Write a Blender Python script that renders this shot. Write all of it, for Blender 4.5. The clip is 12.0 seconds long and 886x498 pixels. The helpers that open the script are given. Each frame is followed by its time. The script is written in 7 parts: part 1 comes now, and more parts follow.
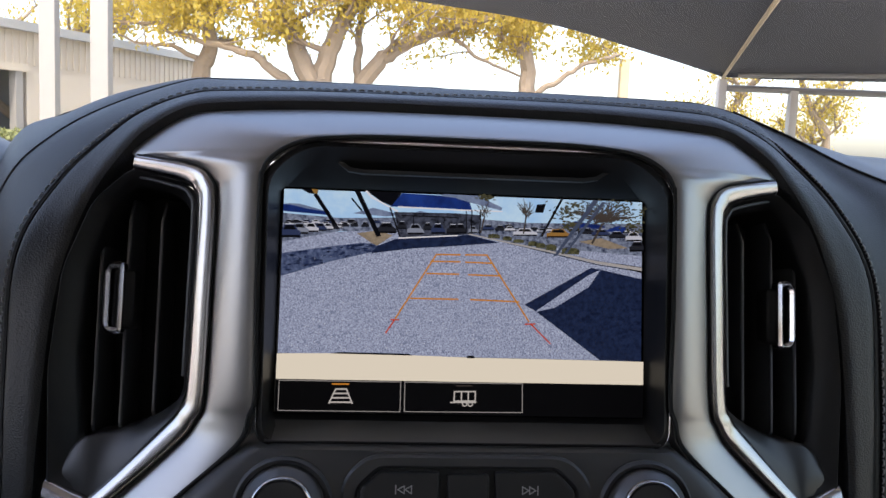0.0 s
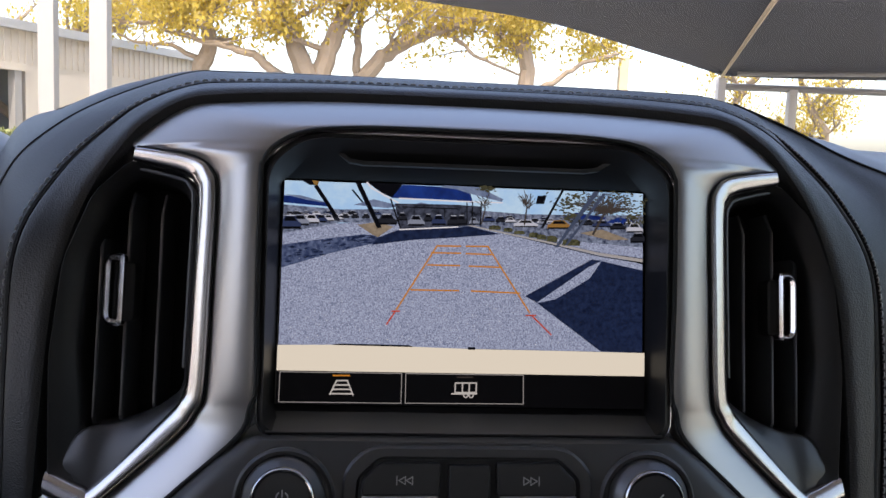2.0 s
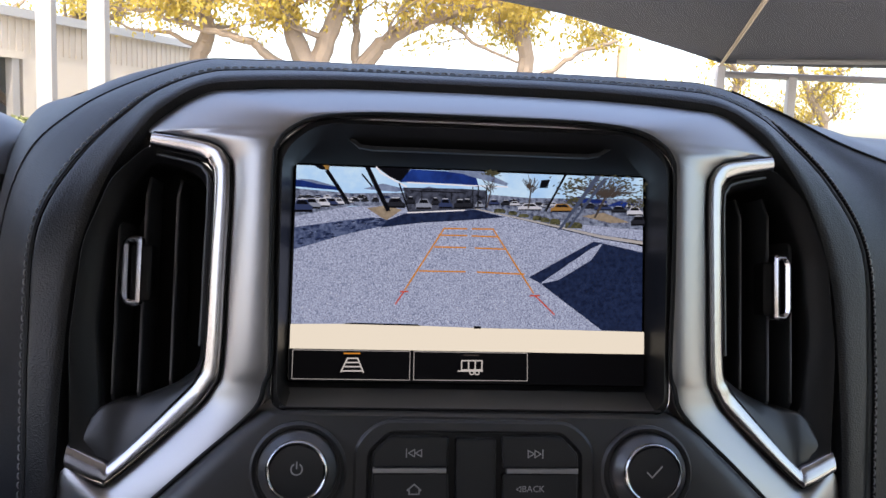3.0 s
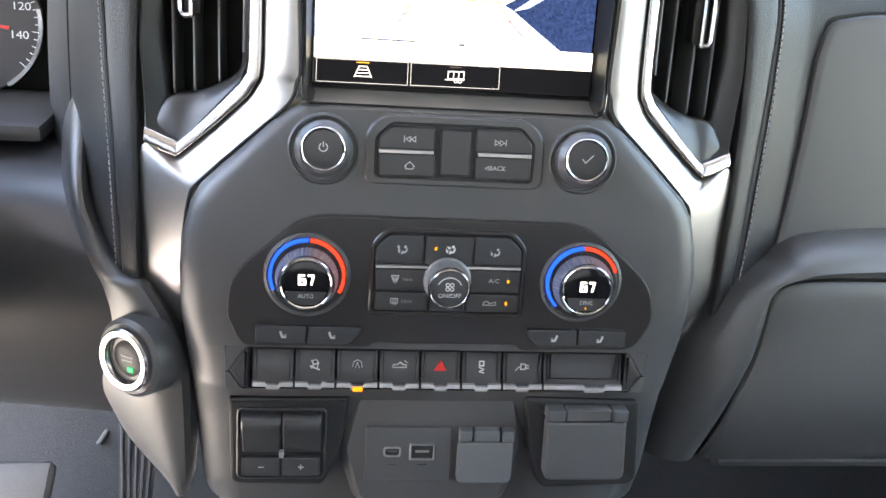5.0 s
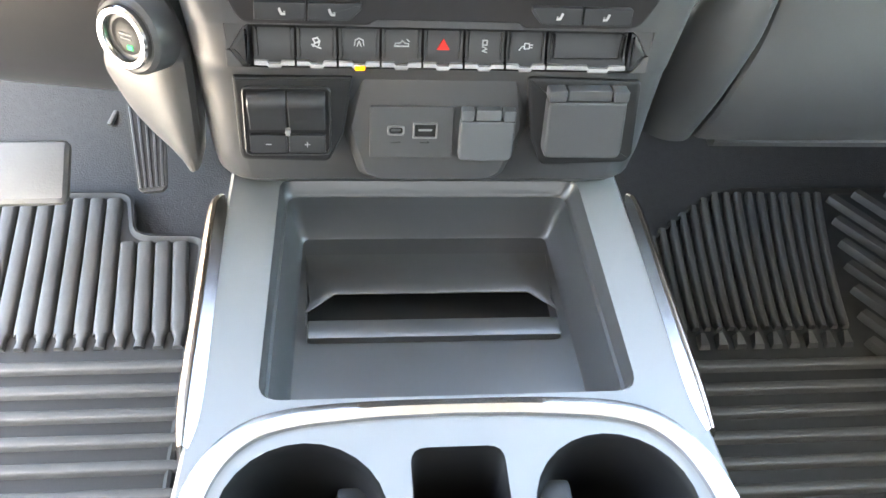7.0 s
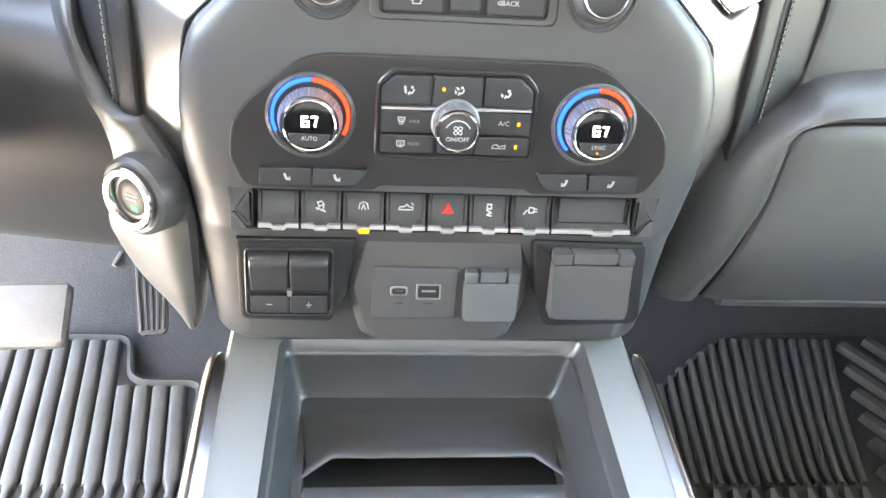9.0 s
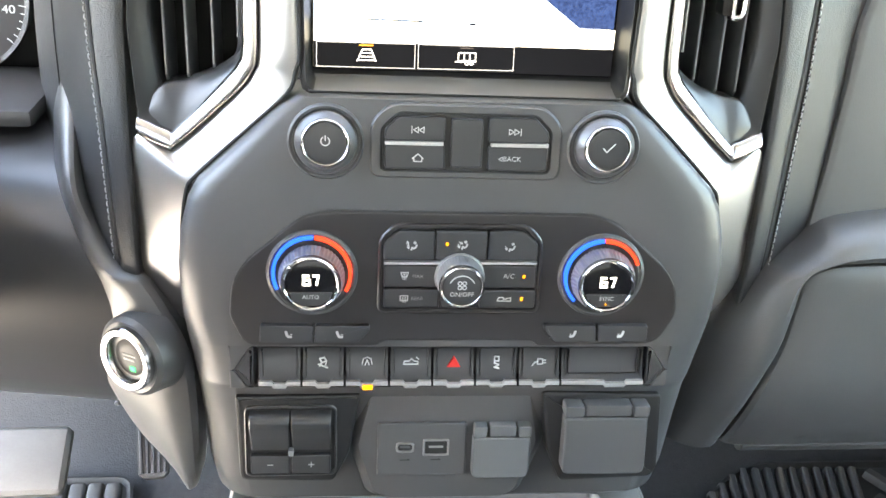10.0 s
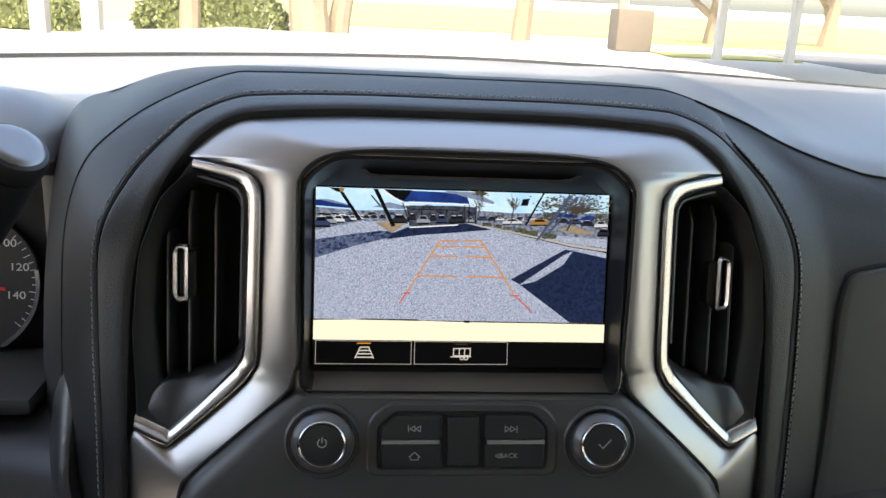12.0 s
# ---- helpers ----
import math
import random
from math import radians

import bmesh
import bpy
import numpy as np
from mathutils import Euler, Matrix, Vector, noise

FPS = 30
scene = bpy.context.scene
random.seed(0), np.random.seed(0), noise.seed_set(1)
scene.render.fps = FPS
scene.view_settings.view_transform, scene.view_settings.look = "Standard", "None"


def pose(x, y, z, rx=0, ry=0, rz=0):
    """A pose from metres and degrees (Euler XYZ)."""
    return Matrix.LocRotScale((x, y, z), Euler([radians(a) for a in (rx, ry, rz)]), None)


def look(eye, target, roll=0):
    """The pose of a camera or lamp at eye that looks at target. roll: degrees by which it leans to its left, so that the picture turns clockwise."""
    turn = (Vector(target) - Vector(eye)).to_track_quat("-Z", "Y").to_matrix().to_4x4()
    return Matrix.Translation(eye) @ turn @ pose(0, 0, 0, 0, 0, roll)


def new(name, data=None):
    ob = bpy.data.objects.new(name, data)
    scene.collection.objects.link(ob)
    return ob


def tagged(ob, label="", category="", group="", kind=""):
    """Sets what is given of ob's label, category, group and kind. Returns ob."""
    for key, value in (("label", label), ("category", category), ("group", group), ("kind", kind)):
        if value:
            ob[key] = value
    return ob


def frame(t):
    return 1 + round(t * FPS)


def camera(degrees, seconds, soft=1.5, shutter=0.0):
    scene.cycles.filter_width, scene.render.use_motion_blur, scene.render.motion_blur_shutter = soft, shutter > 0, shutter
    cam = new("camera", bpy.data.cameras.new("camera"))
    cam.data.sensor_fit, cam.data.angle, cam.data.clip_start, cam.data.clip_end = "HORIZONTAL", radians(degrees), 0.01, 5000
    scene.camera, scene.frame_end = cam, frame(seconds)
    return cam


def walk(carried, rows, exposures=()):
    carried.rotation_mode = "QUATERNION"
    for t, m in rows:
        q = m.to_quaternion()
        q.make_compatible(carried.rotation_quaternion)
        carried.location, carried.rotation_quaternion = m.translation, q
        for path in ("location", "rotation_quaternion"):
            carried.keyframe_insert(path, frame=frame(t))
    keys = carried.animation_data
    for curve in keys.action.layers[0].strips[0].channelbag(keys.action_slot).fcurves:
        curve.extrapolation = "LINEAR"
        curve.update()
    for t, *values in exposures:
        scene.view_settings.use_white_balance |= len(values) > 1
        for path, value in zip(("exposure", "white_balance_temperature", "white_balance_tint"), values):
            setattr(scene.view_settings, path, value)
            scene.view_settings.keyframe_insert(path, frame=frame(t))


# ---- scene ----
# ---------------------------------------------------------------- camera
cam = camera(54.9, 12.0)
PATH = [
    (0.0, (-0.0467, -0.4075, 1.5714), (0.1304, 1.5713, 1.3413), 2.465),
    (0.5, (-0.0465, -0.4066, 1.5707), (0.1308, 1.5721, 1.3401), 2.438),
    (1.0, (-0.0472, -0.4064, 1.5701), (0.1303, 1.5722, 1.3390), 2.424),
    (1.5, (-0.0471, -0.4063, 1.5677), (0.1309, 1.5723, 1.3361), 2.404),
    (2.0, (-0.0472, -0.4074, 1.5677), (0.1315, 1.5710, 1.3356), 2.395),
    (2.5, (-0.0478, -0.4092, 1.5671), (0.1317, 1.5691, 1.3344), 2.382),
    (2.7, (-0.0495, -0.4103, 1.5662), (0.1302, 1.5680, 1.3334), 2.367),
    (3.5, (-0.0570, -0.4627, 1.5669), (0.1337, 1.4970, 1.2160), 2.441),
    (4.3, (-0.0645, -0.5268, 1.5676), (0.1343, 1.3884, 1.0269), 2.516),
    (4.5, (-0.0634, -0.5267, 1.5732), (0.1368, 1.3525, 0.9183), 3.056),
    (5.0, (-0.0649, -0.5421, 1.5891), (0.1657, 1.2464, 0.7242), 4.936),
    (5.5, (-0.0657, -0.5543, 1.5963), (0.1822, 1.1593, 0.5953), 5.817),
    (6.0, (-0.0639, -0.5545, 1.5925), (0.1735, 1.0618, 0.4387), 5.946),
    (6.5, (-0.0634, -0.5536, 1.5905), (0.1673, 0.9502, 0.2923), 5.941),
    (6.7, (-0.0637, -0.5507, 1.5894), (0.1703, 0.8975, 0.2300), 6.061),
    (7.5, (-0.0627, -0.5451, 1.5870), (0.1514, 0.7280, 0.0595), 6.673),
    (8.3, (-0.0617, -0.5396, 1.5845), (0.1742, 0.8097, 0.1272), 7.285),
    (8.5, (-0.0625, -0.5367, 1.5895), (0.1702, 0.8901, 0.2075), 7.109),
    (9.0, (-0.0617, -0.5230, 1.5974), (0.1536, 1.0388, 0.3668), 5.930),
    (9.5, (-0.0605, -0.5098, 1.6032), (0.1385, 1.1354, 0.4836), 4.718),
    (10.0, (-0.0585, -0.4982, 1.6116), (0.1325, 1.2133, 0.5946), 3.893),
    (10.5, (-0.0581, -0.4887, 1.6213), (0.1405, 1.2889, 0.7266), 3.557),
    (11.0, (-0.0599, -0.4867, 1.6311), (0.1483, 1.3623, 0.8979), 3.500),
    (11.5, (-0.0607, -0.4838, 1.6472), (0.1356, 1.4062, 1.0234), 3.270),
    (12.0, (-0.0599, -0.4849, 1.6607), (0.1314, 1.4212, 1.0860), 2.989),
]
EXPOSURES = [(0.0, 2.13, 6950, 19), (2.7, 2.25, 6950, 21), (3.5, 2.85, 7100, 21), (4.5, 3.87, 7250, 19), (5.0, 4.93, 7200, 13), (5.5, 5.50, 7200, 9), (6.5, 5.77, 7600, 8), (8.5, 5.55, 7700, 9), (9.0, 6.08, 7700, 10), (10.0, 5.62, 7500, 9), (11.0, 4.84, 7400, 10), (11.5, 3.86, 7500, 11), (12.0, 2.85, 7500, 12)]
walk(cam, [(t, look(eye, target, roll)) for t, eye, target, roll in PATH], EXPOSURES)

# ---------------------------------------------------------------- daylight
SUN_ELEVATION, SUN_TURN = radians(56), radians(189)
world = bpy.data.worlds.new("sky_world")
scene.world = world
world.use_nodes = True
wn = world.node_tree.nodes
wl = world.node_tree.links
sky = wn.new("ShaderNodeTexSky")
sky.sky_type = 'NISHITA'
sky.sun_disc = False
sky.sun_elevation = SUN_ELEVATION
sky.sun_rotation = SUN_TURN
sky.dust_density = 3.0
wl.new(sky.outputs[0], wn["Background"].inputs[0])
wn["Background"].inputs[1].default_value = 0.15
sun_data = bpy.data.lights.new("sun", 'SUN')
sun_data.energy = 1.4
sun_data.angle = radians(0.6)
sun_data.color = (1.0, 0.94, 0.85)
sun = new("sun", sun_data)
sun_dir = Vector((math.sin(SUN_TURN) * math.cos(SUN_ELEVATION), math.cos(SUN_TURN) * math.cos(SUN_ELEVATION), math.sin(SUN_ELEVATION)))
sun.matrix_world = look((0, 0, 30), Vector((0, 0, 30)) - sun_dir)

# ---------------------------------------------------------------- materials
def material(name, color, rough=0.5, metal=0.0, bump=0.0, scale=200.0, vary=0.15, vary_scale=8.0, kind="noise", spec=0.5, coat=0.0, fleck=0.0):
    """A Principled surface with tone variation at two scales and a fine relief. Scales are in features per metre."""
    m = bpy.data.materials.new(name)
    m.use_nodes = True
    n, l = m.node_tree.nodes, m.node_tree.links
    p = n["Principled BSDF"]
    p.inputs["Roughness"].default_value = rough
    p.inputs["Metallic"].default_value = metal
    p.inputs["Specular IOR Level"].default_value = spec
    p.inputs["Coat Weight"].default_value = coat
    p.inputs["Coat Roughness"].default_value = 0.08
    co = n.new("ShaderNodeTexCoord")
    big = n.new("ShaderNodeTexNoise")
    big.inputs["Scale"].default_value = vary_scale
    big.inputs["Detail"].default_value = 5.0
    l.new(co.outputs["Object"], big.inputs["Vector"])
    small = n.new("ShaderNodeTexNoise")
    small.inputs["Scale"].default_value = scale
    small.inputs["Detail"].default_value = 3.0
    l.new(co.outputs["Object"], small.inputs["Vector"])
    ramp = n.new("ShaderNodeMix")
    ramp.data_type = 'RGBA'
    lo = [c * (1 - vary) for c in color]
    hi = [min(1.0, c * (1 + vary)) for c in color]
    ramp.inputs[6].default_value = (*lo, 1)
    ramp.inputs[7].default_value = (*hi, 1)
    mixf = n.new("ShaderNodeMath")
    mixf.operation = 'MULTIPLY_ADD'
    mixf.inputs[1].default_value = 0.35
    l.new(small.outputs["Fac"], mixf.inputs[0])
    half = n.new("ShaderNodeMath")
    half.operation = 'MULTIPLY'
    half.inputs[1].default_value = 0.65
    l.new(big.outputs["Fac"], half.inputs[0])
    l.new(half.outputs[0], mixf.inputs[2])
    l.new(mixf.outputs[0], ramp.inputs[0])
    l.new(ramp.outputs[2], p.inputs["Base Color"])
    rr = n.new("ShaderNodeMapRange")
    rr.inputs["To Min"].default_value = max(0.0, rough - 0.06)
    rr.inputs["To Max"].default_value = min(1.0, rough + 0.06)
    l.new(big.outputs["Fac"], rr.inputs["Value"])
    l.new(rr.outputs[0], p.inputs["Roughness"])
    if bump:
        b = n.new("ShaderNodeBump")
        b.inputs["Strength"].default_value = bump
        b.inputs["Distance"].default_value = 0.3 / scale
        if kind == "cells":
            v = n.new("ShaderNodeTexVoronoi")
            v.feature = 'SMOOTH_F1'
            v.inputs["Scale"].default_value = scale
            l.new(co.outputs["Object"], v.inputs["Vector"])
            l.new(v.outputs["Distance"], b.inputs["Height"])
        else:
            l.new(small.outputs["Fac"], b.inputs["Height"])
        l.new(b.outputs[0], p.inputs["Normal"])
    return m


LAMP_LEVEL = 0.115     # brightness of small displays against daylight


def glow(name, color, strength=1.0, grain=0.0, scale=900.0, color2=None):
    """A lit part of a display: emission with an optional grain of two colours."""
    m = bpy.data.materials.new(name)
    m.use_nodes = True
    n, l = m.node_tree.nodes, m.node_tree.links
    p = n["Principled BSDF"]
    p.inputs["Base Color"].default_value = (0.004, 0.004, 0.005, 1)
    p.inputs["Roughness"].default_value = 0.3
    p.inputs["Specular IOR Level"].default_value = 0.06
    p.inputs["Emission Strength"].default_value = strength * LAMP_LEVEL
    p.inputs["Emission Color"].default_value = (*color, 1)
    if grain or color2:
        co = n.new("ShaderNodeTexCoord")
        t = n.new("ShaderNodeTexNoise")
        t.inputs["Scale"].default_value = scale
        t.inputs["Detail"].default_value = 6.0
        t.inputs["Roughness"].default_value = 0.7
        l.new(co.outputs["Object"], t.inputs["Vector"])
        mix = n.new("ShaderNodeMix")
        mix.data_type = 'RGBA'
        c2 = color2 or [c * (1 - grain) for c in color]
        mix.inputs[6].default_value = (*c2, 1)
        mix.inputs[7].default_value = (*color, 1)
        s = n.new("ShaderNodeMapRange")
        s.inputs["From Min"].default_value = 0.35
        s.inputs["From Max"].default_value = 0.65
        l.new(t.outputs["Fac"], s.inputs["Value"])
        l.new(s.outputs[0], mix.inputs[0])
        l.new(mix.outputs[2], p.inputs["Emission Color"])
    return m


LEATHER_ROLL = material("coarse_black_leather", (0.021, 0.0212, 0.022), 0.42, bump=1.0, scale=1250, kind="cells", vary=0.12, spec=0.4)
LEATHER = material("black_leather", (0.021, 0.0212, 0.022), 0.46, bump=0.8, scale=1300, kind="cells", vary=0.12, spec=0.36)
SOFT = material("soft_black_plastic", (0.050, 0.0505, 0.0515), 0.40, spec=0.65, bump=0.35, scale=1400, kind="cells", vary=0.12)
FASCIA = material("charcoal_fascia_plastic", (0.056, 0.0555, 0.0565), 0.40, bump=0.12, scale=2200, vary=0.1)
DARK = material("dark_gloss_panel", (0.018, 0.0165, 0.017), 0.30, bump=0.05, scale=2500, vary=0.1)
BUTTON = material("matt_black_button", (0.026, 0.0265, 0.028), 0.34, bump=0.08, scale=3000, vary=0.08)
FRAMEBLACK = material("matt_black_frame", (0.011, 0.011, 0.0115), 0.45, bump=0.1, scale=2500, vary=0.1, spec=0.3)
KNURL = material("dark_knurled_metal", (0.17, 0.17, 0.172), 0.48, metal=0.5, vary=0.06)
KNOBGLOSS = material("dark_gloss_knob_metal", (0.14, 0.14, 0.145), 0.33, metal=0.7, vary=0.05)
SATIN = material("satin_knob_metal", (0.24, 0.24, 0.245), 0.3, metal=0.8, vary=0.05)
SATINLIGHT = material("pale_satin_strip", (0.44, 0.43, 0.425), 0.36, metal=0.7, vary=0.05)
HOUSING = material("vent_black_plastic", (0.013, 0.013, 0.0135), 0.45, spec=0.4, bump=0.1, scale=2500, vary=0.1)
SILVER = material("satin_silver_trim", (0.35, 0.342, 0.338), 0.36, metal=0.95, bump=0.03, scale=3000, vary=0.04)
CHROME = material("bright_chrome", (0.62, 0.62, 0.64), 0.12, metal=1.0, vary=0.04)
SATINCHROME = material("satin_console_chrome", (0.58, 0.58, 0.59), 0.24, metal=1.0, vary=0.04)
BRUSHED = material("dull_chrome", (0.46, 0.46, 0.47), 0.22, metal=1.0, vary=0.05)
# Chrome with a brown reflection put into its colour.
REFLECTBROWN = material("brownish_chrome", (0.36, 0.30, 0.25), 0.24, metal=1.0, vary=0.06)
BRACKET = material("polished_dark_chrome", (0.44, 0.425, 0.425), 0.21, metal=1.0, vary=0.04)
GREYCAP = material("grey_rubber_cover", (0.088, 0.092, 0.095), 0.5, bump=0.2, scale=2500, vary=0.1)
USBGREY = material("dark_grey_plastic", (0.056, 0.057, 0.059), 0.45, bump=0.15, scale=2500, vary=0.1)
GLASS_BLACK = material("black_screen_glass", (0.006, 0.006, 0.007), 0.16, vary=0.05, spec=0.3)
# Darker than the console plastic: shade inside the bin put into the colour.
BINSHADE = material("dark_rubber_bin_liner", (0.047, 0.048, 0.049), 0.30, spec=0.85, bump=0.2, scale=1600, vary=0.1)
CONSOLE = material("dark_grey_console_plastic", (0.165, 0.167, 0.165), 0.34, bump=0.25, scale=1400, kind="cells", vary=0.1)
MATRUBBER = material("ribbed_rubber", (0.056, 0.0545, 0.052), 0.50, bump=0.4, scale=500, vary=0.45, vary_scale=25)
CARPET = material("black_carpet", (0.028, 0.0285, 0.030), 0.95, bump=1.0, scale=420, vary=0.6, vary_scale=110)
# Mat sheet darker than its ribs: groove shade put into the rubber.
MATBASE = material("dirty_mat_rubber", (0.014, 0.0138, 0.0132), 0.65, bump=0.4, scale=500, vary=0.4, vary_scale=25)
DASHTOP = material("soft_dash_top", (0.135, 0.135, 0.136), 0.42, spec=0.9, bump=0.2, scale=1200, kind="cells", vary=0.1)
STEEL_PEDAL = material("worn_pedal_metal", (0.125, 0.118, 0.11), 0.5, metal=0.2, bump=0.2, scale=300, vary=0.25, vary_scale=30)
THREAD = material("grey_thread", (0.36, 0.36, 0.36), 0.7, vary=0.15)
# Near-black for joints and rubber; also stands in for shade in hollows.
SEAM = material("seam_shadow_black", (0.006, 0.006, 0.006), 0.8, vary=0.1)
PRINT = material("pale_grey_print", (0.46, 0.46, 0.455), 0.6, vary=0.04)
PRINT_DIM = material("dim_grey_print", (0.20, 0.20, 0.20), 0.6, vary=0.04)
HEADLINER = material("grey_headliner_cloth", (0.36, 0.35, 0.33), 0.9, bump=0.4, scale=900, vary=0.1)
CABINSIDE = material("dark_door_trim", (0.04, 0.04, 0.042), 0.6, bump=0.3, scale=900, vary=0.1)
HOODPAINT = material("white_car_paint", (0.8, 0.8, 0.79), 0.25, coat=0.6, vary=0.02)
RED_LIT = glow("red_arc_light", (0.9, 0.05, 0.02), 0.70)
BLUE_LIT = glow("blue_arc_light", (0.008, 0.105, 1.0), 0.70)
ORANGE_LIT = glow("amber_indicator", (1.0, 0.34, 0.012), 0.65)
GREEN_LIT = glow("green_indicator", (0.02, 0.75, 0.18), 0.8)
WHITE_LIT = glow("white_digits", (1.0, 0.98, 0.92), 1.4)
RED_PRINT = material("red_print", (0.55, 0.02, 0.015), 0.5, vary=0.03)

# ---------------------------------------------------------------- building helpers
LEAN_BACK = radians(11.0)
FACE = Matrix(((1, 0, 0, 0),
               (0, math.sin(LEAN_BACK), -math.cos(LEAN_BACK), 0),
               (0, math.cos(LEAN_BACK), math.sin(LEAN_BACK), 1.55),
               (0, 0, 0, 1)))      # dash face: x across, then up along the face, then out towards the seats


def W(x, u, n=0.0):
    return FACE @ Vector((x, u, n))


def thing(name, label, category, group="", kind="", at=(0, 0, 0)):
    e = new(name)
    e.empty_display_size = 0.05
    e.location = at
    return tagged(e, label, category, group, kind)


def part(name, bm, mat, parent=None, label="", smooth=True, face=True, sharp=35):
    """Links a bmesh as one mesh object under a thing or part. face: its coordinates are on the dash face."""
    if face:
        bm.transform(FACE)
    bmesh.ops.recalc_face_normals(bm, faces=bm.faces)
    me = bpy.data.meshes.new(name)
    bm.to_mesh(me)
    bm.free()
    if smooth:
        me.polygons.foreach_set("use_smooth", [len(f.vertices) <= 4 for f in me.polygons])
        me.set_sharp_from_angle(angle=radians(sharp))
    me.materials.append(mat)
    ob = new(name, me)
    if parent is not None:
        ob.parent = parent
        if parent.parent is None and parent.data is None:
            ob.matrix_parent_inverse = parent.matrix_basis.inverted()
    if label:
        ob["label"] = label
    return ob


def even(dense, k):
    d = [0.0]
    for a, b in zip(dense, dense[1:]):
        d.append(d[-1] + (b - a).length)
    out, i = [], 0
    for j in range(k):
        s = d[-1] * j / (k - 1)
        while i < len(d) - 2 and d[i + 1] < s:
            i += 1
        f = (s - d[i]) / max(1e-9, d[i + 1] - d[i])
        out.append(dense[i].lerp(dense[i + 1], min(1, max(0, f))))
    return out


def station_curve(points, per=8):
    """A smooth curve with the same number of points between each two stations."""
    P = [Vector(p) for p in points]
    out = []
    for i in range(len(P) - 1):
        p0, p1, p2, p3 = P[max(i - 1, 0)], P[i], P[i + 1], P[min(i + 2, len(P) - 1)]
        for j in range(per):
            t = j / per
            out.append(0.5 * ((2 * p1) + (p2 - p0) * t + (2 * p0 - 5 * p1 + 4 * p2 - p3) * t * t + (3 * p1 - p0 - 3 * p2 + p3) * t ** 3))
    out.append(P[-1])
    return out


def loft(rails, bm=None, close=False):
    bm = bm or bmesh.new()
    rows = [[bm.verts.new(p) for p in r] for r in rails]
    m = len(rows[0])
    for a, b in zip(rows, rows[1:]):
        for i in range(m if close else m - 1):
            j = (i + 1) % m
            bm.faces.new((a[i], a[j], b[j], b[i]))
    return bm


def rounded(points, r, seg=4):
    """A polygon with its corners rounded; r: one radius or one a corner."""
    P = [Vector(p[:2]) for p in points]
    out = []
    for i, p in enumerate(P):
        rad = r[i] if isinstance(r, (list, tuple)) else r
        a, b = P[i - 1] - p, P[(i + 1) % len(P)] - p
        rad = min(rad, a.length * 0.49, b.length * 0.49)
        s, e = p + a.normalized() * rad, p + b.normalized() * rad
        for j in range(seg + 1):
            t = j / seg
            out.append((1 - t) ** 2 * s + 2 * t * (1 - t) * p + t * t * e)
    return out


def inset(poly, d):
    """The polygon moved inwards by d along its corners' normals."""
    area = sum(a.x * b.y - b.x * a.y for a, b in zip(poly, poly[1:] + poly[:1]))
    s = 1 if area > 0 else -1
    out = []
    for i, p in enumerate(poly):
        a, b = (p - poly[i - 1]), (poly[(i + 1) % len(poly)] - p)
        if a.length < 1e-7 or b.length < 1e-7:
            out.append(p.copy())
            continue
        a, b = a.normalized(), b.normalized()
        n = Vector((-a.y - b.y, a.x + b.x))
        n = n.normalized() if n.length > 1e-6 else Vector((-a.y, a.x))
        k = max(0.5, n.dot(Vector((-a.y, a.x))))
        out.append(p + n * (s * d / k))
    return out


def plate(points, n0, n1, bevel=0.0006, r=0.0, bm=None, seg=4, dish=0.0):
    """A raised plate on the dash face from height n0 to n1, with a bevelled front edge."""
    bm = bm or bmesh.new()
    poly = rounded(points, r, seg) if r else [Vector(p[:2]) for p in points]
    least = min(r) if isinstance(r, (list, tuple)) else r
    soft = min(1.5, max(1.03, .75 * least / bevel)) if least else 1.03
    rings = [[(p.x, p.y, n0) for p in poly], [(p.x, p.y, n1 - bevel) for p in poly],
             [(p.x, p.y, n1 - bevel * 0.3) for p in inset(poly, bevel * 0.3)], [(p.x, p.y, n1) for p in inset(poly, bevel)],
             [(p.x, p.y, n1) for p in inset(poly, bevel * soft)]]
    rows = [[bm.verts.new(p) for p in ring] for ring in rings]
    k = len(poly)
    for a, b in zip(rows, rows[1:]):
        for i in range(k):
            bm.faces.new((a[i], a[(i + 1) % k], b[(i + 1) % k], b[i]))
    bm.faces.new(rows[-1])
    bm.faces.new(rows[0][::-1])
    return bm


def ring_plate(outer, inner, n0, n1, bevel=0.0005, bm=None):
    """A frame between two outlines with the same number of points."""
    bm = bm or bmesh.new()
    o2, i2 = inset(outer, bevel), inset(inner, -bevel)
    rings = [[(p.x, p.y, n0) for p in outer], [(p.x, p.y, n1 - bevel) for p in outer], [(p.x, p.y, n1) for p in o2],
             [(p.x, p.y, n1) for p in i2], [(p.x, p.y, n1 - bevel) for p in inner], [(p.x, p.y, n0) for p in inner]]
    return loft(rings, bm, close=True)


def box(x0, x1, y0, y1, z0, z1, bevel=0.0, bm=None, seg=2):
    own = bmesh.new()
    bmesh.ops.create_cube(own, size=1.0)
    own.transform(Matrix.Translation(((x0 + x1) / 2, (y0 + y1) / 2, (z0 + z1) / 2)) @ Matrix.Diagonal((x1 - x0, y1 - y0, z1 - z0, 1)))
    if bevel:
        bmesh.ops.bevel(own, geom=own.edges[:], offset=bevel, segments=seg, affect='EDGES', profile=0.6)
    if bm is None:
        return own
    merge(bm, own)
    return bm


def merge(bm, other):
    me = bpy.data.meshes.new("join")
    other.to_mesh(me)
    other.free()
    bm.from_mesh(me)
    bpy.data.meshes.remove(me)
    return bm


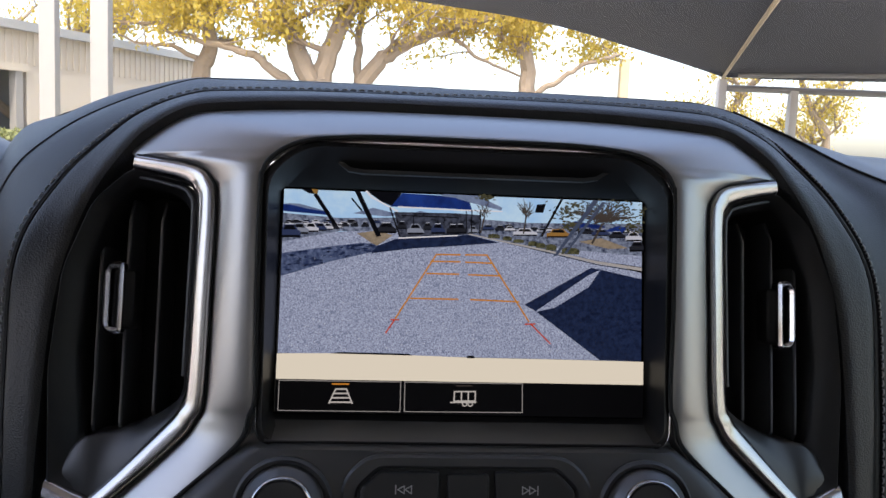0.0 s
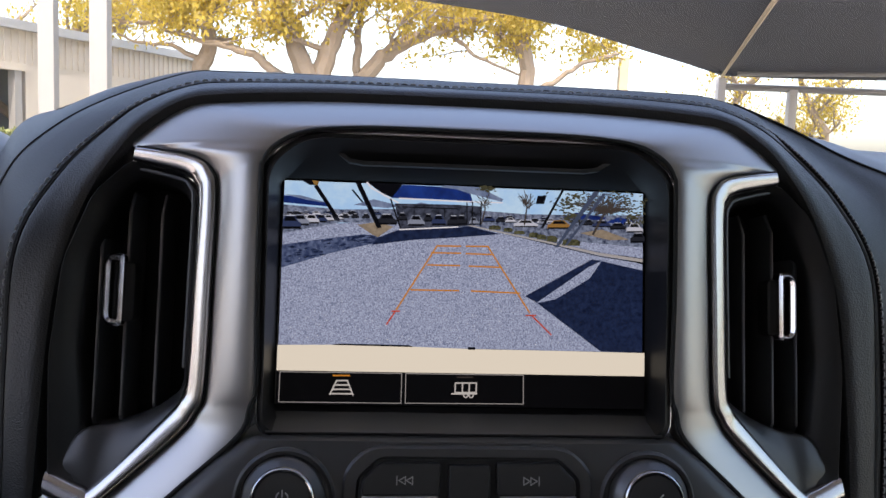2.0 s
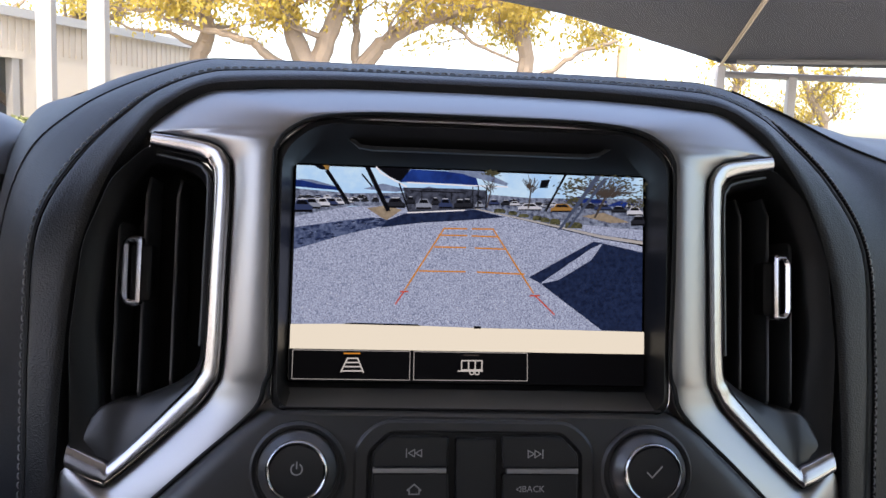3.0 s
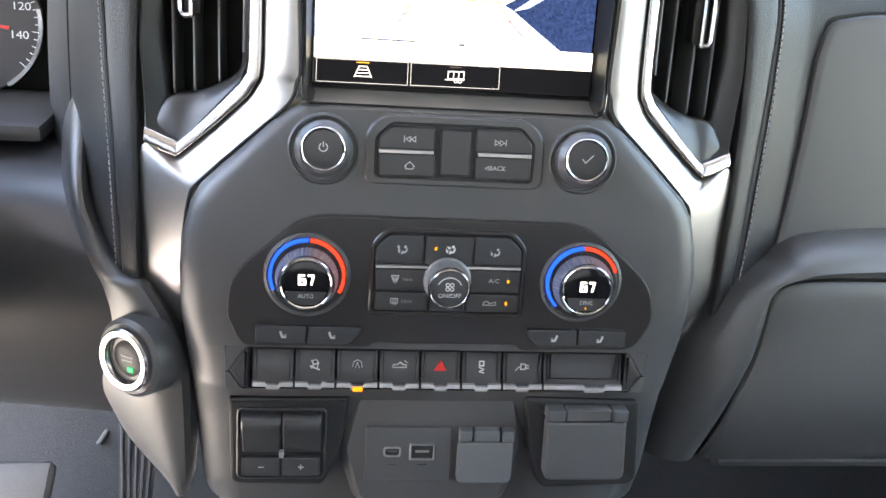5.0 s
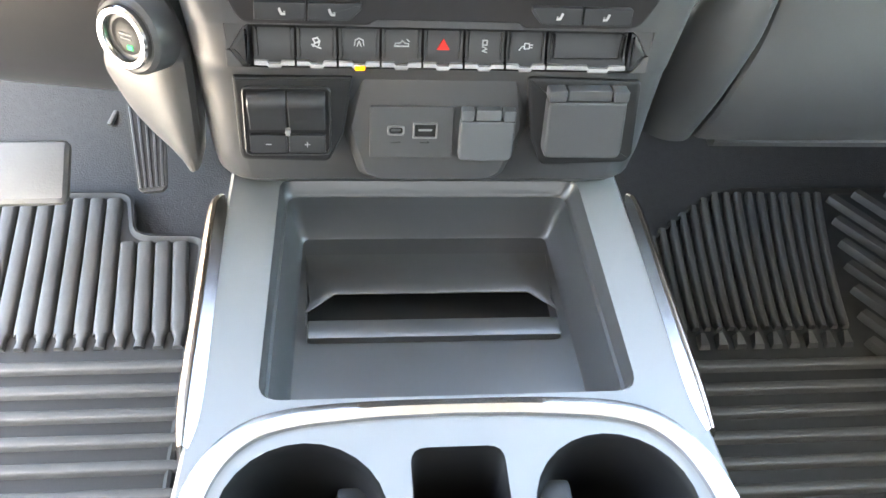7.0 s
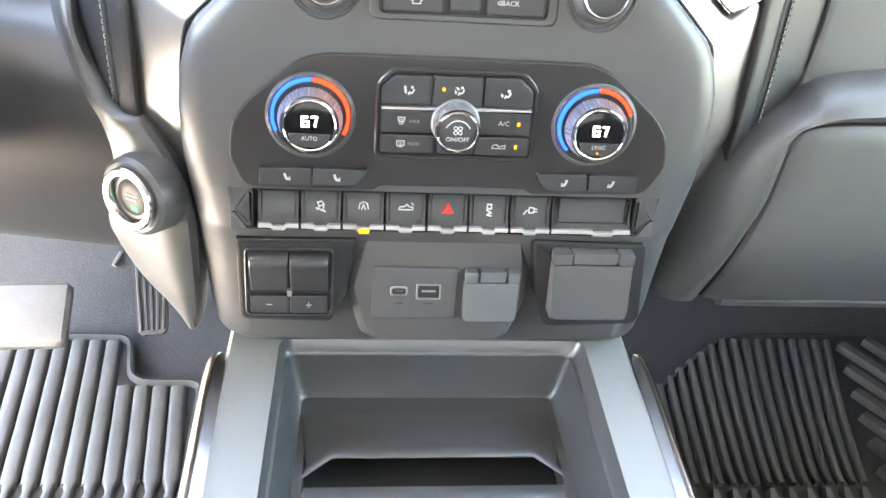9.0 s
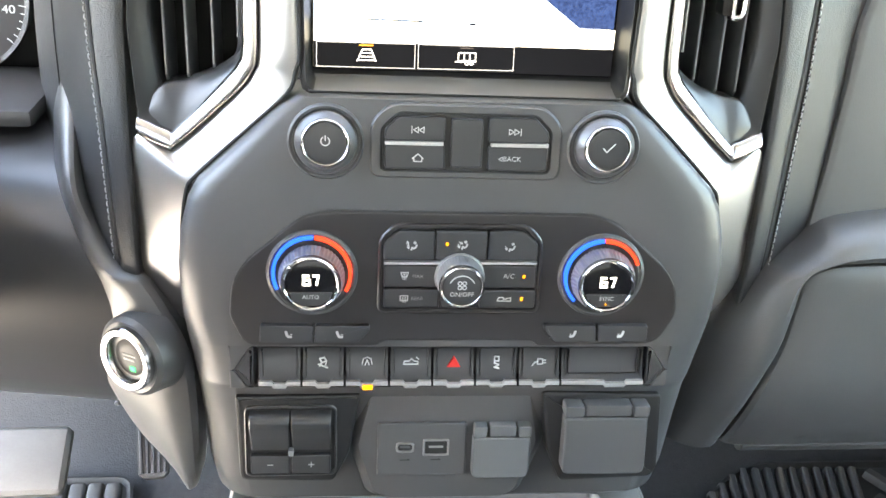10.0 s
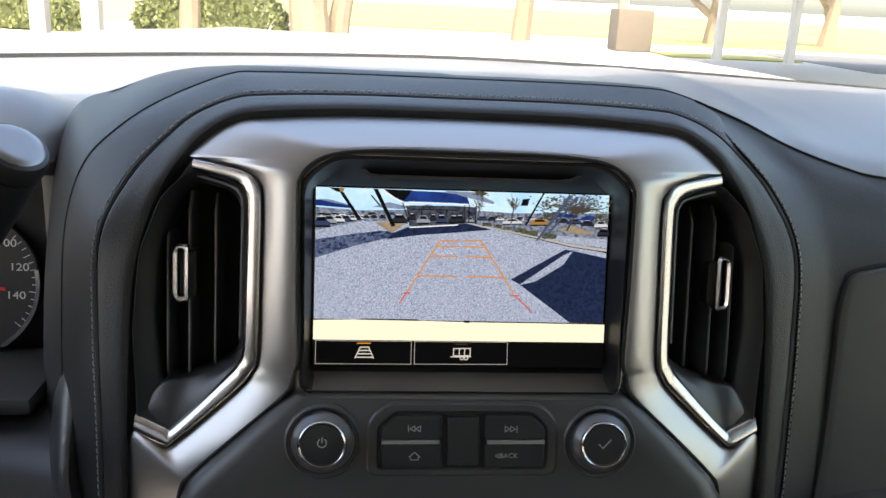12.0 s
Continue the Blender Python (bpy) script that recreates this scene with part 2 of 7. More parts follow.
def lathe(profile, cx, cu, seg=40, bm=None, knurl=None):
    """Turns a profile of (radius, height) about an axis out of the dash face."""
    bm = bm or bmesh.new()
    rings = []
    for r, h in profile:
        row = []
        for i in range(seg):
            a = 2 * math.pi * i / seg
            rr = r * (1 + (knurl if knurl and i % 2 else 0))
            row.append((cx + rr * math.cos(a), cu + rr * math.sin(a), h))
        rings.append(row)
    loft(rings, bm, close=True)
    bm.verts.ensure_lookup_table()
    k = len(bm.verts)
    bm.faces.new([bm.verts[k - seg + i] for i in range(seg)])
    return bm


def arc_band(cx, cu, r0, r1, a0, a1, n0, n1, seg=24, bm=None):
    bm = bm or bmesh.new()
    rows = []
    for i in range(seg + 1):
        a = radians(a0 + (a1 - a0) * i / seg)
        c, s = math.cos(a), math.sin(a)
        rows.append([(cx + r0 * c, cu + r0 * s, n0), (cx + r0 * c, cu + r0 * s, n1), (cx + r1 * c, cu + r1 * s, n1), (cx + r1 * c, cu + r1 * s, n0)])
    loft(rows, bm, close=True)
    bm.verts.ensure_lookup_table()
    k = len(bm.verts)
    bm.faces.new([bm.verts[k - 4 + i] for i in range(4)])
    bm.faces.new([bm.verts[k - 4 * (seg + 1) + i] for i in range(4)])
    return bm


def stroke(points, width, n0, n1, bm=None, closed=False):
    """A flat line of a width along points on the dash face."""
    bm = bm or bmesh.new()
    P = [Vector(p) for p in points]
    seq = list(zip(P, P[1:])) + ([(P[-1], P[0])] if closed else [])
    for a, b in seq:
        d = (b - a)
        if d.length < 1e-7:
            continue
        d.normalize()
        s = Vector((-d.y, d.x)) * width / 2
        e = d * width * 0.4
        q = [a - e - s, b + e - s, b + e + s, a - e + s]
        plate([(v.x, v.y) for v in q], n0, n1, bevel=min(0.00005, width / 8), bm=bm)
    return bm


def pipe(points, radius, seg=8, bm=None):
    """A round rod along points; radius: one number or one a point."""
    bm = bm or bmesh.new()
    P = [Vector(p) for p in points]
    rings = []
    up = None
    for i, p in enumerate(P):
        t = (P[min(i + 1, len(P) - 1)] - P[max(i - 1, 0)]).normalized()
        if up is None:
            up = Vector((0, 0, 1)) if abs(t.z) < .9 else Vector((0, 1, 0))
        side = t.cross(up).normalized()
        up = side.cross(t)
        r = radius[i] if isinstance(radius, (list, tuple)) else radius
        rings.append([p + side * (r * math.cos(2 * math.pi * j / seg)) + up * (r * math.sin(2 * math.pi * j / seg)) for j in range(seg)])
    loft(rings, bm, close=True)
    bm.verts.ensure_lookup_table()
    k = len(bm.verts)
    bm.faces.new([bm.verts[k - seg + i] for i in range(seg)])
    bm.faces.new([bm.verts[k - seg * len(P) + i] for i in range(seg)][::-1])
    return bm


def lettering(name, words, x, u, n, size, mat, parent, align='CENTER', width=1.0, depth=0.00008):
    """Raised lettering on the dash face in the built-in font."""
    cu = bpy.data.curves.new(name, 'FONT')
    cu.body = words
    cu.size = size
    cu.align_x = align
    cu.align_y = 'CENTER'
    cu.extrude = depth
    cu.resolution_u = 2
    tmp = bpy.data.objects.new(name, cu)
    scene.collection.objects.link(tmp)
    dg = bpy.context.evaluated_depsgraph_get()
    me = bpy.data.meshes.new_from_object(tmp.evaluated_get(dg))
    bpy.data.objects.remove(tmp)
    bpy.data.curves.remove(cu)
    bm = bmesh.new()
    bm.from_mesh(me)
    bpy.data.meshes.remove(me)
    bm.transform(Matrix.Translation((x, u, n)) @ Matrix.Diagonal((width, 1, 1, 1)))
    return part(name, bm, mat, parent, smooth=False)


def bent(points, width, n0, n1, bm=None):
    """A bent line of one piece with mitred corners."""
    bm = bm or bmesh.new()
    P = [Vector(p[:2]) for p in points]
    rows = [[], [], [], []]
    for i, p in enumerate(P):
        a = (p - P[i - 1]).normalized() if i else (P[1] - p).normalized()
        b = (P[i + 1] - p).normalized() if i < len(P) - 1 else a
        m = (a + b).normalized()
        w = width / 2 / max(.45, m.dot(a))
        s = Vector((-m.y, m.x)) * w
        for row, (k, n) in zip(rows, ((-1, n0), (-1, n1), (1, n1), (1, n0))):
            row.append((p.x + s.x * k, p.y + s.y * k, n))
    return loft(rows, bm)


# ---------------------------------------------------------------- dashboard
def both(points, per=6):
    """A smooth rail over the whole arch, left to right, from its right half."""
    right = station_curve(points, per)
    return [Vector((-p.x, p.y, p.z)) for p in right[:0:-1]] + right


ARCH_IN = [(0, .0420, -.0135), (.066, .0416, -.0135), (.115, .0388, -.013), (.135, .0350, -.012), (.148, .0270, -.012), (.1590, .0165, -.012),
           (.176, -.010, -.012), (.1885, -.05, -.012), (.1925, -.10, -.011), (.1935, -.15, -.010), (.1945, -.24, -.012), (.19, -.30, -.02)]
ARCH_SEAM = [(0, .0556, -.031), (.068, .0555, -.031), (.118, .0535, -.030), (.137, .0508, -.029), (.157, .0422, -.027), (.172, .0300, -.024),
             (.1955, .003, -.019), (.2120, -.033, -.014), (.2125, -.088, -.011), (.2105, -.14, -.010), (.208, -.24, -.012), (.205, -.30, -.02)]
ARCH_CREST = [(0, .0725, -.078), (.070, .0725, -.078), (.125, .0715, -.077), (.148, .0685, -.071), (.172, .0575, -.0615), (.190, .0420, -.050),
              (.216, .012, -.042), (.230, -.03, -.030), (.237, -.09, -.026), (.239, -.15, -.025), (.237, -.22, -.028), (.232, -.30, -.035)]
ARCH_BACK = [(0, .078, -.125), (.070, .078, -.125), (.128, .0775, -.125), (.152, .073, -.118), (.170, .060, -.108), (.190, .040, -.100),
             (.212, .015, -.095), (.238, -.02, -.085), (.255, -.09, -.08), (.255, -.15, -.08), (.25, -.22, -.08), (.245, -.30, -.085)]


CREST_RIGHT = [(x, u, n - (.015 if i > 4 else 0)) for i, (x, u, n) in enumerate(ARCH_CREST)]
CREST_LEFT = ARCH_CREST[:4] + [(.186, .0505, -.0610), (.2120, .0310, -.0520), (.2320, .008, -.0500), (.2440, -.030, -.0530), (.2490, -.089, -.060), (.251, -.145, -.066), (.249, -.23, -.060), (.243, -.30, -.055)]
BACK_LEFT = ARCH_BACK[:2] + [(.128, .0790, -.125), (.165, .0790, -.126), (.200, .0735, -.130), (.234, .0615, -.136), (.262, .0500, -.138), (.276, .018, -.138), (.284, -.045, -.136), (.286, -.105, -.132), (.285, -.165, -.130), (.281, -.25, -.130)]


def sides(left, right, per=6):
    """As both(), with a left half of its own."""
    a, b = station_curve(left, per), station_curve(right, per)
    return [Vector((-p.x, p.y, p.z)) for p in a[:0:-1]] + b


def between(a, b, t, out=0.0):
    r = []
    for i, (p, q) in enumerate(zip(a, b)):
        p, q = Vector(p), Vector(q)
        d = q - p
        side = Vector((d.x, d.y, 0))
        nrm = Vector((side.x * -d.z, side.y * -d.z, side.x ** 2 + side.y ** 2))
        nrm = nrm.normalized() if nrm.length > 1e-9 else Vector((0, 0, 1))
        r.append(tuple(p.lerp(q, t) + nrm * out))
    return r


dashboard = thing("dashboard", "black leather-wrapped truck dashboard with dark stitching", "dashboard", at=W(0, 0, -0.05))
rails = [both([(x, u - .001, n - .012) for x, u, n in ARCH_IN]), both(ARCH_IN)]
for t, o in ((.02, .0025), (.06, .0046), (.15, .0055), (.275, .0054), (.42, .0046), (.557, .0037), (.7, .0028), (.81, .0020), (.90, .0010)):
    rails.append(both(between(ARCH_IN, ARCH_SEAM, t, o)))
rails += [both(between(ARCH_IN, ARCH_SEAM, .945, .0004)), both(between(ARCH_IN, ARCH_SEAM, .985, -.0012)), both(between(ARCH_IN, ARCH_SEAM, 1.0, -.0034))]
part("hood_roll", loft(rails), LEATHER_ROLL, dashboard, "grained black leather roll")
rails = [both(between(ARCH_IN, ARCH_SEAM, 1.005, -.0030)), sides(between(ARCH_SEAM, CREST_LEFT, .012, -.0012), between(ARCH_SEAM, CREST_RIGHT, .012, -.0012)), sides(between(ARCH_SEAM, CREST_LEFT, .035, .0004), between(ARCH_SEAM, CREST_RIGHT, .035, .0004))]
for t, o in ((.1, .0008), (.25, .0012), (.45, .0014), (.65, .0014), (.85, .0010), (1.0, -.0002)):
    rails.append(sides(between(ARCH_SEAM, CREST_LEFT, t, o), between(ARCH_SEAM, CREST_RIGHT, t, o)))

for t, o in ((.05, .0006), (.12, .0016), (.3, .003), (.6, .0028), (.85, .0012), (1.0, 0)):
    rails.append(sides(between(CREST_LEFT, BACK_LEFT, t, o), between(CREST_RIGHT, ARCH_BACK, t, o * .7)))
rails.append(sides([(x + .006, u - .012, n - .02) for x, u, n in BACK_LEFT], [(x, u - .008, n - .03) for x, u, n in ARCH_BACK]))
part("hood_pad", loft(rails), LEATHER, dashboard, "smooth black leather pad")
groove = both(between(ARCH_IN, ARCH_SEAM, 1.003, -.0012))
part("seam", pipe([p for p in groove], .0009, 5), SEAM, dashboard)
line, line2 = [sides(between(ARCH_SEAM, CREST_LEFT, .095, .0009 + up)[:4] + between(ARCH_SEAM, CREST_LEFT, .075, .0009 + up)[4:], between(ARCH_SEAM, ARCH_CREST, .095, .0012 + up)[:5] + between(ARCH_SEAM, ARCH_CREST, .165, .0014 + up)[5:], 10) for up in (0, .001)]
dense = even([Vector(p) for p in line], 240)
dense2 = even([Vector(p) for p in line2], 240)
bm = bmesh.new()
for i in range(1, 239):
    a, b = dense[i].lerp(dense[i + 1], .14), dense[i].lerp(dense[i + 1], .86)
    lift = (dense2[i] - dense[i]) * 0.35
    pipe([a - lift, a.lerp(b, .25) + lift, a.lerp(b, .75) + lift, b - lift], .00042, 5, bm)
tagged(part("stitching", bm, THREAD, dashboard, "grey thread stitches"), kind="stuff")
groove = sides(CREST_LEFT, CREST_RIGHT)
part("rear_seam", pipe(groove[12:6 * 15 - 1], .0006, 5), SEAM, dashboard)

# top of the dash, back to the windscreen
front = [(-.80, .005, -.22), (-.50, .005, -.22), (-.34, .005, -.21), (-.290, .024, -.165), (-.255, .0510, -.136), (-.2, .0715, -.127), (-.15, .0775, -.122), (0, .078, -.12), (.140, .0755, -.112), (.160, .0635, -.064), (.178, .0572, -.0635), (.195, .0506, -.0640), (.212, .0425, -.0645),
         (.2292, .0355, -.0650), (.25, .0284, -.0650), (.271, .0219, -.0650), (.299, .0162, -.0650), (.36, .0100, -.0665), (.55, .003, -.0705), (.80, -.003, -.0805)]
front = [W(*p) for p in station_curve(front, 5)]


def cowl(x):
    return 0.955 - 0.42 * (abs(x - 0.12) / 0.75) ** 1.7


rows = []
for t in (0, .01, .03, .06, .10, .17, .25, .35, .45, .58, .7, .85, 1.0):
    row = []
    for p in front:
        x = p.x * (1 + .08 * t)
        y = p.y + (cowl(x) - p.y) * t
        base = p.z + (1.556 - p.z) * min(1, t * 1.2) ** .8
        side = min(1, max(0, (p.x - .15) / .09))
        lift = (0.004 + 0.027 * side) * math.sin(math.pi * t ** .6)
        row.append(Vector((x, y, base + lift)))
    rows.append(row)
part("dash_top", loft(rows), DASHTOP, dashboard, "soft-touch black dash top", face=False)

# passenger side pad, lid and lower bolster
start = between(ARCH_SEAM, ARCH_CREST, .22, .0012)
GRID = [[(.160, .0625, -.0615), (.195, .0499, -.0635), (.2292, .0347, -.0645), (.270, .0214, -.0645), (.30, .0154, -.0645), (.40, .0065, -.067), (.55, .000, -.070), (.80, -.006, -.08)],
        [start[5], (.212, .0270, -.0520), (.245, .0160, -.0530), (.285, .006, -.0540), (.32, .000, -.0545), (.40, -.007, -.057), (.55, -.014, -.061), (.80, -.02, -.07)],
        [start[6], (.226, .0030, -.0380), (.248, -.003, -.0425), (.285, -.011, -.0440), (.32, -.015, -.0445), (.40, -.021, -.046), (.55, -.027, -.050), (.80, -.035, -.06)],
        [start[7], (.236, -.0330, -.0265), (.250, -.034, -.0295), (.285, -.037, -.0315), (.32, -.039, -.032), (.40, -.043, -.034), (.55, -.048, -.038), (.80, -.055, -.048)],
        [start[8], (.240, -.0890, -.0245), (.252, -.089, -.0290), (.285, -.090, -.0310), (.32, -.091, -.0315), (.40, -.093, -.033), (.55, -.095, -.037), (.80, -.10, -.047)],
        [start[9], (.241, -.1490, -.0245), (.252, -.149, -.0290), (.285, -.150, -.0310), (.32, -.150, -.0315), (.40, -.150, -.033), (.55, -.150, -.037), (.80, -.15, -.047)],
        [start[10], (.239, -.2200, -.0270), (.252, -.220, -.0300), (.285, -.220, -.0320), (.32, -.220, -.0325), (.40, -.220, -.034), (.55, -.220, -.038), (.80, -.22, -.048)],
        [start[11], (.234, -.3000, -.0340), (.252, -.300, -.0340), (.285, -.300, -.0350), (.32, -.300, -.0355), (.40, -.300, -.037), (.55, -.300, -.041), (.80, -.30, -.05)]]
columns = [station_curve(row, 5) for row in GRID]
rows = list(zip(*[station_curve([c[k] for c in columns], 5) for k in range(len(columns[0]))]))
part("passenger_pad", loft([[r[0] + Vector((-.010, -.006, -.030)), r[0] + Vector((-.003, -.002, -.004))] + list(r) for r in rows]), LEATHER, dashboard, "grained black leather pad")
part("passenger_seam", pipe([p + Vector((0, .0006, .0002)) for p in columns[0]], .0007, 5), SEAM, dashboard)
LID = [(.2415, -.215), (.2468, -.167), (.2502, -.11), (.2515, -.07), (.2565, -.0475), (.285, -.0415), (.40, -.035), (.80, -.030), (.80, -.225), (.40, -.225)]
part("lid_gap", plate([(x - .0022, u + .0022) for x, u in LID], -.05, -.0288, .0004, r=.008), SEAM, dashboard)
lid = part("upper_glovebox_lid", plate(LID, -.04, -.0245, .004, r=.009, seg=6), SOFT, dashboard, "soft black upper glovebox lid")
OUTER = [(.166, -.372, -.040), (.170, -.335, -.032), (.174, -.305, -.026), (.178, -.278, -.022), (.190, -.255, -.020), (.206, -.232, -.020), (.235, -.213, -.022), (.275, -.192, -.026), (.45, -.183, -.03), (.80, -.18, -.035)]
INNER = [(.205, -.372, -.026), (.212, -.335, -.010), (.2195, -.300, .000), (.2250, -.278, .003), (.2282, -.2545, .004), (.2320, -.2325, .004), (.2455, -.2225, .004), (.290, -.2190, .004), (.45, -.217, .0), (.80, -.214, -.008)]
a, b = station_curve(OUTER, 6), station_curve(INNER, 6)
rails = [[Vector((p.x, p.y + .002, p.z - .03)) for p in a], a]
for t, h in ((.05, .005), (.14, .0095), (.28, .0135), (.45, .0152), (.62, .0142), (.8, .0105), (.93, .0045), (.98, .0012), (1.0, -.001)):
    rails.append([p.lerp(q, t) + Vector((0, 0, h)) for p, q in zip(a, b)])
rails.append([q + Vector((.0005, -.0005, -.02)) for q in b])
part("knee_bolster", loft(rails), SOFT, dashboard, "smooth dark grey moulded bolster")
DOOR = [(.2075, -.372), (.2145, -.335), (.2220, -.301), (.2275, -.279), (.2307, -.2560), (.2345, -.2350), (.2468, -.2252), (.290, -.2216), (.45, -.2196), (.80, -.2166)]
top = station_curve([(x, u, 0) for x, u in DOOR], 6)
rails = []
core = Vector((.55, -.372, 0))
for t, n in ((0, -.025), (0, -.0045), (.008, -.0010), (.025, .0008), (.08, .0015), (.2, .001), (.4, .0), (.7, -.001), (1.0, -.002)):
    rails.append([Vector((p.x + (core.x - p.x) * t if p.x < .55 else p.x, p.y + (core.y - p.y) * t, n - .022 * max(0, (-.30 - (p.y + (core.y - p.y) * t)) / .072) ** 2)) for p in top])
part("glovebox_door", loft(rails), SOFT, dashboard, "smooth dark glovebox door")
part("under_edge", pipe([W(x, -.374, -.034) for x in (.225, .30, .40, .5, .65, .82)], .010, 10), SOFT, dashboard, face=False)
part("under_dash_panel", box(.17, .85, .04, .40, 1.12, 1.16, .01), HOUSING, dashboard, face=False)

# driver side: column shroud, start-button panel
RIGHT = [(-.236, -.03, -.090), (-.2385, -.10, -.072), (-.2370, -.150, -.050), (-.2335, -.1876, -.032), (-.2215, -.2140, -.024), (-.2055, -.2330, -.013), (-.1905, -.2385, -.004), (-.1735, -.2647, .001), (-.1655, -.2900, .001), (-.164, -.32, -.001), (-.1655, -.36, -.006), (-.1690, -.393, -.014)]
LEFT = [(-.262, -.03, -.12), (-.266, -.10, -.11), (-.266, -.15, -.09), (-.262, -.185, -.070), (-.256, -.208, -.056), (-.250, -.230, -.048), (-.244, -.248, -.043), (-.2405, -.275, -.040), (-.2400, -.300, -.040), (-.235, -.327, -.042), (-.217, -.370, -.046), (-.186, -.397, -.036)]
a, b = station_curve(RIGHT, 6), station_curve(LEFT, 6)
rails = [[Vector((p.x, p.y, p.z - .03)) for p in a], a]
for t, h in ((.06, .006), (.16, .0105), (.28, .0135), (.38, .0140), (.5, .0125), (.7, .0080), (.9, .0025), (.97, -.001), (1, -.005)):
    rails.append([p.lerp(q, t) + Vector((0, 0, h)) for p, q in zip(a, b)])
rails.append([q + Vector((-.004, 0, -.04)) for q in b])
part("start_button_panel", loft(rails), SOFT, dashboard, "curved black panel round the start button")
rows = []
for q in station_curve([(0, .16, 1.375), (0, .06, 1.37), (0, -.01, 1.34), (0, -.035, 1.28), (0, -.015, 1.20), (0, .03, 1.165), (0, .10, 1.15), (0, .30, 1.15)], 5):
    rows.append([Vector((x, q.y + .02 * math.cos((x + .45) * 7), q.z)) for x in [-.80 + .04 * i for i in range(16)]])
part("driver_knee_panel", loft(rows), BUTTON, dashboard, "dark knee panel below the column", face=False, sharp=80)

# ---------------------------------------------------------------- instrument cluster
cluster = thing("instrument_cluster", "round speedometer under a grey-black hood", "gauge", at=(-.345, .133, 1.44))
GC = Vector((-.348, .134, 1.440))
gm = Matrix.Translation(GC) @ Euler((radians(79), 0, 0)).to_matrix().to_4x4()


def on_gauge(bm):
    bm.transform(gm)
    return bm


part("gauge_face", on_gauge(lathe([(.053, -.004), (.053, 0), (.0525, .0006)], 0, 0, 48)), DARK, cluster, "dark speedometer face", face=False)
part("gauge_ring", on_gauge(arc_band(0, 0, .0515, .0545, -60, 12, 0, .006, 40)), BRUSHED, cluster, "thin silver gauge ring", face=False)
bm = bmesh.new()
for i in range(41):
    a = radians(220 - i * 6.5)
    d = Vector((math.cos(a), math.sin(a)))
    r0 = .0475 if i % 5 else .0455
    stroke([d * r0, d * .0505], .0006, .0006, .0009, bm)
part("tick_marks", on_gauge(bm), PRINT, cluster, face=False)
for word, x, u in (("100", .0297, .0297), ("120", .0383, .0120), ("140", .0356, -.0090)):
    cu = bpy.data.curves.new("numeral", 'FONT')
    cu.body, cu.size, cu.align_x, cu.align_y, cu.extrude = word, .0080, 'CENTER', 'CENTER', .0001
    ob = bpy.data.objects.new("numeral", cu)
    scene.collection.objects.link(ob)
    me = bpy.data.meshes.new_from_object(ob.evaluated_get(bpy.context.evaluated_depsgraph_get()))
    bpy.data.objects.remove(ob)
    bm = bmesh.new()
    bm.from_mesh(me)
    bm.transform(gm @ Matrix.Translation((x, u, .0010)) @ Matrix.Diagonal((1.2, 1, 1, 1)))
    part("numeral", bm, PRINT, cluster, smooth=False, face=False)
part("needle", on_gauge(stroke([(0, 0), (.028, -.004)], .0022, .001, .003)), RED_PRINT, cluster, "red pointer", face=False)
part("bezel", box(-.80, -.272, .150, .22, 1.33, 1.54, .012), HOUSING, cluster, "black cluster surround", face=False)
part("side_wall", box(-.292, -.270, .142, .16, 1.37, 1.54, .004), SOFT, cluster, "black side wall", face=False)
part("hood_end_filler", box(-.30, -.258, .172, .215, 1.48, 1.556, .006), HOUSING, cluster, face=False)
part("lower_lip", box(-.60, -.277, .05, .14, 1.375, 1.388, .005), SOFT, cluster, face=False)
rows = []
for x, drop, tuck in ((-.80, 0, 0), (-.60, 0, 0), (-.45, 0, 0), (-.36, 0, 0), (-.325, .003, 0), (-.300, .006, .002), (-.286, .012, .006), (-.277, .018, .012), (-.270, .026, .022), (-.266, .036, .036)):
    rows.append([Vector((x, .145, 1.535 - drop * .2)), Vector((x, .108 + tuck, 1.537)), Vector((x, .098 + tuck, 1.548 - drop * .1)), Vector((x, .106 + tuck, 1.566 - drop * .5)), Vector((x, .127 + tuck * .8, 1.583 - drop * .8)), Vector((x, .160, 1.594 - drop)), Vector((x, .20, 1.591 - drop)), Vector((x, .26, 1.578 - drop)), Vector((x, .36, 1.555 - drop * .5))])
part("cluster_hood", loft([[p + Vector((-.010, 0, -.012)) for p in r] for r in rows]), DASHTOP, cluster, "rounded soft black hood over the gauges", face=False)

# ---------------------------------------------------------------- column shifter
lever = thing("gear_lever", "black column gear lever with a satin oval end", "lever", at=(-.38, -.02, 1.45))
tip, root = Vector((-.2395, -.03, 1.5735)), Vector((-.335, .03, 1.43))
part("stem", pipe([root, root.lerp(tip, .45), root.lerp(tip, .7), root.lerp(tip, .93)], [.012, .014, .0165, .0180], 16), HOUSING, lever, face=False)
d = (tip - root).normalized()
part("end_ring", pipe([tip - d * .010, tip - d * .002, tip, tip + d * .0008], [.0185, .0185, .0175, .0155], 24), HOUSING, lever, "black oval rim", face=False)
part("end_cap", pipe([tip - d * .004, tip + d * .0012, tip + d * .0024, tip + d * .0028], [.0152, .0152, .0135, .009], 24), SATIN, lever, "satin grey end cap", face=False)

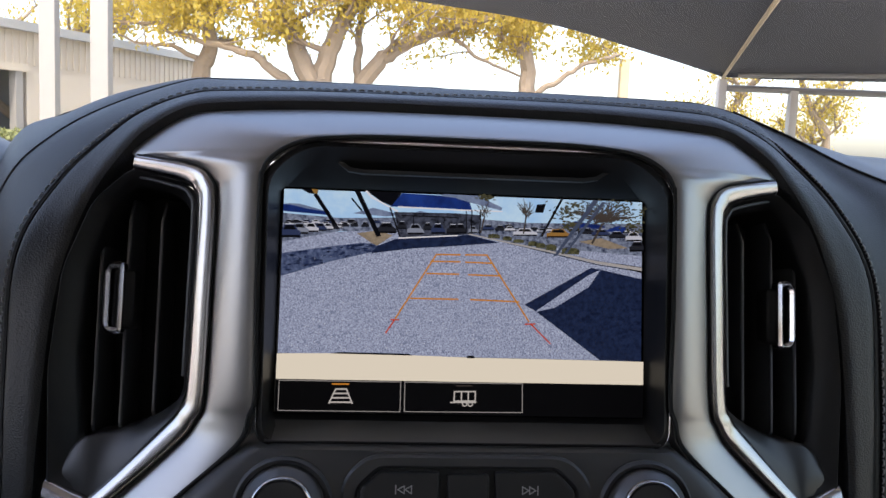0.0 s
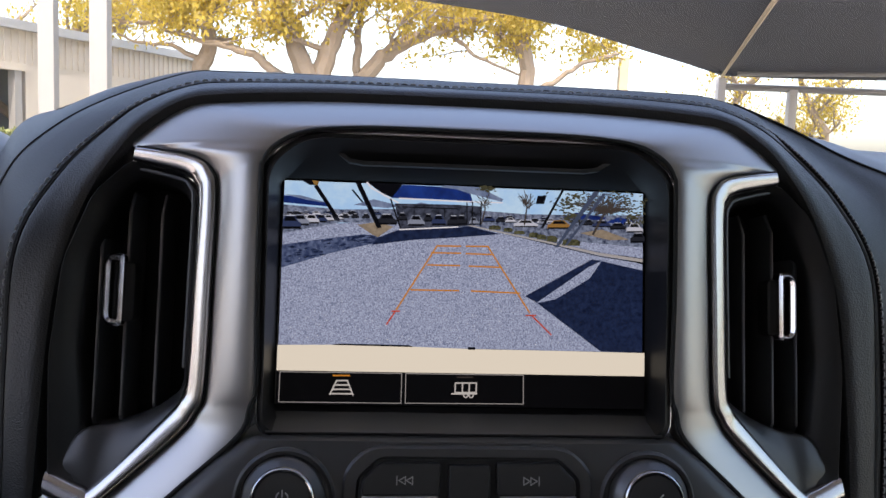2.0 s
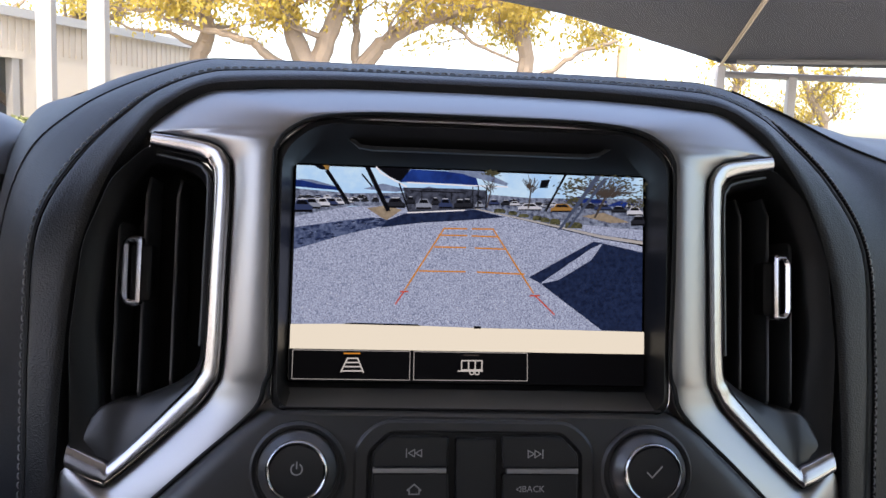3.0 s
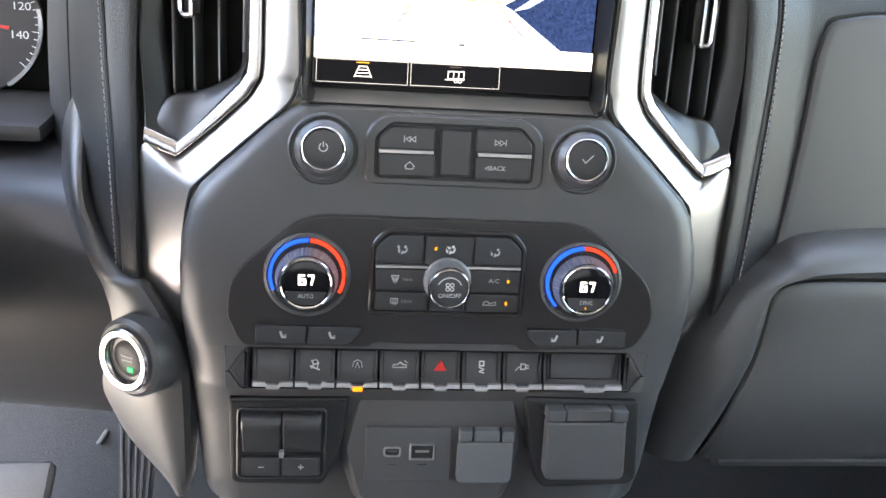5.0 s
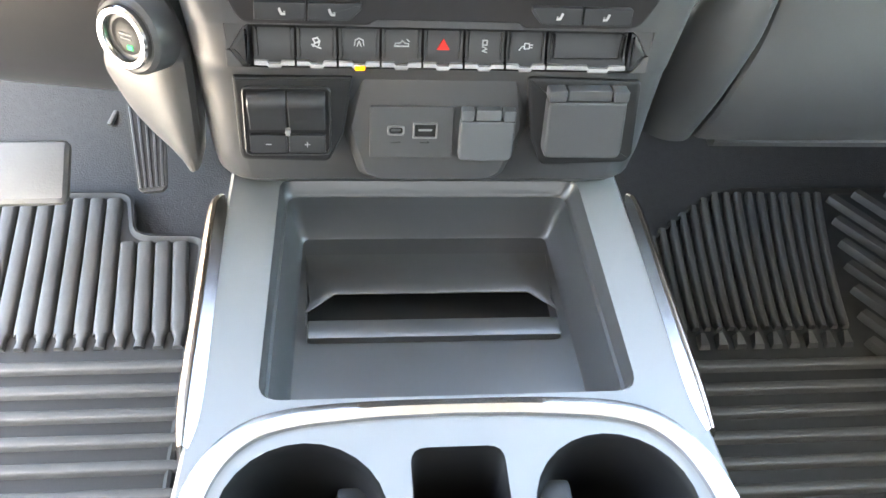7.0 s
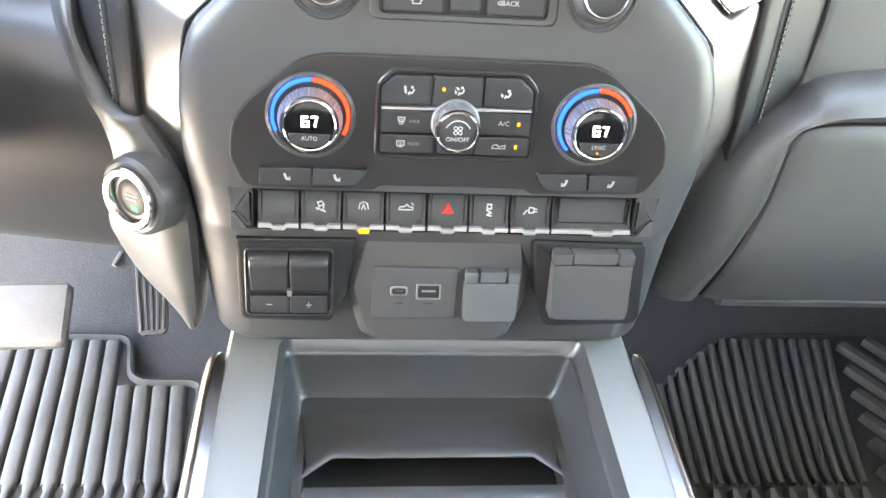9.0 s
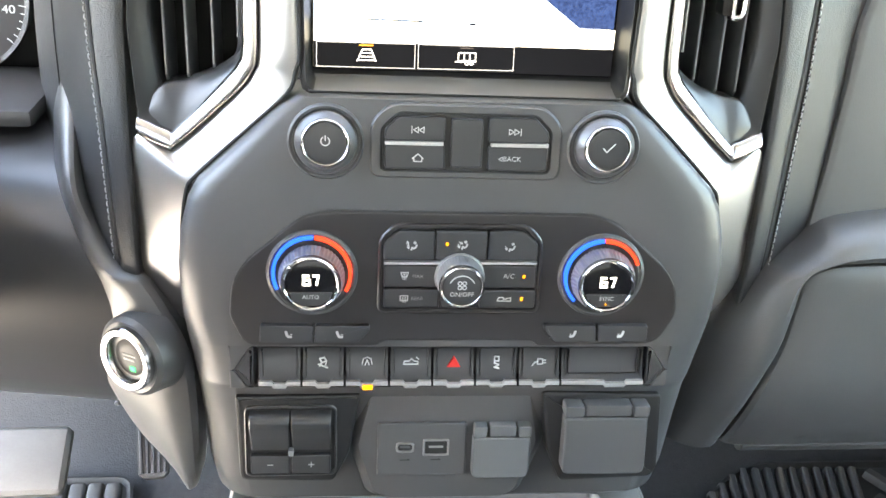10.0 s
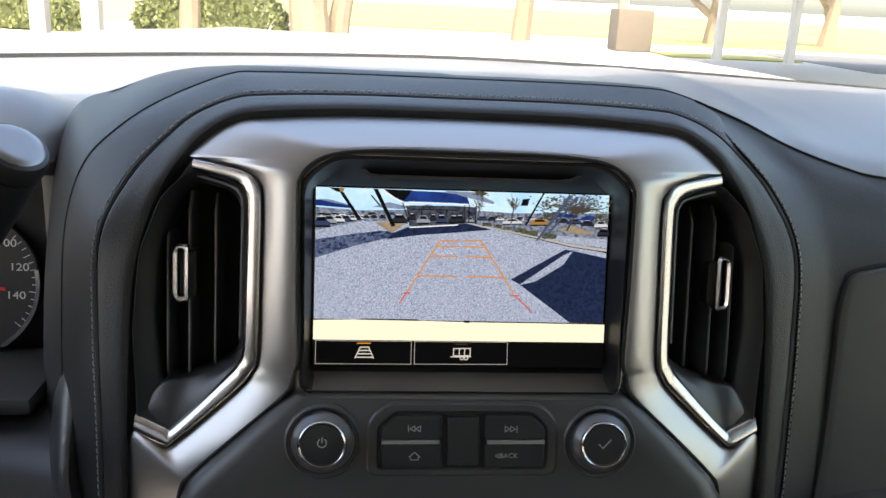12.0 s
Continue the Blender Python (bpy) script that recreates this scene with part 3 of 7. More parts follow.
# ---------------------------------------------------------------- unseen column shroud that carries the lever, added to shade the knee panel
column = thing("steering_column", "unseen black plastic steering column shroud, added to shade the knee panel", "steering column", at=(-.43, -.08, 1.35))
for nm, z0, z1 in (("upper_shroud", 1.352, 1.432), ("lower_shroud", 1.262, 1.349)):
    bm = box(-.520, -.340, -.27, .075, z0, z1, .018, seg=3)
    bm.transform(Matrix.Translation((-.43, -.1, 1.35)) @ Matrix.Rotation(radians(-12), 4, 'X') @ Matrix.Translation((.43, .1, -1.35)))
    part(nm, bm, HOUSING, column, face=False)

# ---------------------------------------------------------------- centre stack
stack = thing("center_stack", "dark plastic centre stack with satin silver trim", "console", at=W(0, -.2, 0))
LEVELS = [(-.1146, .0935, .022), (-.1165, .0985, .028), (-.126, .1105, .0305), (-.140, .1255, .0315), (-.166, .1525, .031), (-.178, .1595, .031), (-.197, .1645, .031), (-.217, .1668, .031), (-.25, .1668, .031), (-.2665, .1660, .031), (-.2675, .1659, .031),
          (-.2952, .1640, .028), (-.2958, .1640, .0280), (-.305, .1640, .0225), (-.33, .1630, .017), (-.37, .1605, .012), (-.392, .158, .006), (-.400, .156, -.004), (-.402, .155, -.03)]
EDGE_UP = [(-1.0, -.060), (-1.0, -.020), (-.993, -.0115), (-.978, -.0062), (-.950, -.0030), (-.90, -.0012), (-.826, -.0004), (-.820, -.0003), (-.7, 0), (-.4, 0), (0, 0)]
EDGE_LOW = [(-1.0, -.060), (-1.0, -.034), (-.992, -.027), (-.965, -.017), (-.925, -.0090), (-.875, -.0035), (-.826, -.0012), (-.820, -.0010), (-.7, 0), (-.4, 0), (0, 0)]
rows = []
for u, w, n in LEVELS:
    k = min(1, max(0, (-.235 - u) / .05))
    half = [(a[0] + (b[0] - a[0]) * k, a[1] + (b[1] - a[1]) * k) for a, b in zip(EDGE_UP, EDGE_LOW)]
    rows.append([(f * w, u, 0.006 if -.2955 < u < -.267 and abs(f) < .823 else n + e) for f, e in half + [(-f, e) for f, e in half[-2::-1]]])
part("fascia", loft(rows), FASCIA, stack, "charcoal moulded fascia")

# satin silver surround
INN = [(0, .0225, .022), (.042, .0225, .022), (.065, .0212, .022), (.077, .0192, .022), (.084, .0165, .022), (.0895, .0128, .022), (.0925, .0095, .022), (.0945, .005, .022), (.0952, -.001, .022),
       (.0948, -.05, .022), (.0937, -.092, .0215), (.0947, -.104, .021), (.0997, -.117, .020), (.1255, -.1408, .017), (.1527, -.1667, .011), (.1602, -.179, .009), (.1659, -.217, .003), (.1640, -.252, -.004), (.158, -.27, -.01)]
OUT = [(0, .0424, -.0138), (.066, .0420, -.0138), (.115, .0392, -.013), (.137, .0348, -.012), (.1595, .0172, -.011), (.150, .0138, -.006), (.1275, .0092, .006), (.1182, .002, .009), (.1152, -.009, .010),
       (.1156, -.05, .010), (.1165, -.096, .010), (.1203, -.1075, .009), (.1293, -.1187, .006), (.1640, -.1502, .000), (.1722, -.1545, -.0015), (.1925, -.1490, -.0070), (.1944, -.20, -.011), (.1930, -.238, -.012), (.176, -.265, -.012)]
rails = [both([(x, u, n - .012) for x, u, n in INN], 5), both(INN, 5)]
for t, h in ((.04, .0010), (.10, .0018), (.20, .0027), (.34, .0034), (.52, .0038), (.70, .0034), (.84, .0026), (.94, .0014), (1, .0001)):
    rails.append(both([tuple(Vector(p).lerp(Vector(q), t) + Vector((0, h * .35 * max(0, 1 - p[0] / .1), h * (1 if i < 11 else .7 if i < 13 else .35)))) for i, (p, q) in enumerate(zip(INN, OUT))], 5))
rails.append(both([(x, u, n - .012) for x, u, n in OUT], 5))
part("silver_surround", loft(rails), SILVER, stack, "satin silver trim arch")
part("trim_gap", pipe(both([(x - .0006 * (1 if x > 0 else 0), u - .0004, n + .0010) if u > -.1 else (x + .0009, u + (.0008 if u > -.18 else 0), n + .0010) for x, u, n in INN], 5), .0011, 6), SEAM, stack)

# screen housing
OUTER6 = [(-.0925, -.1155), (-.0948, .004), (-.0775, .0190), (.0775, .0190), (.0948, .004), (.0925, -.1155)]
LIP6 = [(-.0900, -.1138), (-.0912, .0028), (-.0758, .0168), (.0758, .0168), (.0912, .0028), (.0900, -.1138)]
LOW6 = [(-.0893, -.1092), (-.0897, .0010), (-.0790, .0105), (.0790, .0105), (.0897, .0010), (.0893, -.1092)]
IN6 = [(-.0880, -.1048), (-.0880, -.0010), (-.0862, .0012), (.0862, .0012), (.0880, -.0010), (.0880, -.1048)]
R6 = [.008, .008, .012, .012, .008, .008]
rings = []
for poly, n, r in ((OUTER6, .008, R6), (OUTER6, .0215, R6), (LIP6, .0228, R6), (LOW6, .0125, R6), (IN6, .0012, [.003] * 6), (IN6, -.004, [.003] * 6)):
    rings.append([(p.x, p.y, n) for p in rounded(poly, r, 5)])
part("screen_frame", loft(rings, close=True), FRAMEBLACK, stack, "black recessed screen frame")
line = rounded(OUTER6, R6, 5)
part("frame_ledge", stroke([(-.0600, .0112), (-.0560, .0084), (-.0500, .0075), (.0540, .0077), (.0600, .0088), (.0655, .0122)], .0018, .0100, .0142), BUTTON, stack, "shallow ledge over the screen")
part("screen_lip", loft([[(f * w, u, n) for f in (-1, -.96, -.5, 0, .5, .96, 1)] for w, u, n in ((.0888, -.1142, .0225), (.0886, -.1134, .0233), (.0882, -.1092, .0140), (.0874, -.1064, .0070))]), FASCIA, stack, "charcoal lip below the screen")
part("bright_line", pipe([(p.x, p.y, .0222) for p in line], .00035, 5), BRUSHED, stack, "fine bright outline")

# ---------------------------------------------------------------- air vents
def make_vent():
    v = thing("air_vent", "black vertical dashboard air vent with a chrome slider", "air vent", "dashboard air vents", at=W(.16, -.05, -.02))
    CH_O = [(.1560, .0140, -.004), (.1275, .0088, .006), (.1184, .002, .0095), (.1158, -.009, .0105), (.1162, -.05, .0105), (.1171, -.096, .0105), (.1208, -.1075, .0095), (.1298, -.1187, .0070), (.1645, -.1496, .0020), (.1722, -.1530, .0008), (.1900, -.1462, -.0046)]
    CH_I = [(.1574, .0070, -.006), (.1330, .0010, .002), (.1272, -.003, .005), (.1250, -.0110, .0062), (.1254, -.05, .0062), (.1262, -.093, .0062), (.1290, -.1020, .0055), (.1360, -.1105, .0035), (.1655, -.1403, -.0010), (.1720, -.1420, -.0022), (.1894, -.1355, -.0076)]
    a, b = station_curve(CH_O, 5), station_curve(CH_I, 5)
    rails = [[p + Vector((0, 0, -.012)) for p in a], a]
    for t, h in ((.03, .0010), (.09, .0019), (.18, .0024), (.35, .0027), (.55, .0028), (.75, .0026), (.87, .0020), (.95, .0010), (1, -.0006)):
        rails.append([p.lerp(q, t) + Vector((0, 0, h)) for p, q in zip(a, b)])
    rails.append([q + Vector((0, 0, -.010)) for q in b])
    bm = loft(rails)
    bm.verts.ensure_lookup_table()
    m = len(a)
    bm.faces.new([bm.verts[i * m] for i in range(len(rails))])
    bm.faces.new([bm.verts[i * m + m - 1] for i in range(len(rails))][::-1])
    part("chrome_bracket", bm, BRACKET, v, "polished chrome bracket")
    part("bracket_gap", pipe([p + Vector((-.0004, .0002, .0004)) for p in a], .0005, 6), SEAM, v)
    # Paler pipe stands in for light caught along the opening's bevel.
    part("inner_bezel", pipe([p + Vector((.0026, -.0016 if p.y > -.09 else .0022, -.0036)) for p in b if p.y > -.092], .0009, 6), USBGREY, v, "thin grey pipe for light caught by the bezel")
    OPEN = [(.1300, -.012), (.1370, -.0035), (.1560, .0008), (.1660, -.010), (.1765, -.038), (.1795, -.080), (.1755, -.1205), (.1470, -.1135), (.1312, -.0985)]
    EDGE = [(.1250, -.0110), (.1325, .0022), (.1580, .0090), (.1755, -.008), (.1875, -.040), (.1915, -.085), (.1885, -.1450), (.1690, -.1425), (.1262, -.096)]
    o, e = rounded(OPEN, .006, 4), rounded(EDGE, .006, 4)
    rings = [[(p.x, p.y, -.030) for p in e], [(p.x, p.y, -.006) for p in e]]
    for t, n in ((.08, -.0045), (.25, -.0052), (.85, -.0105), (1.0, -.0135)):
        rings.append([(p.x + (q.x - p.x) * t, p.y + (q.y - p.y) * t, n) for p, q in zip(e, o)])
    rings += [[(p.x, p.y, -.055) for p in o]]
    part("housing", loft(rings, close=True), HOUSING, v, "black vent housing")
    a, b = station_curve([(x, u, n - .0012) for x, u, n in CH_I[5:]], 6), station_curve([(.1285, -.0965, -.0050), (.1330, -.1010, -.0060), (.1440, -.1085, -.0070), (.1600, -.1150, -.0080), (.1751, -.1184, -.0088), (.1868, -.1330, -.0092)], 6)
    rails = [[p + Vector((0, 0, -.006)) for p in a]] + [[p.lerp(q, t) + Vector((0, 0, .0012 * math.sin(math.pi * t))) for p, q in zip(a, b)] for t in (0, .2, .4, .6, .8, .93, .98)]
    rails += [[q + Vector((.0002, .0003, -.0010)) for q in b], [q + Vector((.0004, .0006, -.024)) for q in b]]
    part("lower_lip", loft(rails), BUTTON, v, "dark moulded lower lip")
    # Black sheet at the back stands in for the duct's unlit depth.
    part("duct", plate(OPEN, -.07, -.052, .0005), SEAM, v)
    for x, top, bottom in ((.1460, -.006, -.1105), (.1612, -.005, -.1165), (.1738, -.021, -.1175)):
        prof = [(top - .010, -.019), (top, -.026), (top, -.048), (bottom, -.048), (bottom, -.022), (bottom + .004, -.019)]
        bm = bmesh.new()
        rows = []
        for dx in (-.0009, .0009):
            rows.append([bm.verts.new((x + dx, u, n)) for u, n in prof])
        for i in range(6):
            bm.faces.new((rows[0][i], rows[0][(i + 1) % 6], rows[1][(i + 1) % 6], rows[1][i]))
        bm.faces.new(rows[0]), bm.faces.new(rows[1][::-1])
        bmesh.ops.bevel(bm, geom=bm.edges[:], offset=.0003, segments=1, affect='EDGES')
        blade = part("vane", bm, GREYCAP, v)
        # Satin strip added where light glints off the vane's front edge.
        part("blade_edge", pipe([(x, u, n + .0003) for u, n in (prof[1], prof[0], (prof[5][0], prof[5][1]))], .0007, 6), SATIN, blade, "thin satin strip for the glint on the edge")
    tab = part("slider", plate([(.1560, -.0395), (.1665, -.0395), (.1665, -.068), (.1560, -.068)], -.024, -.0135, .0015, r=.003), HOUSING, v, "black slider block")
    o, i = rounded([(.1605, -.0358), (.1672, -.0358), (.1700, -.0405), (.1700, -.0655), (.1672, -.0702), (.1605, -.0702)], .0022, 4), rounded([(.1632, -.0391), (.1660, -.0391), (.1666, -.0415), (.1666, -.0645), (.1660, -.0669), (.1632, -.0669)], .001, 4)
    part("chrome_loop", ring_plate(o, i, -.016, -.0082, .0014), CHROME, tab, "chrome slider loop")
    return v


vent_r = make_vent()
vent_l = thing("air_vent", "black vertical dashboard air vent with a chrome slider", "air vent", "dashboard air vents", at=W(-.16, -.05, -.02))
flip = Matrix.Diagonal((-1, 1, 1, 1))


def flipped(ob, parent):
    me = ob.data.copy()
    me.transform(flip)
    me.flip_normals()
    c = new(ob.name.split(".")[0], me)
    c.parent = parent
    if parent.data is None:
        c.matrix_parent_inverse = parent.matrix_basis.inverted()
    if ob.get("label"):
        c["label"] = ob["label"]
    for k in ob.children:
        flipped(k, c)


for o in list(vent_r.children):
    flipped(o, vent_l)

# ---------------------------------------------------------------- display with the reversing-camera picture
display = thing("touchscreen", "lit touchscreen showing a reversing-camera view of a car park", "touchscreen", at=W(0, -.05, 0))
glass = part("glass", plate([(-.0879, -.1046), (.0879, -.1046), (.0879, .0011), (-.0879, .0011)], -.003, .0, .0004, r=.002), GLASS_BLACK, display, "black display glass")
LAYER = [0.0]


def shown(name, points, mat, step=1, parent=glass):
    LAYER[0] += step
    h = .00004 * LAYER[0]
    return part(name, plate(points, h - .00003, h, .00001), mat, parent, smooth=False)


SKY_P = glow("picture_sky", (0.30, 0.60, 1.0), 1.45, color2=(0.60, 0.85, 1.0), scale=24)
ASPHALT_P = glow("picture_asphalt", (0.60, 0.70, 0.92), 1.32, color2=(0.095, 0.135, 0.25), scale=1500)
SHADE_P = glow("picture_shade", (0.026, 0.050, 0.140), 0.9, color2=(0.007, 0.014, 0.048), scale=500)
DAPPLE_P = glow("picture_dapple", (0.20, 0.28, 0.50), 0.9, color2=(0.012, 0.03, 0.12), scale=420)
CREAM_P = glow("picture_bumper", (0.94, 0.90, 0.74), 1.35)
BLUE_P = glow("picture_blue_canopy", (0.016, 0.070, 0.40), 1.0, color2=(0.007, 0.022, 0.14), scale=70)
DARK_P = glow("picture_dark", (0.006, 0.007, 0.012), 0.6)
LOT_P = glow("picture_far_lot", (0.42, 0.52, 0.72), 1.0, color2=(0.020, 0.034, 0.085), scale=520)
HEDGE_P = glow("picture_planting", (0.24, 0.25, 0.13), 0.8, color2=(0.015, 0.02, 0.012), scale=600)
KERB_P = glow("picture_kerb", (0.62, 0.62, 0.62), 0.95)
TWIG_P = glow("picture_twigs", (0.10, 0.085, 0.075), 0.8)
GUIDE_O = glow("picture_guide_amber", (0.95, 0.38, 0.05), 0.9)
GUIDE_R = glow("picture_guide_red", (0.9, 0.10, 0.05), 0.9)
BAR_P = glow("screen_button_line", (0.62, 0.62, 0.60), 0.8)
CAR_TINTS = [glow("picture_car_dark", (0.03, 0.035, 0.05), 0.8), glow("picture_car_blue", (0.05, 0.08, 0.20), 0.8), glow("picture_car_pale", (0.72, 0.78, 0.90), 1.1), glow("picture_car_orange", (0.55, 0.30, 0.08), 0.8), glow("picture_car_silver", (0.34, 0.40, 0.52), 1.0)]
X0 = .0865
shown("picture_sky", [(-X0, -.022), (X0, -.026), (X0, .0002), (-X0, .0002)], SKY_P)
def pic(a, b):
    """From the picture's own raster (across, down) to the display."""
    return (min(X0, max(-X0, -.1036 + 9.04e-5 * a + 2.1e-6 * b)), min(.0001, .0058 + 3.0e-6 * a - 9.02e-5 * b))


def drawn(name, points, mat, step=.3):
    return shown(name, [pic(a, b) for a, b in points], mat, step)


def lines(name, pairs, width, mat, step=.6):
    """Each line of a drawn mark as a part of its own."""
    for p in pairs:
        LAYER[0] += step / len(pairs)
        h = .00004 * LAYER[0]
        part(name, stroke(p, width, h - .00003, h), mat, glass, smooth=False)


def ray_line(name, a, b, width, mat):
    lines(name, [[pic(*a), pic(*b)]], width, mat, .3)


PALE_P = glow("picture_pale", (0.70, 0.78, 0.90), 1.1)
WHITE_LINE_P = glow("picture_white", (0.90, 0.93, 1.0), 1.25)
ROOF_P = glow("picture_pale_roof", (0.34, 0.46, 0.68), 1.0, color2=(0.15, 0.22, 0.40), scale=200)
SAND_P = glow("picture_sand", (0.62, 0.52, 0.38), 0.8, color2=(0.38, 0.32, 0.24), scale=600)
STEEL_P = glow("picture_steel_post", (0.10, 0.14, 0.24), 0.8)
OLIVE_P = glow("picture_olive_leaves", (0.17, 0.17, 0.085), 0.8, color2=(0.04, 0.045, 0.035), scale=700)
TAN_P = glow("picture_tan", (0.52, 0.30, 0.08), 0.8)
shown("picture_asphalt", [(-X0, -.0768), (X0, -.0771), (X0, -.0345), (.056, -.0265), (.039, -.0240), (.010, -.0186), (-.0265, -.0185), (-.045, -.0180), (-.0625, -.0195), (-X0, -.0240)], ASPHALT_P)
drawn("picture_far_lot", [(170, 195), (480, 222), (1080, 215), (1450, 245), (1800, 250), (2100, 250), (2100, 480), (1800, 450), (1500, 385), (1200, 320), (1000, 300), (480, 290), (170, 345)], LOT_P, 1)
drawn("picture_dapple", [(170, 405), (420, 372), (600, 352), (690, 365), (650, 400), (430, 450), (170, 525)], DAPPLE_P, 1)
rnd = random.Random(4)
for k in range(46):
    a, f = rnd.uniform(185, 620), rnd.random()
    top, low = 400 - (a - 180) * .11, 515 - (a - 180) * .27
    b, w = top + (low - top) * f, rnd.uniform(20, 55)
    drawn("picture_branch_shade", [(a, b), (a + w * .5, b - rnd.uniform(5, 9)), (a + w, b - rnd.uniform(0, 5)), (a + w * .5, b + rnd.uniform(1, 4))], SHADE_P, .1)
LAYER[0] += .3
bm, top = bmesh.new(), .00004 * LAYER[0]
for k in range(900):
    f = rnd.random() ** 1.3
    p = Vector((rnd.uniform(-.083, .083), -.0265 - .048 * f))
    s = .00007 + .00014 * f
    stroke([p, p + Vector((s * rnd.uniform(.8, 2.4), 0))], s * rnd.uniform(.6, 1.2), top - .00003, top, bm)
part("picture_glint", bm, WHITE_LINE_P, glass, smooth=False)
drawn("picture_shade_band", [(770, 332), (1080, 318), (1150, 310), (1320, 352), (1080, 370), (860, 382), (640, 408), (672, 370)], SHADE_P, 1)
shown("picture_shade_near", [(.029, -.0514), (.0346, -.0543), (.0661, -.0769), (X0, -.0771), (X0, -.0375), (.0656, -.0334), (.0614, -.0327)], SHADE_P)
shown("picture_lit_wedge", [(.034, -.0548), (.0439, -.0524), (.0604, -.0420), (.0662, -.0334), (.0603, -.0362)], ASPHALT_P)
drawn("picture_drive", [(1560, 372), (1760, 395), (2100, 425), (2100, 485), (1860, 450), (1700, 415)], ASPHALT_P)
drawn("picture_sand_island", [(565, 302), (670, 288), (755, 312), (672, 368), (640, 352)], SAND_P)
drawn("picture_kerb", [(1140, 306), (1320, 345), (1580, 402), (1850, 466), (2100, 506), (2100, 488), (1850, 452), (1580, 392), (1320, 338), (1150, 302)], KERB_P)
drawn("picture_kerb_shade", [(1320, 346), (1580, 403), (1850, 468), (2100, 508), (2100, 513), (1850, 473), (1580, 408)], DARK_P)
for a, b, w, h in ((1290, 318, 66, 24), (1362, 330, 50, 24), (1422, 344, 60, 20), (1500, 358, 56, 28), (1542, 368, 52, 28), (1598, 378, 60, 34), (1702, 398, 100, 36)):
    drawn("picture_bush", [(a - w / 2, b + h * .4), (a - w * .45, b - h * .4), (a - w * .1, b - h * .55), (a + w * .3, b - h * .45), (a + w / 2, b - h * .1), (a + w * .45, b + h * .5)], HEDGE_P)
drawn("picture_canopy_far", [(178, 148), (300, 158), (425, 192), (425, 208), (178, 186)], BLUE_P)
drawn("picture_roof", [(178, 143), (270, 148), (420, 190), (300, 172)], ROOF_P)
drawn("picture_roof", [(545, 198), (650, 168), (800, 205), (720, 214)], ROOF_P)
drawn("picture_roof", [(815, 208), (900, 184), (1030, 214), (860, 222)], ROOF_P)
drawn("picture_canopy_far", [(1650, 262), (1730, 236), (1890, 262), (1890, 278), (1700, 272)], BLUE_P)
drawn("picture_canopy_far", [(1890, 290), (1960, 262), (2060, 280), (1990, 300)], BLUE_P)


def car_seen(a, b, w, h, tint):
    """A parked car in the picture: body, glass and a bright roof line."""
    drawn("picture_car", [(a - w / 2, b + h * .42), (a - w / 2, b), (a - w * .36, b - h * .08), (a - w * .24, b - h * .45), (a + w * .2, b - h * .45), (a + w * .36, b - h * .05), (a + w / 2, b + h * .08), (a + w / 2, b + h * .42)], CAR_TINTS[tint])
    drawn("picture_car_glass", [(a - w * .3, b - h * .08), (a - w * .21, b - h * .36), (a + w * .17, b - h * .36), (a + w * .28, b - h * .06)], DARK_P)
    drawn("picture_car_shade", [(a - w / 2, b + h * .46), (a - w * .46, b + h * .30), (a + w * .46, b + h * .30), (a + w / 2, b + h * .46)], DARK_P)
    if tint in (0, 1):
        drawn("picture_car_gleam", [(a - w * .24, b - h * .40), (a - w * .2, b - h * .47), (a + w * .18, b - h * .47), (a + w * .2, b - h * .40)], PALE_P)


drawn("picture_canopy_depth", [(760, 190), (1090, 196), (1215, 205), (1205, 300), (1090, 314), (790, 326)], glow("picture_canopy_depth", (0.13, 0.16, 0.24), 0.9, color2=(0.004, 0.005, 0.010), scale=380))
for k in range(34):
    a = rnd.uniform(180, 700) if k % 2 else rnd.uniform(1225, 2090)
    b = (246 + rnd.uniform(-6, 8)) if k % 2 else 268 + (a - 1225) * .035 + rnd.uniform(-8, 8)
    car_seen(a, b, rnd.uniform(34, 60), rnd.uniform(18, 26), rnd.choice((0, 1, 2, 2, 4)))
for a, b, w, h, tint in ((478, 266, 34, 26, 2), (452, 268, 42, 32, 0), (418, 269, 54, 38, 2), (378, 271, 64, 46, 1), (330, 274, 78, 54, 2), (272, 279, 92, 64, 4), (222, 290, 110, 78, 1),
                         (505, 258, 40, 26, 0), (555, 258, 40, 26, 0), (610, 258, 40, 28, 0), (720, 276, 104, 62, 0), (800, 262, 50, 44, 0), (872, 282, 88, 62, 4), (935, 268, 46, 44, 0), (990, 280, 74, 60, 1), (1070, 282, 70, 56, 0),
                         (1110, 280, 60, 56, 0), (1175, 285, 50, 44, 4), (1255, 274, 64, 34, 1), (1320, 276, 60, 32, 0), (1370, 280, 56, 30, 2), (1452, 298, 130, 44, 2), (1632, 304, 130, 50, 3), (1545, 290, 50, 30, 4), (1780, 292, 90, 36, 0),
                         (1860, 300, 100, 40, 1), (1950, 312, 90, 40, 0), (2040, 322, 90, 56, 2), (2060, 375, 90, 60, 0)):
    car_seen(a, b, w, h, tint)
drawn("picture_sand_island", [(1740, 350), (1860, 330), (2010, 385), (1900, 388)], SAND_P)
drawn("picture_canopy_shade", [(615, 82), (800, 92), (748, 165), (690, 138)], DARK_P)
drawn("picture_canopy", [(742, 165), (800, 95), (1090, 110), (1155, 138), (1172, 192), (1080, 176), (900, 168)], BLUE_P)
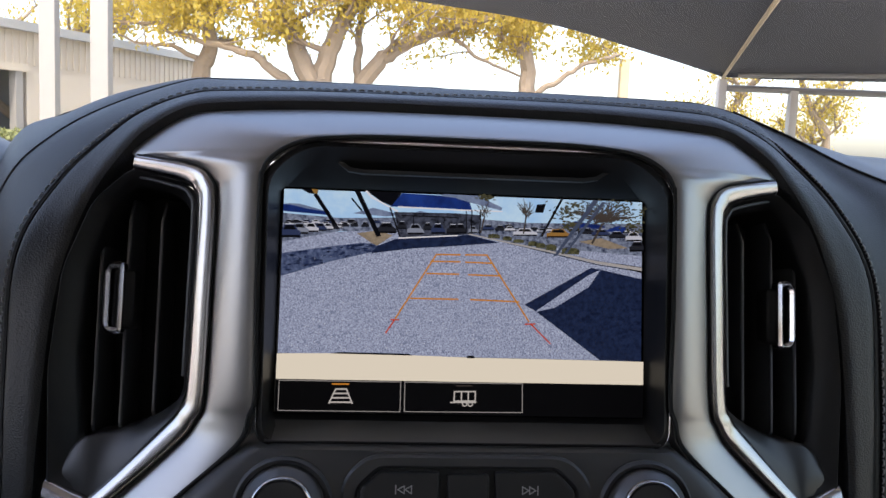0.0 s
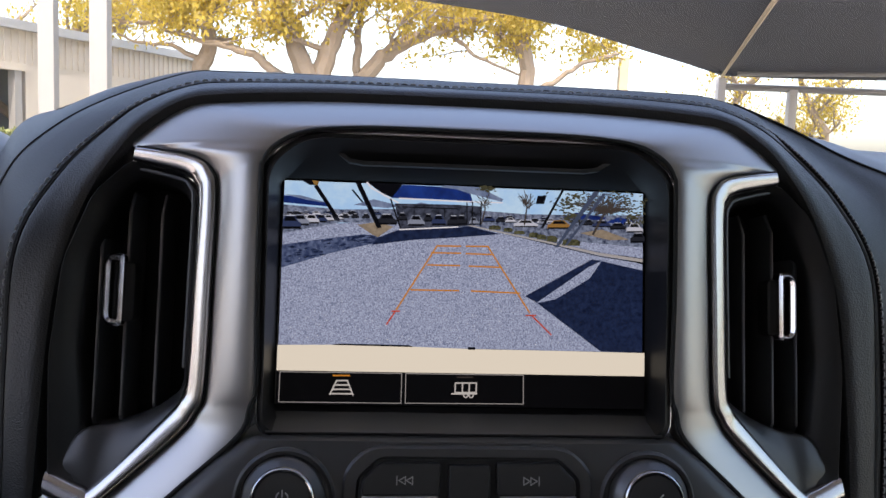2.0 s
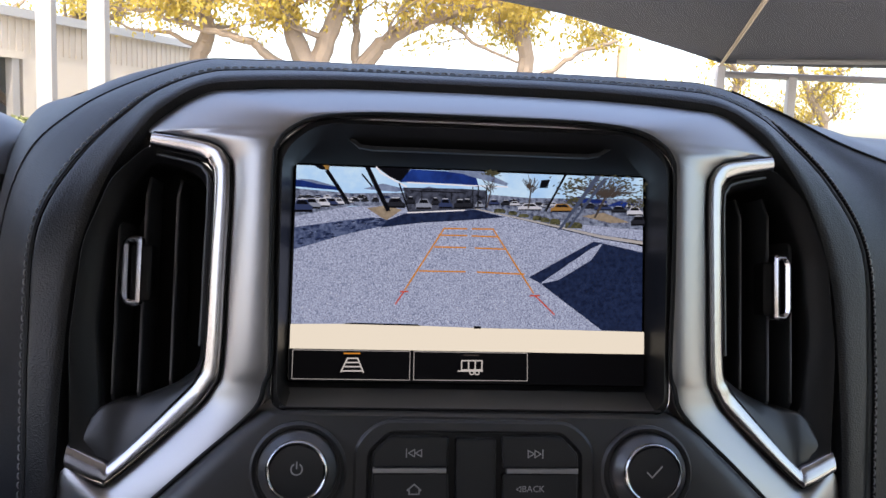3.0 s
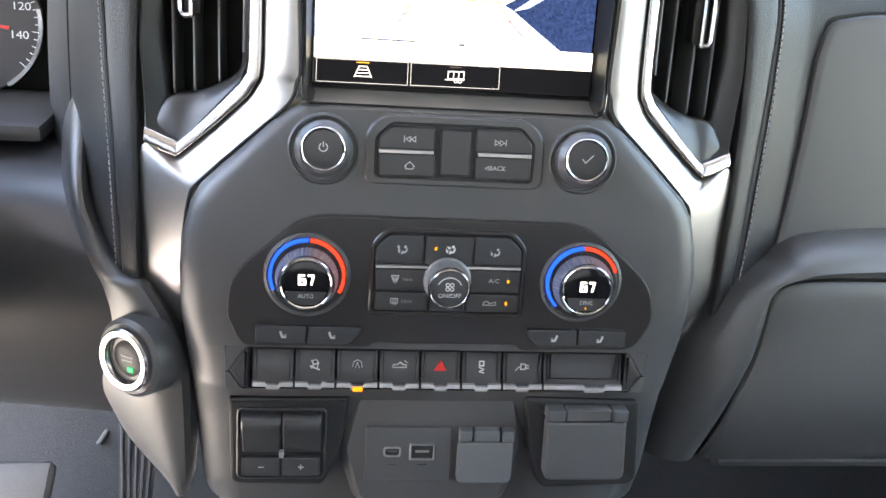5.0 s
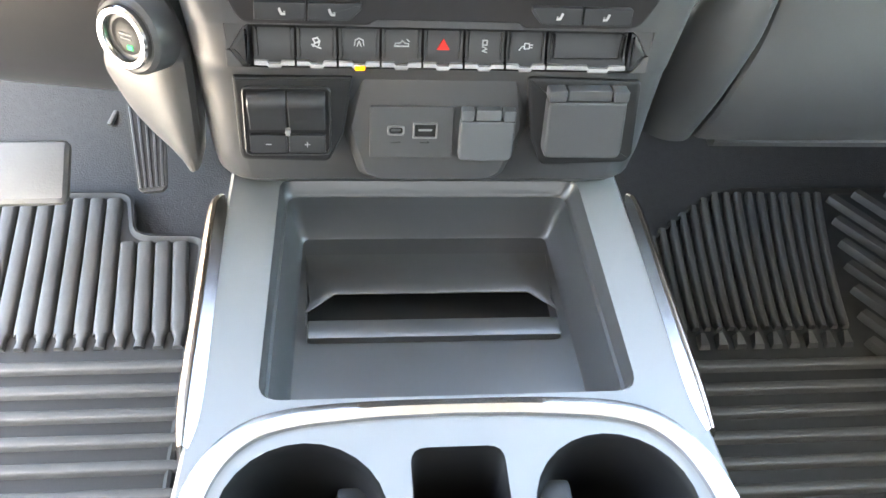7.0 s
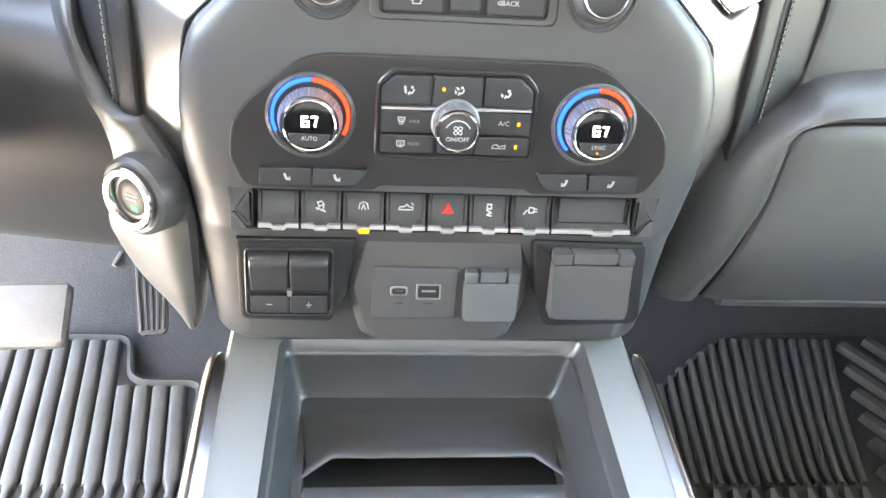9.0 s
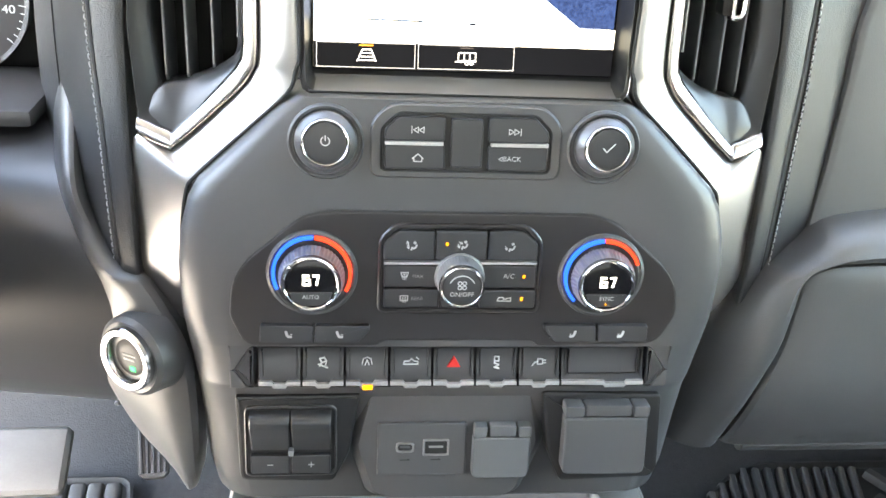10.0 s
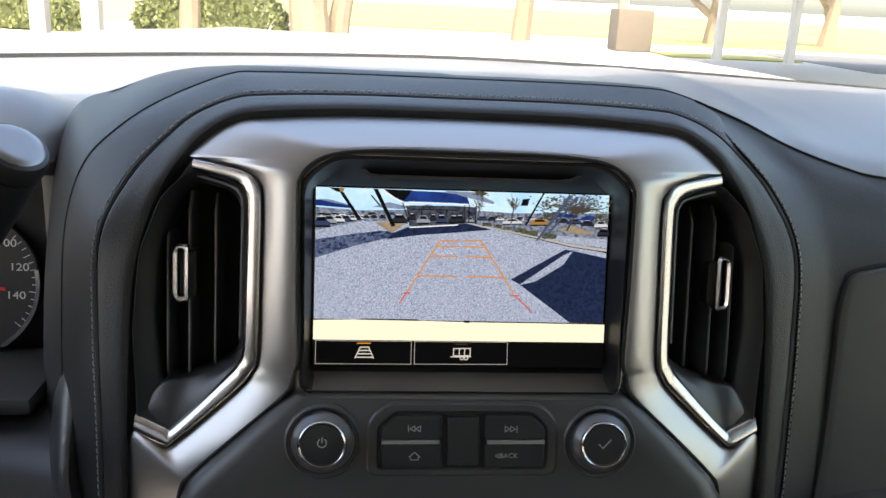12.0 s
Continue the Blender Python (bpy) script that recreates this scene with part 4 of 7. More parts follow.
drawn("picture_canopy_top", [(1020, 97), (1200, 106), (1332, 170), (1322, 184), (1150, 140), (1080, 118), (1000, 108)], ROOF_P)
drawn("picture_canopy_edge", [(780, 163), (1080, 178), (1330, 186), (1330, 192), (1080, 185), (780, 170)], WHITE_LINE_P)
for a, b, w in (((785, 331), (1090, 317), .0006), ((615, 85), (642, 116), .0008), ((642, 116), (776, 190), .0007)):
    ray_line("picture_white_line", a, b, w, WHITE_LINE_P)
for a, b, w in (((738, 172), (788, 320), .0007), ((1168, 186), (1165, 300), .0006), ((1215, 182), (1208, 306), .0007), ((1138, 190), (1138, 300), .0005), ((800, 212), (1090, 222), .0005), ((540, 125), (590, 185), .0008), ((860, 215), (860, 262), .0004), ((1020, 218), (1020, 262), .0004)):
    ray_line("picture_leg", a, b, w, DARK_P)
drawn("picture_pole", [(340, 105), (360, 98), (467, 262), (446, 265)], DARK_P)
drawn("picture_light_head", [(272, 70), (368, 72), (360, 102), (318, 98)], DARK_P)
drawn("picture_lamp_glint", [(330, 74), (366, 78), (358, 100), (344, 98)], TAN_P)
drawn("picture_pole", [(552, 78), (580, 78), (692, 320), (668, 324)], DARK_P)


def tree_seen(a, b, top, spread, count, stem, mat):
    """A bare tree in the picture: a stem and a fan of twigs."""
    x, y = a, b
    ray_line("picture_tree_stem", (a, b), (a + stem, b - (b - top) * .45), .0011 if count > 30 else .0007, TWIG_P)
    bm = bmesh.new()
    LAYER[0] += .3
    h = .00004 * LAYER[0]
    for j in range(count):
        f = radians(rnd.uniform(15, 165))
        L0 = rnd.uniform(.35, 1)
        p = Vector(pic(a + stem + rnd.uniform(-.25, .25) * spread, b - (b - top) * rnd.uniform(.42, .62)))
        q = Vector(pic(a + stem + math.cos(f) * spread * L0, b - (b - top) * (.45 + .55 * math.sin(f) * L0)))
        stroke([p, q], .00030, h - .00003, h, bm)
    part("picture_tree", bm, mat, glass, smooth=False)


for a, b, w, h in ((1660, 196, 90, 40), (1730, 170, 110, 50), (1900, 160, 160, 60), (2010, 190, 120, 60), (1690, 262, 70, 36), (2030, 268, 70, 40), (1235, 112, 46, 26)):
    LAYER[0] += .2
    bm, top = bmesh.new(), .00004 * LAYER[0]
    for k in range(60):
        c, d = a + rnd.gauss(0, .42) * w, b + rnd.gauss(0, .42) * h
        p = Vector(pic(c, d))
        stroke([p, p + Vector((rnd.uniform(.0004, .0012), rnd.uniform(-.0006, .0006)))], rnd.uniform(.0003, .0008), top - .00003, top, bm)
    part("picture_leaf_clump", bm, OLIVE_P, glass, smooth=False)
tree_seen(1812, 356, 118, 210, 110, 60, TWIG_P)
tree_seen(1442, 305, 112, 75, 26, 14, TWIG_P)
tree_seen(1215, 300, 112, 60, 16, 20, TWIG_P)
drawn("picture_sign", [(1503, 195), (1515, 152), (1563, 148), (1548, 195)], DARK_P)
ray_line("picture_pole", (1540, 318), (1652, 116), .0011, DARK_P)
drawn("picture_steel_post", [(1600, 430), (1622, 424), (1850, 128), (1818, 126)], STEEL_P)
drawn("picture_steel_post", [(1654, 418), (1672, 414), (1888, 138), (1866, 136)], STEEL_P)
LAYER[0] += 3
lines("guide_line", [[(-.0141, -.0289), (-.0029, -.0287)], [(-.0003, -.0286), (.0100, -.0284)], [(-.0165, -.0322), (-.0028, -.0320)], [(-.0002, -.0321), (.0125, -.0322)],
                      [(-.0183, -.0380), (-.0033, -.0379)], [(.0014, -.0380), (.0168, -.0381)], [(-.0257, -.0499), (-.0034, -.0497)], [(.0027, -.0497), (.0257, -.0501)],
                      [(-.0141, -.0289), (-.0324, -.0592)], [(.0100, -.0284), (.0306, -.0592)]], .00072, GUIDE_O)
lines("guide_line", [[(-.0345, -.0601), (-.0310, -.0600)], [(-.0330, -.0603), (-.0368, -.0662)], [(.0290, -.0606), (.0335, -.0604)], [(.0316, -.0605), (.0411, -.0694)]], .00065, GUIDE_R)
shown("picture_bumper", [(-X0, -.0884), (X0, -.0881), (X0, -.0771), (.0402, -.0769), (.0033, -.0769), (-.0229, -.0764), (-.0607, -.0762), (-X0, -.0768)], CREAM_P)
shown("picture_bumper_edge", [(-.062, -.0763), (-.0240, -.0765), (-.0260, -.0757), (-.058, -.0756)], DARK_P)
shown("picture_bumper_notch", [(.0016, -.0772), (.0050, -.0772), (.0050, -.0760), (.0016, -.0760)], DARK_P)
shown("screen_lower_bar", [(-X0, -.1036), (X0, -.1036), (X0, -.0884), (-X0, -.0884)], glow("screen_black", (0.004, 0.004, 0.005), 0.5))
lines("button_outline", [[(-.0849, -.0890), (-.0291, -.0888), (-.0291, -.1025), (-.0850, -.1027), (-.0849, -.0890)], [(-.0272, -.0888), (.0281, -.0886), (.0283, -.1020), (-.0271, -.1024), (-.0272, -.0888)]], .00038, BAR_P)
lines("button_marker", [[(-.0606, -.0903), (-.0532, -.0902)]], .0007, GUIDE_O)
lines("button_marker", [[(-.0030, -.0901), (.0042, -.0900)]], .0005, TWIG_P)
WHITE_P = glow("screen_icon_white", (0.85, 0.84, 0.80), 0.9)
lines("guide_icon", [[(-.0590, -.0926), (-.0541, -.0925)], [(-.0598, -.0946), (-.0534, -.0945)], [(-.0606, -.0966), (-.0526, -.0965)], [(-.0616, -.0986), (-.0516, -.0985)], [(-.0590, -.0926), (-.0619, -.0990)], [(-.0541, -.0925), (-.0513, -.0990)]], .0007, WHITE_P)
lines("trailer_icon", [[(-.0040, -.0928), (.0059, -.0926), (.0059, -.0970), (-.0040, -.0972), (-.0040, -.0928)], [(-.0006, -.0928), (-.0006, -.0970)], [(.0026, -.0928), (.0026, -.0970)], [(-.0056, -.0978), (.0062, -.0976)]], .00065, WHITE_P)
LAYER[0] += .5
for cx in (.0010, .0036):
    part("trailer_wheel", arc_band(cx, -.0984, .0007, .0013, 0, 359.9, .00004 * LAYER[0] - .00003, .00004 * LAYER[0], 14), WHITE_P, glass, smooth=False)

# ---------------------------------------------------------------- radio controls
radio = thing("radio_control_row", "row of black radio buttons between two knobs", "buttons", at=W(0, -.14, .03))
part("recess", ring_plate(rounded([(-.0545, -.1600), (.0545, -.1600), (.0545, -.128), (.0435, -.1175), (-.0435, -.1175), (-.0545, -.128)], .007, 5),
                          rounded([(-.0475, -.1552), (.0475, -.1552), (.0475, -.1318), (.0385, -.1232), (-.0385, -.1232), (-.0475, -.1318)], .003, 5), .026, .0327, .0012), FASCIA, radio, "raised fascia lip")


def key(parent, points, n0, n1, label="", bevel=.0012, r=.0018, mat=BUTTON, name="button"):
    return part(name, plate(points, n0, n1, bevel, r=r), mat, parent, label)


part("key_well", plate([(-.0474, -.1552), (.0474, -.1552), (.0474, -.1318), (.0385, -.1232), (-.0385, -.1232), (-.0474, -.1318)], .030, .0319, .0002), HOUSING, radio, "dark floor under the keys")
b1 = key(radio, [(-.0462, -.1384), (-.0128, -.1382), (-.0124, -.1243), (-.0385, -.1243), (-.0462, -.1318)], .028, .0352, "previous-track key")
b2 = key(radio, [(-.0460, -.1545), (-.0118, -.1543), (-.0126, -.1400), (-.0462, -.1402)], .028, .0352, "home key")
key(radio, [(-.0092, -.1530), (.0090, -.1530), (.0088, -.1250), (-.0094, -.1250)], .028, .0352, "blank centre key")
b4 = key(radio, [(.0118, -.1384), (.0462, -.1382), (.0462, -.1318), (.0385, -.1238), (.0112, -.1240)], .028, .0352, "next-track key")
b5 = key(radio, [(.0122, -.1545), (.0462, -.1543), (.0462, -.1400), (.0118, -.1402)], .028, .0352, "back key")
part("bright_strip", plate([(-.0460, -.1403), (-.0135, -.1402), (-.0135, -.1381), (-.0460, -.1382)], .030, .0364, .0004), SATINLIGHT, radio, "bright strip")
part("bright_strip", plate([(.0135, -.1402), (.0460, -.1401), (.0460, -.1380), (.0135, -.1381)], .030, .0364, .0004), SATINLIGHT, radio, "bright strip")


def tri(cx, cu, s, d, h, bm):
    stroke([(cx - d * s, cu + s), (cx + d * s * .7, cu), (cx - d * s, cu - s), (cx - d * s, cu + s)], s * .3, h - .0001, h, bm)
    return bm


bm = bmesh.new()
tri(-.0262, -.1316, .0016, -1, .0355, bm), tri(-.0305 + .0012, -.1316, .0016, -1, .0355, bm)
stroke([(-.0325 + .0012, -.1298), (-.0325 + .0012, -.1334)], .0005, .0354, .0355, bm)
part("icon", bm, PRINT, b1, smooth=False)
bm = bmesh.new()
tri(.0248, -.1316, .0016, 1, .0355, bm), tri(.0279, -.1316, .0016, 1, .0355, bm)
stroke([(.0299, -.1298), (.0299, -.1334)], .0005, .0354, .0355, bm)
part("icon", bm, PRINT, b4, smooth=False)
part("icon", stroke([(-.0305, -.1478), (-.0275, -.1452), (-.0245, -.1478), (-.0253, -.1478), (-.0253, -.1495), (-.0297, -.1495), (-.0297, -.1478), (-.0305, -.1478)], .0006, .0354, .0355), PRINT, b2, smooth=False)
bm = tri(.0190, -.1472, .0012, -1, .0355, bmesh.new())
part("icon", bm, PRINT, b5, smooth=False)
lettering("back_word", "BACK", .0258, -.1472, .0354, .0040, PRINT, b5)


def round_knob(x, label, mark):
    k = thing("knob", label, "knob", "radio knobs", at=W(x, -.1405, .03))
    part("well", lathe([(.0215, .026), (.0215, .0312), (.0203, .0328), (.0188, .0320), (.0182, .027)], x, -.1405, 48), FASCIA, k, "raised ring on the fascia")
    part("skirt", lathe([(.0174, .026), (.0174, .0335), (.0171, .0352), (.0164, .0364), (.0144, .0392), (.0138, .0402), (.0132, .0404)], x, -.1398, 48), KNOBGLOSS, k, "glossy dark knob body")
    part("bright_ring", lathe([(.0134, .0380), (.0134, .0406), (.0130, .0416), (.0125, .0420), (.0119, .0416), (.0117, .0402)], x, -.1389, 48), BRUSHED, k, "bright metal ring")
    cap = part("cap", lathe([(.0118, .039), (.0118, .0410), (.0112, .0416), (.006, .0419)], x, -.1389, 40), BUTTON, k, "black cap")
    if mark == "power":
        bm = arc_band(x, -.1377, .0021, .0027, -60 - 180, 60, .0418, .04215, 18)
        stroke([(x, -.1347), (x, -.1373)], .0006, .0418, .04215, bm)
        part("icon", bm, PRINT, cap, smooth=False)
    else:
        part("icon", stroke([(x - .0030, -.1383), (x - .0009, -.1405), (x + .0036, -.1357)], .0006, .0418, .04215), PRINT, cap, smooth=False)
    return k


round_knob(-.0786, "black radio knob with a bright ring and power mark", "power")
round_knob(.0790, "black radio knob with a bright ring and tick mark", "tick")

# ---------------------------------------------------------------- climate controls
climate = thing("climate_control_panel", "dark climate panel with two dials and a fan knob", "control panel", at=W(0, -.22, .03))
PANEL = [(-.1355, -.2458), (-.1337, -.2260), (-.1260, -.2119), (-.0936, -.1841), (-.0777, -.1800), (.0777, -.1800), (.0920, -.1850), (.1258, -.2133), (.1337, -.2260), (.1355, -.2450), (.1250, -.2640), (.0500, -.2655), (.0470, -.2620), (-.0440, -.2620), (-.0480, -.2655), (-.1270, -.2655)]
part("panel", plate(PANEL, .026, .0325, .0012, r=[.004, .006, .008, .006, .008, .008, .008, .008, .006, .004, .008, .003, .003, .003, .003, .008]), DARK, climate, "dark glossy panel")
part("panel_edge", pipe([(p.x, p.y, .0318) for p in rounded(PANEL[1:10], .006, 5)], .0004, 5), BUTTON, climate)


def dial(x, word):
    d = part("dial", lathe([(.0232, .031), (.0232, .0345), (.0222, .0352), (.0205, .0352)], x, -.2188, 56), HOUSING, climate, "dial base")
    return d


for x, word, blue, red in ((-.0868, "AUTO", (88, 205), (-28, 86)), (.0855, "SYNC", (92, 225), (20, 90))):
    d = dial(x, word)
    part("well", lathe([(.0268, .0322), (.0262, .0336), (.0246, .0344), (.0234, .0340), (.0233, .0330)], x, -.2182, 56), USBGREY, d, "grey ring round the dial")
    part("blue_arc", arc_band(x, -.2178, .0212, .0232, blue[0], blue[1], .033, .0362, 30), BLUE_LIT, d, "lit blue arc")
    part("red_arc", arc_band(x, -.2178, .0212, .0232, red[0], red[1], .033, .0362, 30), RED_LIT, d, "lit red arc")
    part("grip", lathe([(.0192, .034), (.0192, .0392), (.0176, .0450), (.0170, .0462)], x, -.2188, 96, knurl=-.035), KNURL, d, "ribbed metal grip")
    part("bright_ring", lathe([(.0171, .0450), (.0171, .0468), (.0165, .0480), (.0154, .0483), (.0146, .0477), (.0144, .0465)], x, -.2192, 56), CHROME, d, "bright ring")
    part("face", lathe([(.0146, .0460), (.0146, .0474), (.0135, .0478), (.006, .0478)], x, -.2192, 48), GLASS_BLACK, d, "black dial display")
    for path in ([(x - .0006, -.2140), (x - .0040, -.2140), (x - .0040, -.2194), (x - .0006, -.2194), (x - .0006, -.2166), (x - .0036, -.2166)], [(x + .0010, -.2140), (x + .0043, -.2140), (x + .0032, -.2199)]):
        part("digit", bent(path, .0013, .0478, .0480), WHITE_LIT, d, smooth=False)
    part("lower_key", plate([(x - .0124, -.2240), (x + .0124, -.2240), (x + .0103, -.2292), (x + .0048, -.2323), (x - .0048, -.2323), (x - .0103, -.2292)], .0473, .0486, .0004, r=.001), BUTTON, d)
    lettering("word", word, x, -.2268, .0487, .0036, PRINT, d, width=.95)
    if word == "SYNC":
        part("indicator", lathe([(.0006, .0486), (.0006, .0490)], x - .0002, -.2303, 10), ORANGE_LIT, d, "amber indicator")

part("button_frame", ring_plate(rounded([(-.0490, -.2425), (.0490, -.2425), (.0485, -.196), (.0395, -.1865), (-.0395, -.1865), (-.0485, -.196)], .005, 5),
                                rounded([(-.0462, -.2395), (.0462, -.2395), (.0458, -.1985), (.0372, -.1895), (-.0372, -.1895), (-.0458, -.1985)], .003, 5), .030, .0345, .0008), DARK, climate, "raised frame")
keys = {}
keys["a"] = key(climate, [(-.0456, -.2085), (-.0158, -.2085), (-.0158, -.1903), (-.0372, -.1903), (-.0456, -.1985)], .031, .0358, "windscreen vent key")
keys["b"] = key(climate, [(-.0152, -.2085), (.0148, -.2085), (.0148, -.1901), (-.0152, -.1901)], .031, .0358, "face vent key")
keys["c"] = key(climate, [(.0154, -.2085), (.0452, -.2085), (.0450, -.1980), (.0368, -.1900), (.0154, -.1900)], .031, .0358, "foot vent key")
keys["d"] = key(climate, [(-.0452, -.2258), (-.0120, -.2258), (-.0120, -.2118), (-.0454, -.2118)], .031, .0356, "front demist key")
keys["e"] = key(climate, [(-.0450, -.2390), (-.0120, -.2390), (-.0120, -.2268), (-.0452, -.2268)], .031, .0356, "rear demist key")
keys["f"] = key(climate, [(.0120, -.2258), (.0456, -.2258), (.0454, -.2112), (.0120, -.2112)], .031, .0356, "air-conditioning key")
keys["g"] = key(climate, [(.0120, -.2390), (.0460, -.2390), (.0458, -.2268), (.0120, -.2268)], .031, .0356, "recirculation key")
keys["h"] = key(climate, [(-.0112, -.2390), (.0112, -.2390), (.0112, -.2118), (-.0112, -.2118)], .031, .0350, "key behind the fan knob")
part("bright_strip", plate([(-.0452, -.2112), (-.0125, -.2108), (-.0125, -.2094), (-.0452, -.2096)], .033, .0370, .0003), SATINLIGHT, climate, "thin bright strip")
part("bright_strip", plate([(.0115, -.2106), (.0452, -.2104), (.0452, -.2090), (.0115, -.2090)], .033, .0370, .0003), SATINLIGHT, climate, "thin bright strip")
part("indicator", plate([(-.0095, -.1992), (-.0080, -.1992), (-.0080, -.1972), (-.0095, -.1972)], .0357, .0361, .0001), ORANGE_LIT, keys["b"], "amber indicator")
part("indicator", plate([(.0372, -.2192), (.0387, -.2192), (.0387, -.2172), (.0372, -.2172)], .0355, .0360, .0001), ORANGE_LIT, keys["f"], "amber indicator")
part("indicator", plate([(.0368, -.2338), (.0383, -.2338), (.0383, -.2316), (.0368, -.2316)], .0355, .0360, .0001), ORANGE_LIT, keys["g"], "amber indicator")
lettering("word", "A/C", .0290, -.2182, .0356, .0042, PRINT, keys["f"])
lettering("word", "MAX", -.0252, -.2186, .0356, .0030, PRINT_DIM, keys["d"])
lettering("word", "REAR", -.0252, -.2328, .0356, .0030, PRINT_DIM, keys["e"])


def seat_icon(x, u, h, parent, flip_x=1, s=1.0, mat=PRINT, air=""):
    """A seat in profile, or a seated figure with an air arrow: f to the face, d to the feet, w to the windscreen."""
    f = flip_x * s
    if not air:
        bm = bent([(x - .0021 * f, u + .0025 * s), (x - .0015 * f, u + .0002 * s), (x - .0006 * f, u - .0016 * s), (x + .0020 * f, u - .0018 * s)], .0017 * s, h - .0001, h)
        part("heat_mark", bent([(x + .0008 * f, u + .0002 * s), (x + .0013 * f, u - .0004 * s), (x + .0020 * f, u + .0002 * s)], .0005 * s, h - .0001, h), mat, parent, smooth=False)
        return part("icon", bm, mat, parent, smooth=False)
    part("figure_head", arc_band(x + .0010, u + .0022, .0001, .0009, 0, 359.9, h - .0001, h, 12), mat, parent, smooth=False)
    part("icon", bent([(x + .0022, u + .0012), (x + .0014, u - .0008), (x + .0004, u - .0014), (x - .0006, u - .0008), (x - .0012, u - .0024)], .0010, h - .0001, h), mat, parent, smooth=False)
    for k in air:
        path = {"f": [(x - .0030, u + .0024), (x - .0010, u + .0012)], "d": [(x - .0034, u + .0010), (x - .0026, u - .0012)], "w": [(x - .0024, u + .0002), (x - .0034, u + .0026)]}[k]
        p, q = Vector(path[0]), Vector(path[1])
        t = (q - p).normalized()
        n = Vector((-t.y, t.x))
        bm = bent([tuple(p), tuple(q)], .0006, h - .0001, h)
        bent([tuple(q - t * .0010 + n * .0008), tuple(q + t * .0003), tuple(q - t * .0010 - n * .0008)], .0005, h - .0001, h, bm)
        part("arrow", bm, mat, parent, smooth=False)


seat_icon(-.0285, -.1998, .0360, keys["a"], air="wd"), seat_icon(.0010, -.1990, .0360, keys["b"], air="fd"), seat_icon(.0290, -.2000, .0360, keys["c"], air="d")
bm = bmesh.new()
stroke([(-.0352, -.2162), (-.0308, -.2162), (-.0316, -.2190), (-.0344, -.2190), (-.0352, -.2162)], .0006, .0355, .0357, bm)
for dx in (-.0009, 0, .0009):
    stroke([(-.033 + dx, -.2170), (-.033 + dx, -.2206)], .0004, .0355, .0357, bm)
part("icon", bm, PRINT, keys["d"], smooth=False)
bm = bmesh.new()
stroke([(-.0352, -.2310), (-.0308, -.2310), (-.0308, -.2340), (-.0352, -.2340), (-.0352, -.2310)], .0006, .0355, .0357, bm)
for dx in (-.0009, 0, .0009):
    stroke([(-.033 + dx, -.2318), (-.033 + dx, -.2352)], .0004, .0355, .0357, bm)
part("icon", bm, PRINT, keys["e"], smooth=False)
part("icon", stroke([(.0230, -.2334), (.0238, -.2318), (.0262, -.2316), (.0268, -.2330), (.0310, -.2318), (.0310, -.2340), (.0230, -.2340), (.0230, -.2334)], .0006, .0355, .0357), PRINT, keys["g"], smooth=False)
fan = part("fan_knob", lathe([(.0150, .034), (.0150, .0372), (.0140, .0378), (.0136, .0470), (.0130, .0488)], -.0006, -.2185, 96, knurl=-.02), KNURL, climate, "ribbed metal fan knob")
part("bright_ring", lathe([(.0132, .0480), (.0132, .0500), (.0126, .0512), (.0116, .0515), (.0110, .0508), (.0108, .0495)], -.0006, -.2192, 48), CHROME, fan, "bright ring")
part("cap", lathe([(.0110, .049), (.0110, .0506), (.0104, .0510), (.004, .0511)], -.0006, -.2192, 40), BUTTON, fan, "black cap")
lettering("word", "ON/OFF", -.0006, -.2236, .0512, .0039, PRINT, fan)
bm = arc_band(-.0006, -.2198, .0074, .0080, 25, 155, .0511, .0513, 18)
for a in (45, 135, 225, 315):
    c = Vector((-.0006 + .0019 * math.cos(radians(a)), -.2180 + .0019 * math.sin(radians(a))))
    arc_band(c.x, c.y, .0008, .0014, 0, 359, .0511, .0513, 10, bm)
part("icon", bm, PRINT, fan, smooth=False)


def seat_keys(s):
    g = thing("heated_seat_buttons", "pair of black seat-heater buttons", "buttons", "seat heater buttons", at=W(s * .085, -.256, .03))
    o = .0 if s < 0 else .0006
    a = [(-.1178, -.2613), (-.0868, -.2613), (-.0862, -.2502), (-.1174, -.2502)]
    b = [(-.0856, -.2613), (-.0600, -.2613), (-.0532, -.2540), (-.0528, -.2502), (-.0850, -.2502)]
    for pts, cx in ((a, -.1005), (b, -.0705)):
        if s > 0:
            pts = [(-x, u + .0006) for x, u in pts][::-1]
            cx = -cx
        k = key(g, pts, .030, .0368, "", .0007, .0012)
        seat_icon(cx, -.2557 + o, .0371, k, -s, .9, PRINT)
    return g


seat_keys(-1), seat_keys(1)

# ---------------------------------------------------------------- switch bank
bank = thing("switch_bank", "row of black switches with bright lower edges", "switches", at=W(0, -.28, .03))
EDGES = [-.1205, -.0940, -.0677, -.0404, -.0136, .0132, .0402, .0674, .1215]
part("bank_body", plate([(-.1335, -.2815), (-.1290, -.2715), (-.1190, -.2660), (.1190, -.2650), (.1285, -.2705), (.1335, -.2805), (.1230, -.2975), (-.1215, -.2985)], .004, .0150, .0015, r=.003), HOUSING, bank, "black switch housing")
for s in (-1, 1):
    part("end_cap", plate([(s * .1220, -.2960), (s * .1220, -.2676), (s * .1262, -.2692), (s * .1352, -.2832), (s * .1348, -.2852), (s * .1282, -.2958)][::-s], .012, .0285, .0030, r=.002), BUTTON, bank, "angled black end cap")
